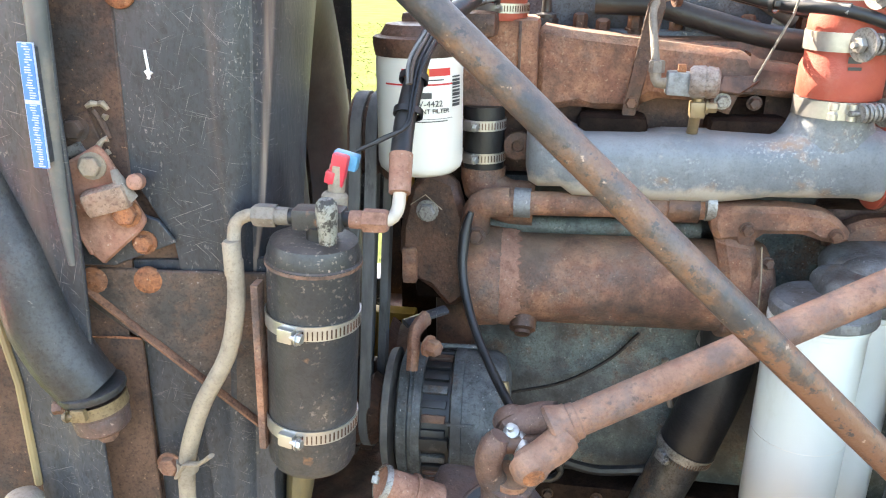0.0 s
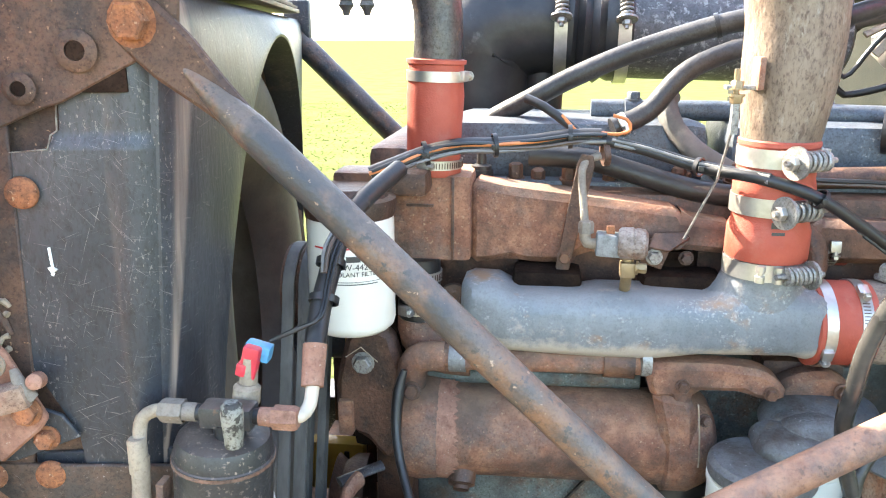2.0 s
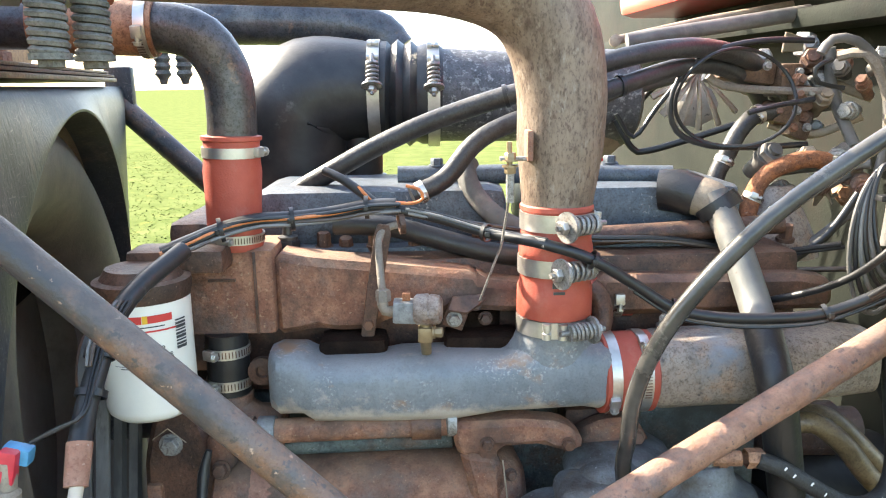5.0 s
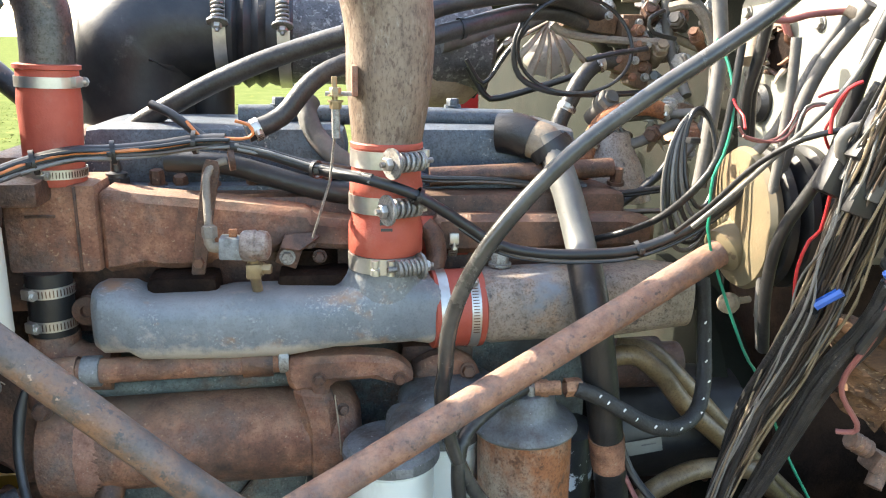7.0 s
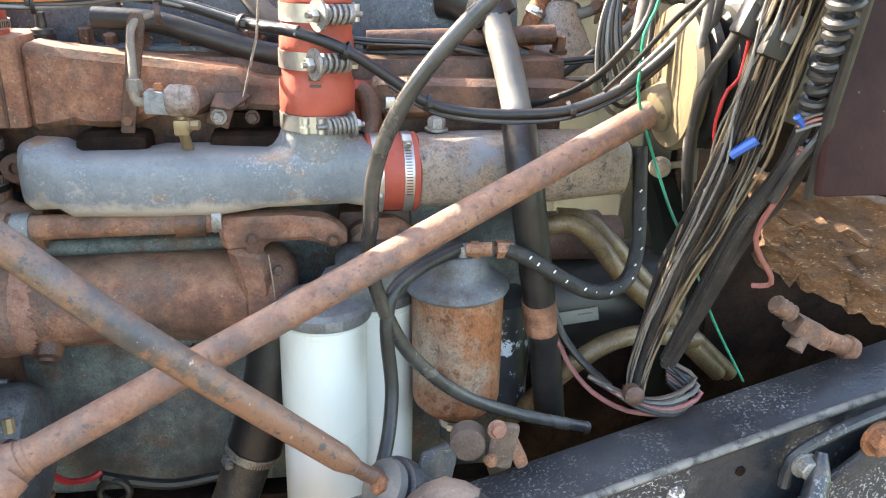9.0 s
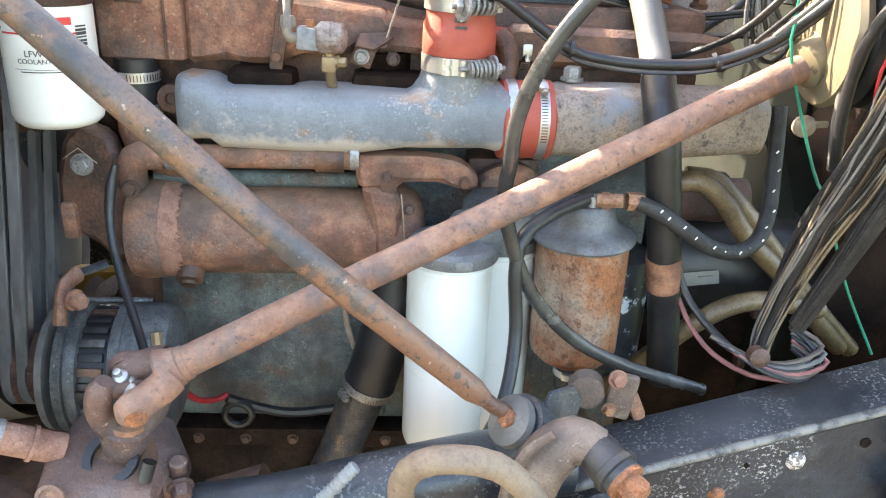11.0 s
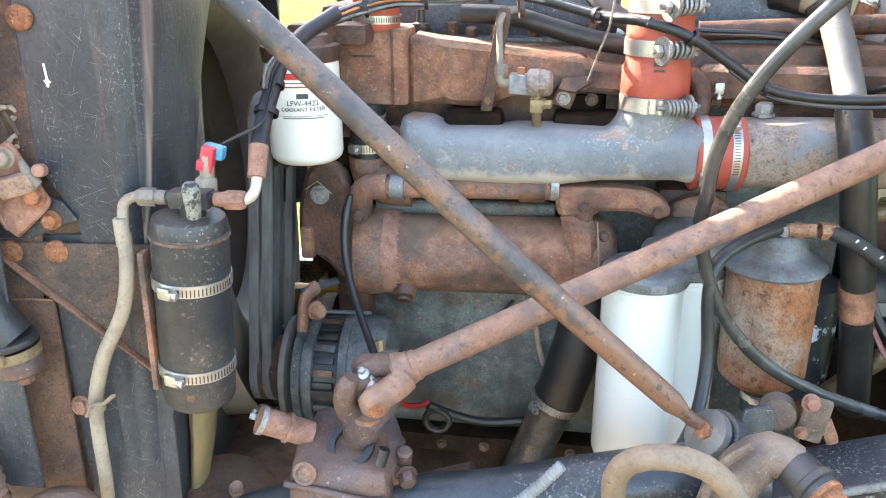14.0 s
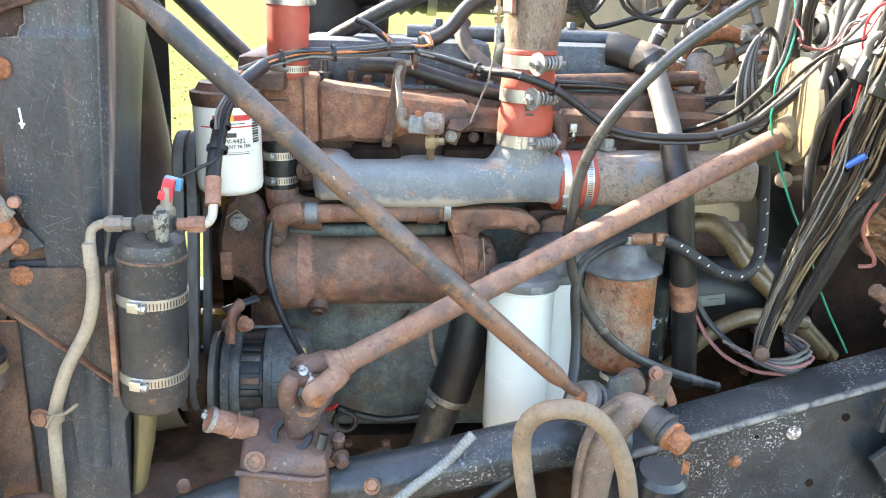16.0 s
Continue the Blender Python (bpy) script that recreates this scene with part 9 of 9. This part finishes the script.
for a, b, c_ in (((0.607, 1.180, 1.709), (0.665, 1.150, 1.721), (0.749, 1.100, 1.687)), ((0.579, 1.050, 1.591), (0.639, 1.040, 1.600), (0.697, 1.000, 1.608)), ((0.616, 1.120, 1.653), (0.669, 1.100, 1.639), (0.725, 1.080, 1.664)), ((0.558, 1.020, 1.568), (0.618, 1.020, 1.564), (0.680, 1.020, 1.594)), ((0.683, 1.100, 1.755), (0.693, 1.100, 1.694), (0.702, 1.050, 1.626))):
    part("small_pipe", tube([a, b, c_], rng.uniform(0.004, 0.009), 10), rng.choice((HOSETAN, RUST_OR, RUBDUST, RUBBER)), hv)

# thick cab hoses crossing before the box
ch_ = holder("cab_hoses", (0.66, 0.66, 1.5), "thick grey-black cab hoses and a braided sleeve on the firewall", "hose")
for pts, r, mm in (([(0.698, 0.690, 1.733), (0.693, 0.700, 1.715), (0.674, 0.710, 1.680), (0.660, 0.715, 1.638), (0.650, 0.715, 1.590), (0.644, 0.720, 1.539), (0.661, 0.745, 1.484), (0.677, 0.765, 1.407)], 0.0066, RUBDUST),
                   ([(0.688, 0.705, 1.721), (0.674, 0.715, 1.690), (0.656, 0.722, 1.645), (0.645, 0.728, 1.614), (0.632, 0.735, 1.593)], 0.0050, RUBDUST),
                   ([(0.617, 0.715, 1.718), (0.634, 0.712, 1.717), (0.651, 0.710, 1.722), (0.674, 0.707, 1.725), (0.687, 0.705, 1.726)], 0.0032, W_PINK),
                   ([(0.685, 0.705, 1.727), (0.691, 0.700, 1.723), (0.699, 0.695, 1.714)], 0.0055, HOSETAN),
                   ([(0.627, 0.735, 1.716), (0.627, 0.745, 1.679), (0.626, 0.755, 1.648), (0.634, 0.765, 1.605)], 0.0058, RUBBER),
                   ([(0.633, 0.750, 1.676), (0.631, 0.755, 1.651), (0.635, 0.760, 1.628), (0.640, 0.765, 1.602)], 0.0052, RUBBER),
                   ([(0.698, 0.660, 1.725), (0.691, 0.668, 1.691), (0.689, 0.680, 1.646), (0.689, 0.695, 1.597), (0.687, 0.705, 1.552), (0.693, 0.715, 1.491)], 0.0066, RUBBER)):
    part("hose", tube(pts, r, 14), mm, ch_)
for pts, mm in (([(0.585, 0.690, 1.622), (0.593, 0.690, 1.612), (0.608, 0.690, 1.608), (0.624, 0.690, 1.611), (0.635, 0.690, 1.623), (0.641, 0.690, 1.637)], W_PINK),
                ([(0.589, 0.688, 1.614), (0.603, 0.688, 1.610), (0.622, 0.688, 1.608), (0.634, 0.688, 1.615), (0.645, 0.688, 1.632), (0.655, 0.688, 1.641), (0.669, 0.680, 1.643)], W_PINK),
                ([(0.601, 0.735, 1.644), (0.603, 0.730, 1.636), (0.605, 0.720, 1.629), (0.597, 0.700, 1.619)], W_RED),
                ([(0.660, 0.690, 1.649), (0.665, 0.685, 1.653), (0.673, 0.680, 1.656)], W_RED),
                ([(0.671, 0.665, 1.657), (0.662, 0.665, 1.637), (0.657, 0.668, 1.624), (0.659, 0.670, 1.614), (0.666, 0.672, 1.604)], W_RED),
                ([(0.636, 0.680, 1.604), (0.637, 0.680, 1.623), (0.643, 0.680, 1.641), (0.654, 0.675, 1.645), (0.667, 0.670, 1.641)], W_GREY)):
    part("thin_wire", tube(pts, 0.0014, 8), mm, ch_)
part("loop_cable", tube([Vector((0.536, 1.040, 1.691)) + Vector((0.078 * math.cos(a), 0.012 * math.sin(2 * a), 0.062 * math.sin(a))) for a in [2 * math.pi * k / 20 for k in range(21)]], 0.0026, 8), W_BLACK, fcb, "thin cable in a wide loop")
bw = holder("white_bellows", (0.55, 1.2, 1.68), "folded white rubber gaiter behind the cables", "gaiter")
for k in range(7):
    a = radians(200 + 24 * k)
    c0 = Vector((0.547, 1.220, 1.726))
    tip = c0 + Vector((0.075 * math.cos(a), -0.01, 0.075 * math.sin(a) - 0.01))
    part("fold", tube([c0, c0.lerp(tip, 0.5) + Vector((0, -0.008, 0)), tip], [0.003, 0.006, 0.009], 8, True, 0.012, 0.5), HOSETAN, bw)
fcab = (((0.654, 1.020, 1.741), (0.677, 1.000, 1.744), (0.699, 1.000, 1.716), (0.715, 1.000, 1.674), (0.729, 1.000, 1.637)), ((0.520, 1.100, 1.720), (0.540, 1.100, 1.707), (0.598, 1.100, 1.700), (0.679, 1.080, 1.697)), ((0.545, 1.020, 1.673), (0.582, 1.020, 1.682), (0.628, 1.020, 1.689)), ((0.409, 1.150, 1.669), (0.435, 1.150, 1.636), (0.467, 1.150, 1.677), (0.499, 1.150, 1.717)), ((0.651, 1.030, 1.738), (0.631, 1.030, 1.727), (0.638, 1.030, 1.709), (0.670, 1.030, 1.702)))
for k, pts in enumerate(fcab):
    part("cable", tube(list(pts), (0.0065, 0.0055, 0.0035, 0.0035, 0.003)[k], 8), (HOSEGREY, HOSEGREY, W_BLACK, W_BLACK, W_BLACK)[k], fcb)
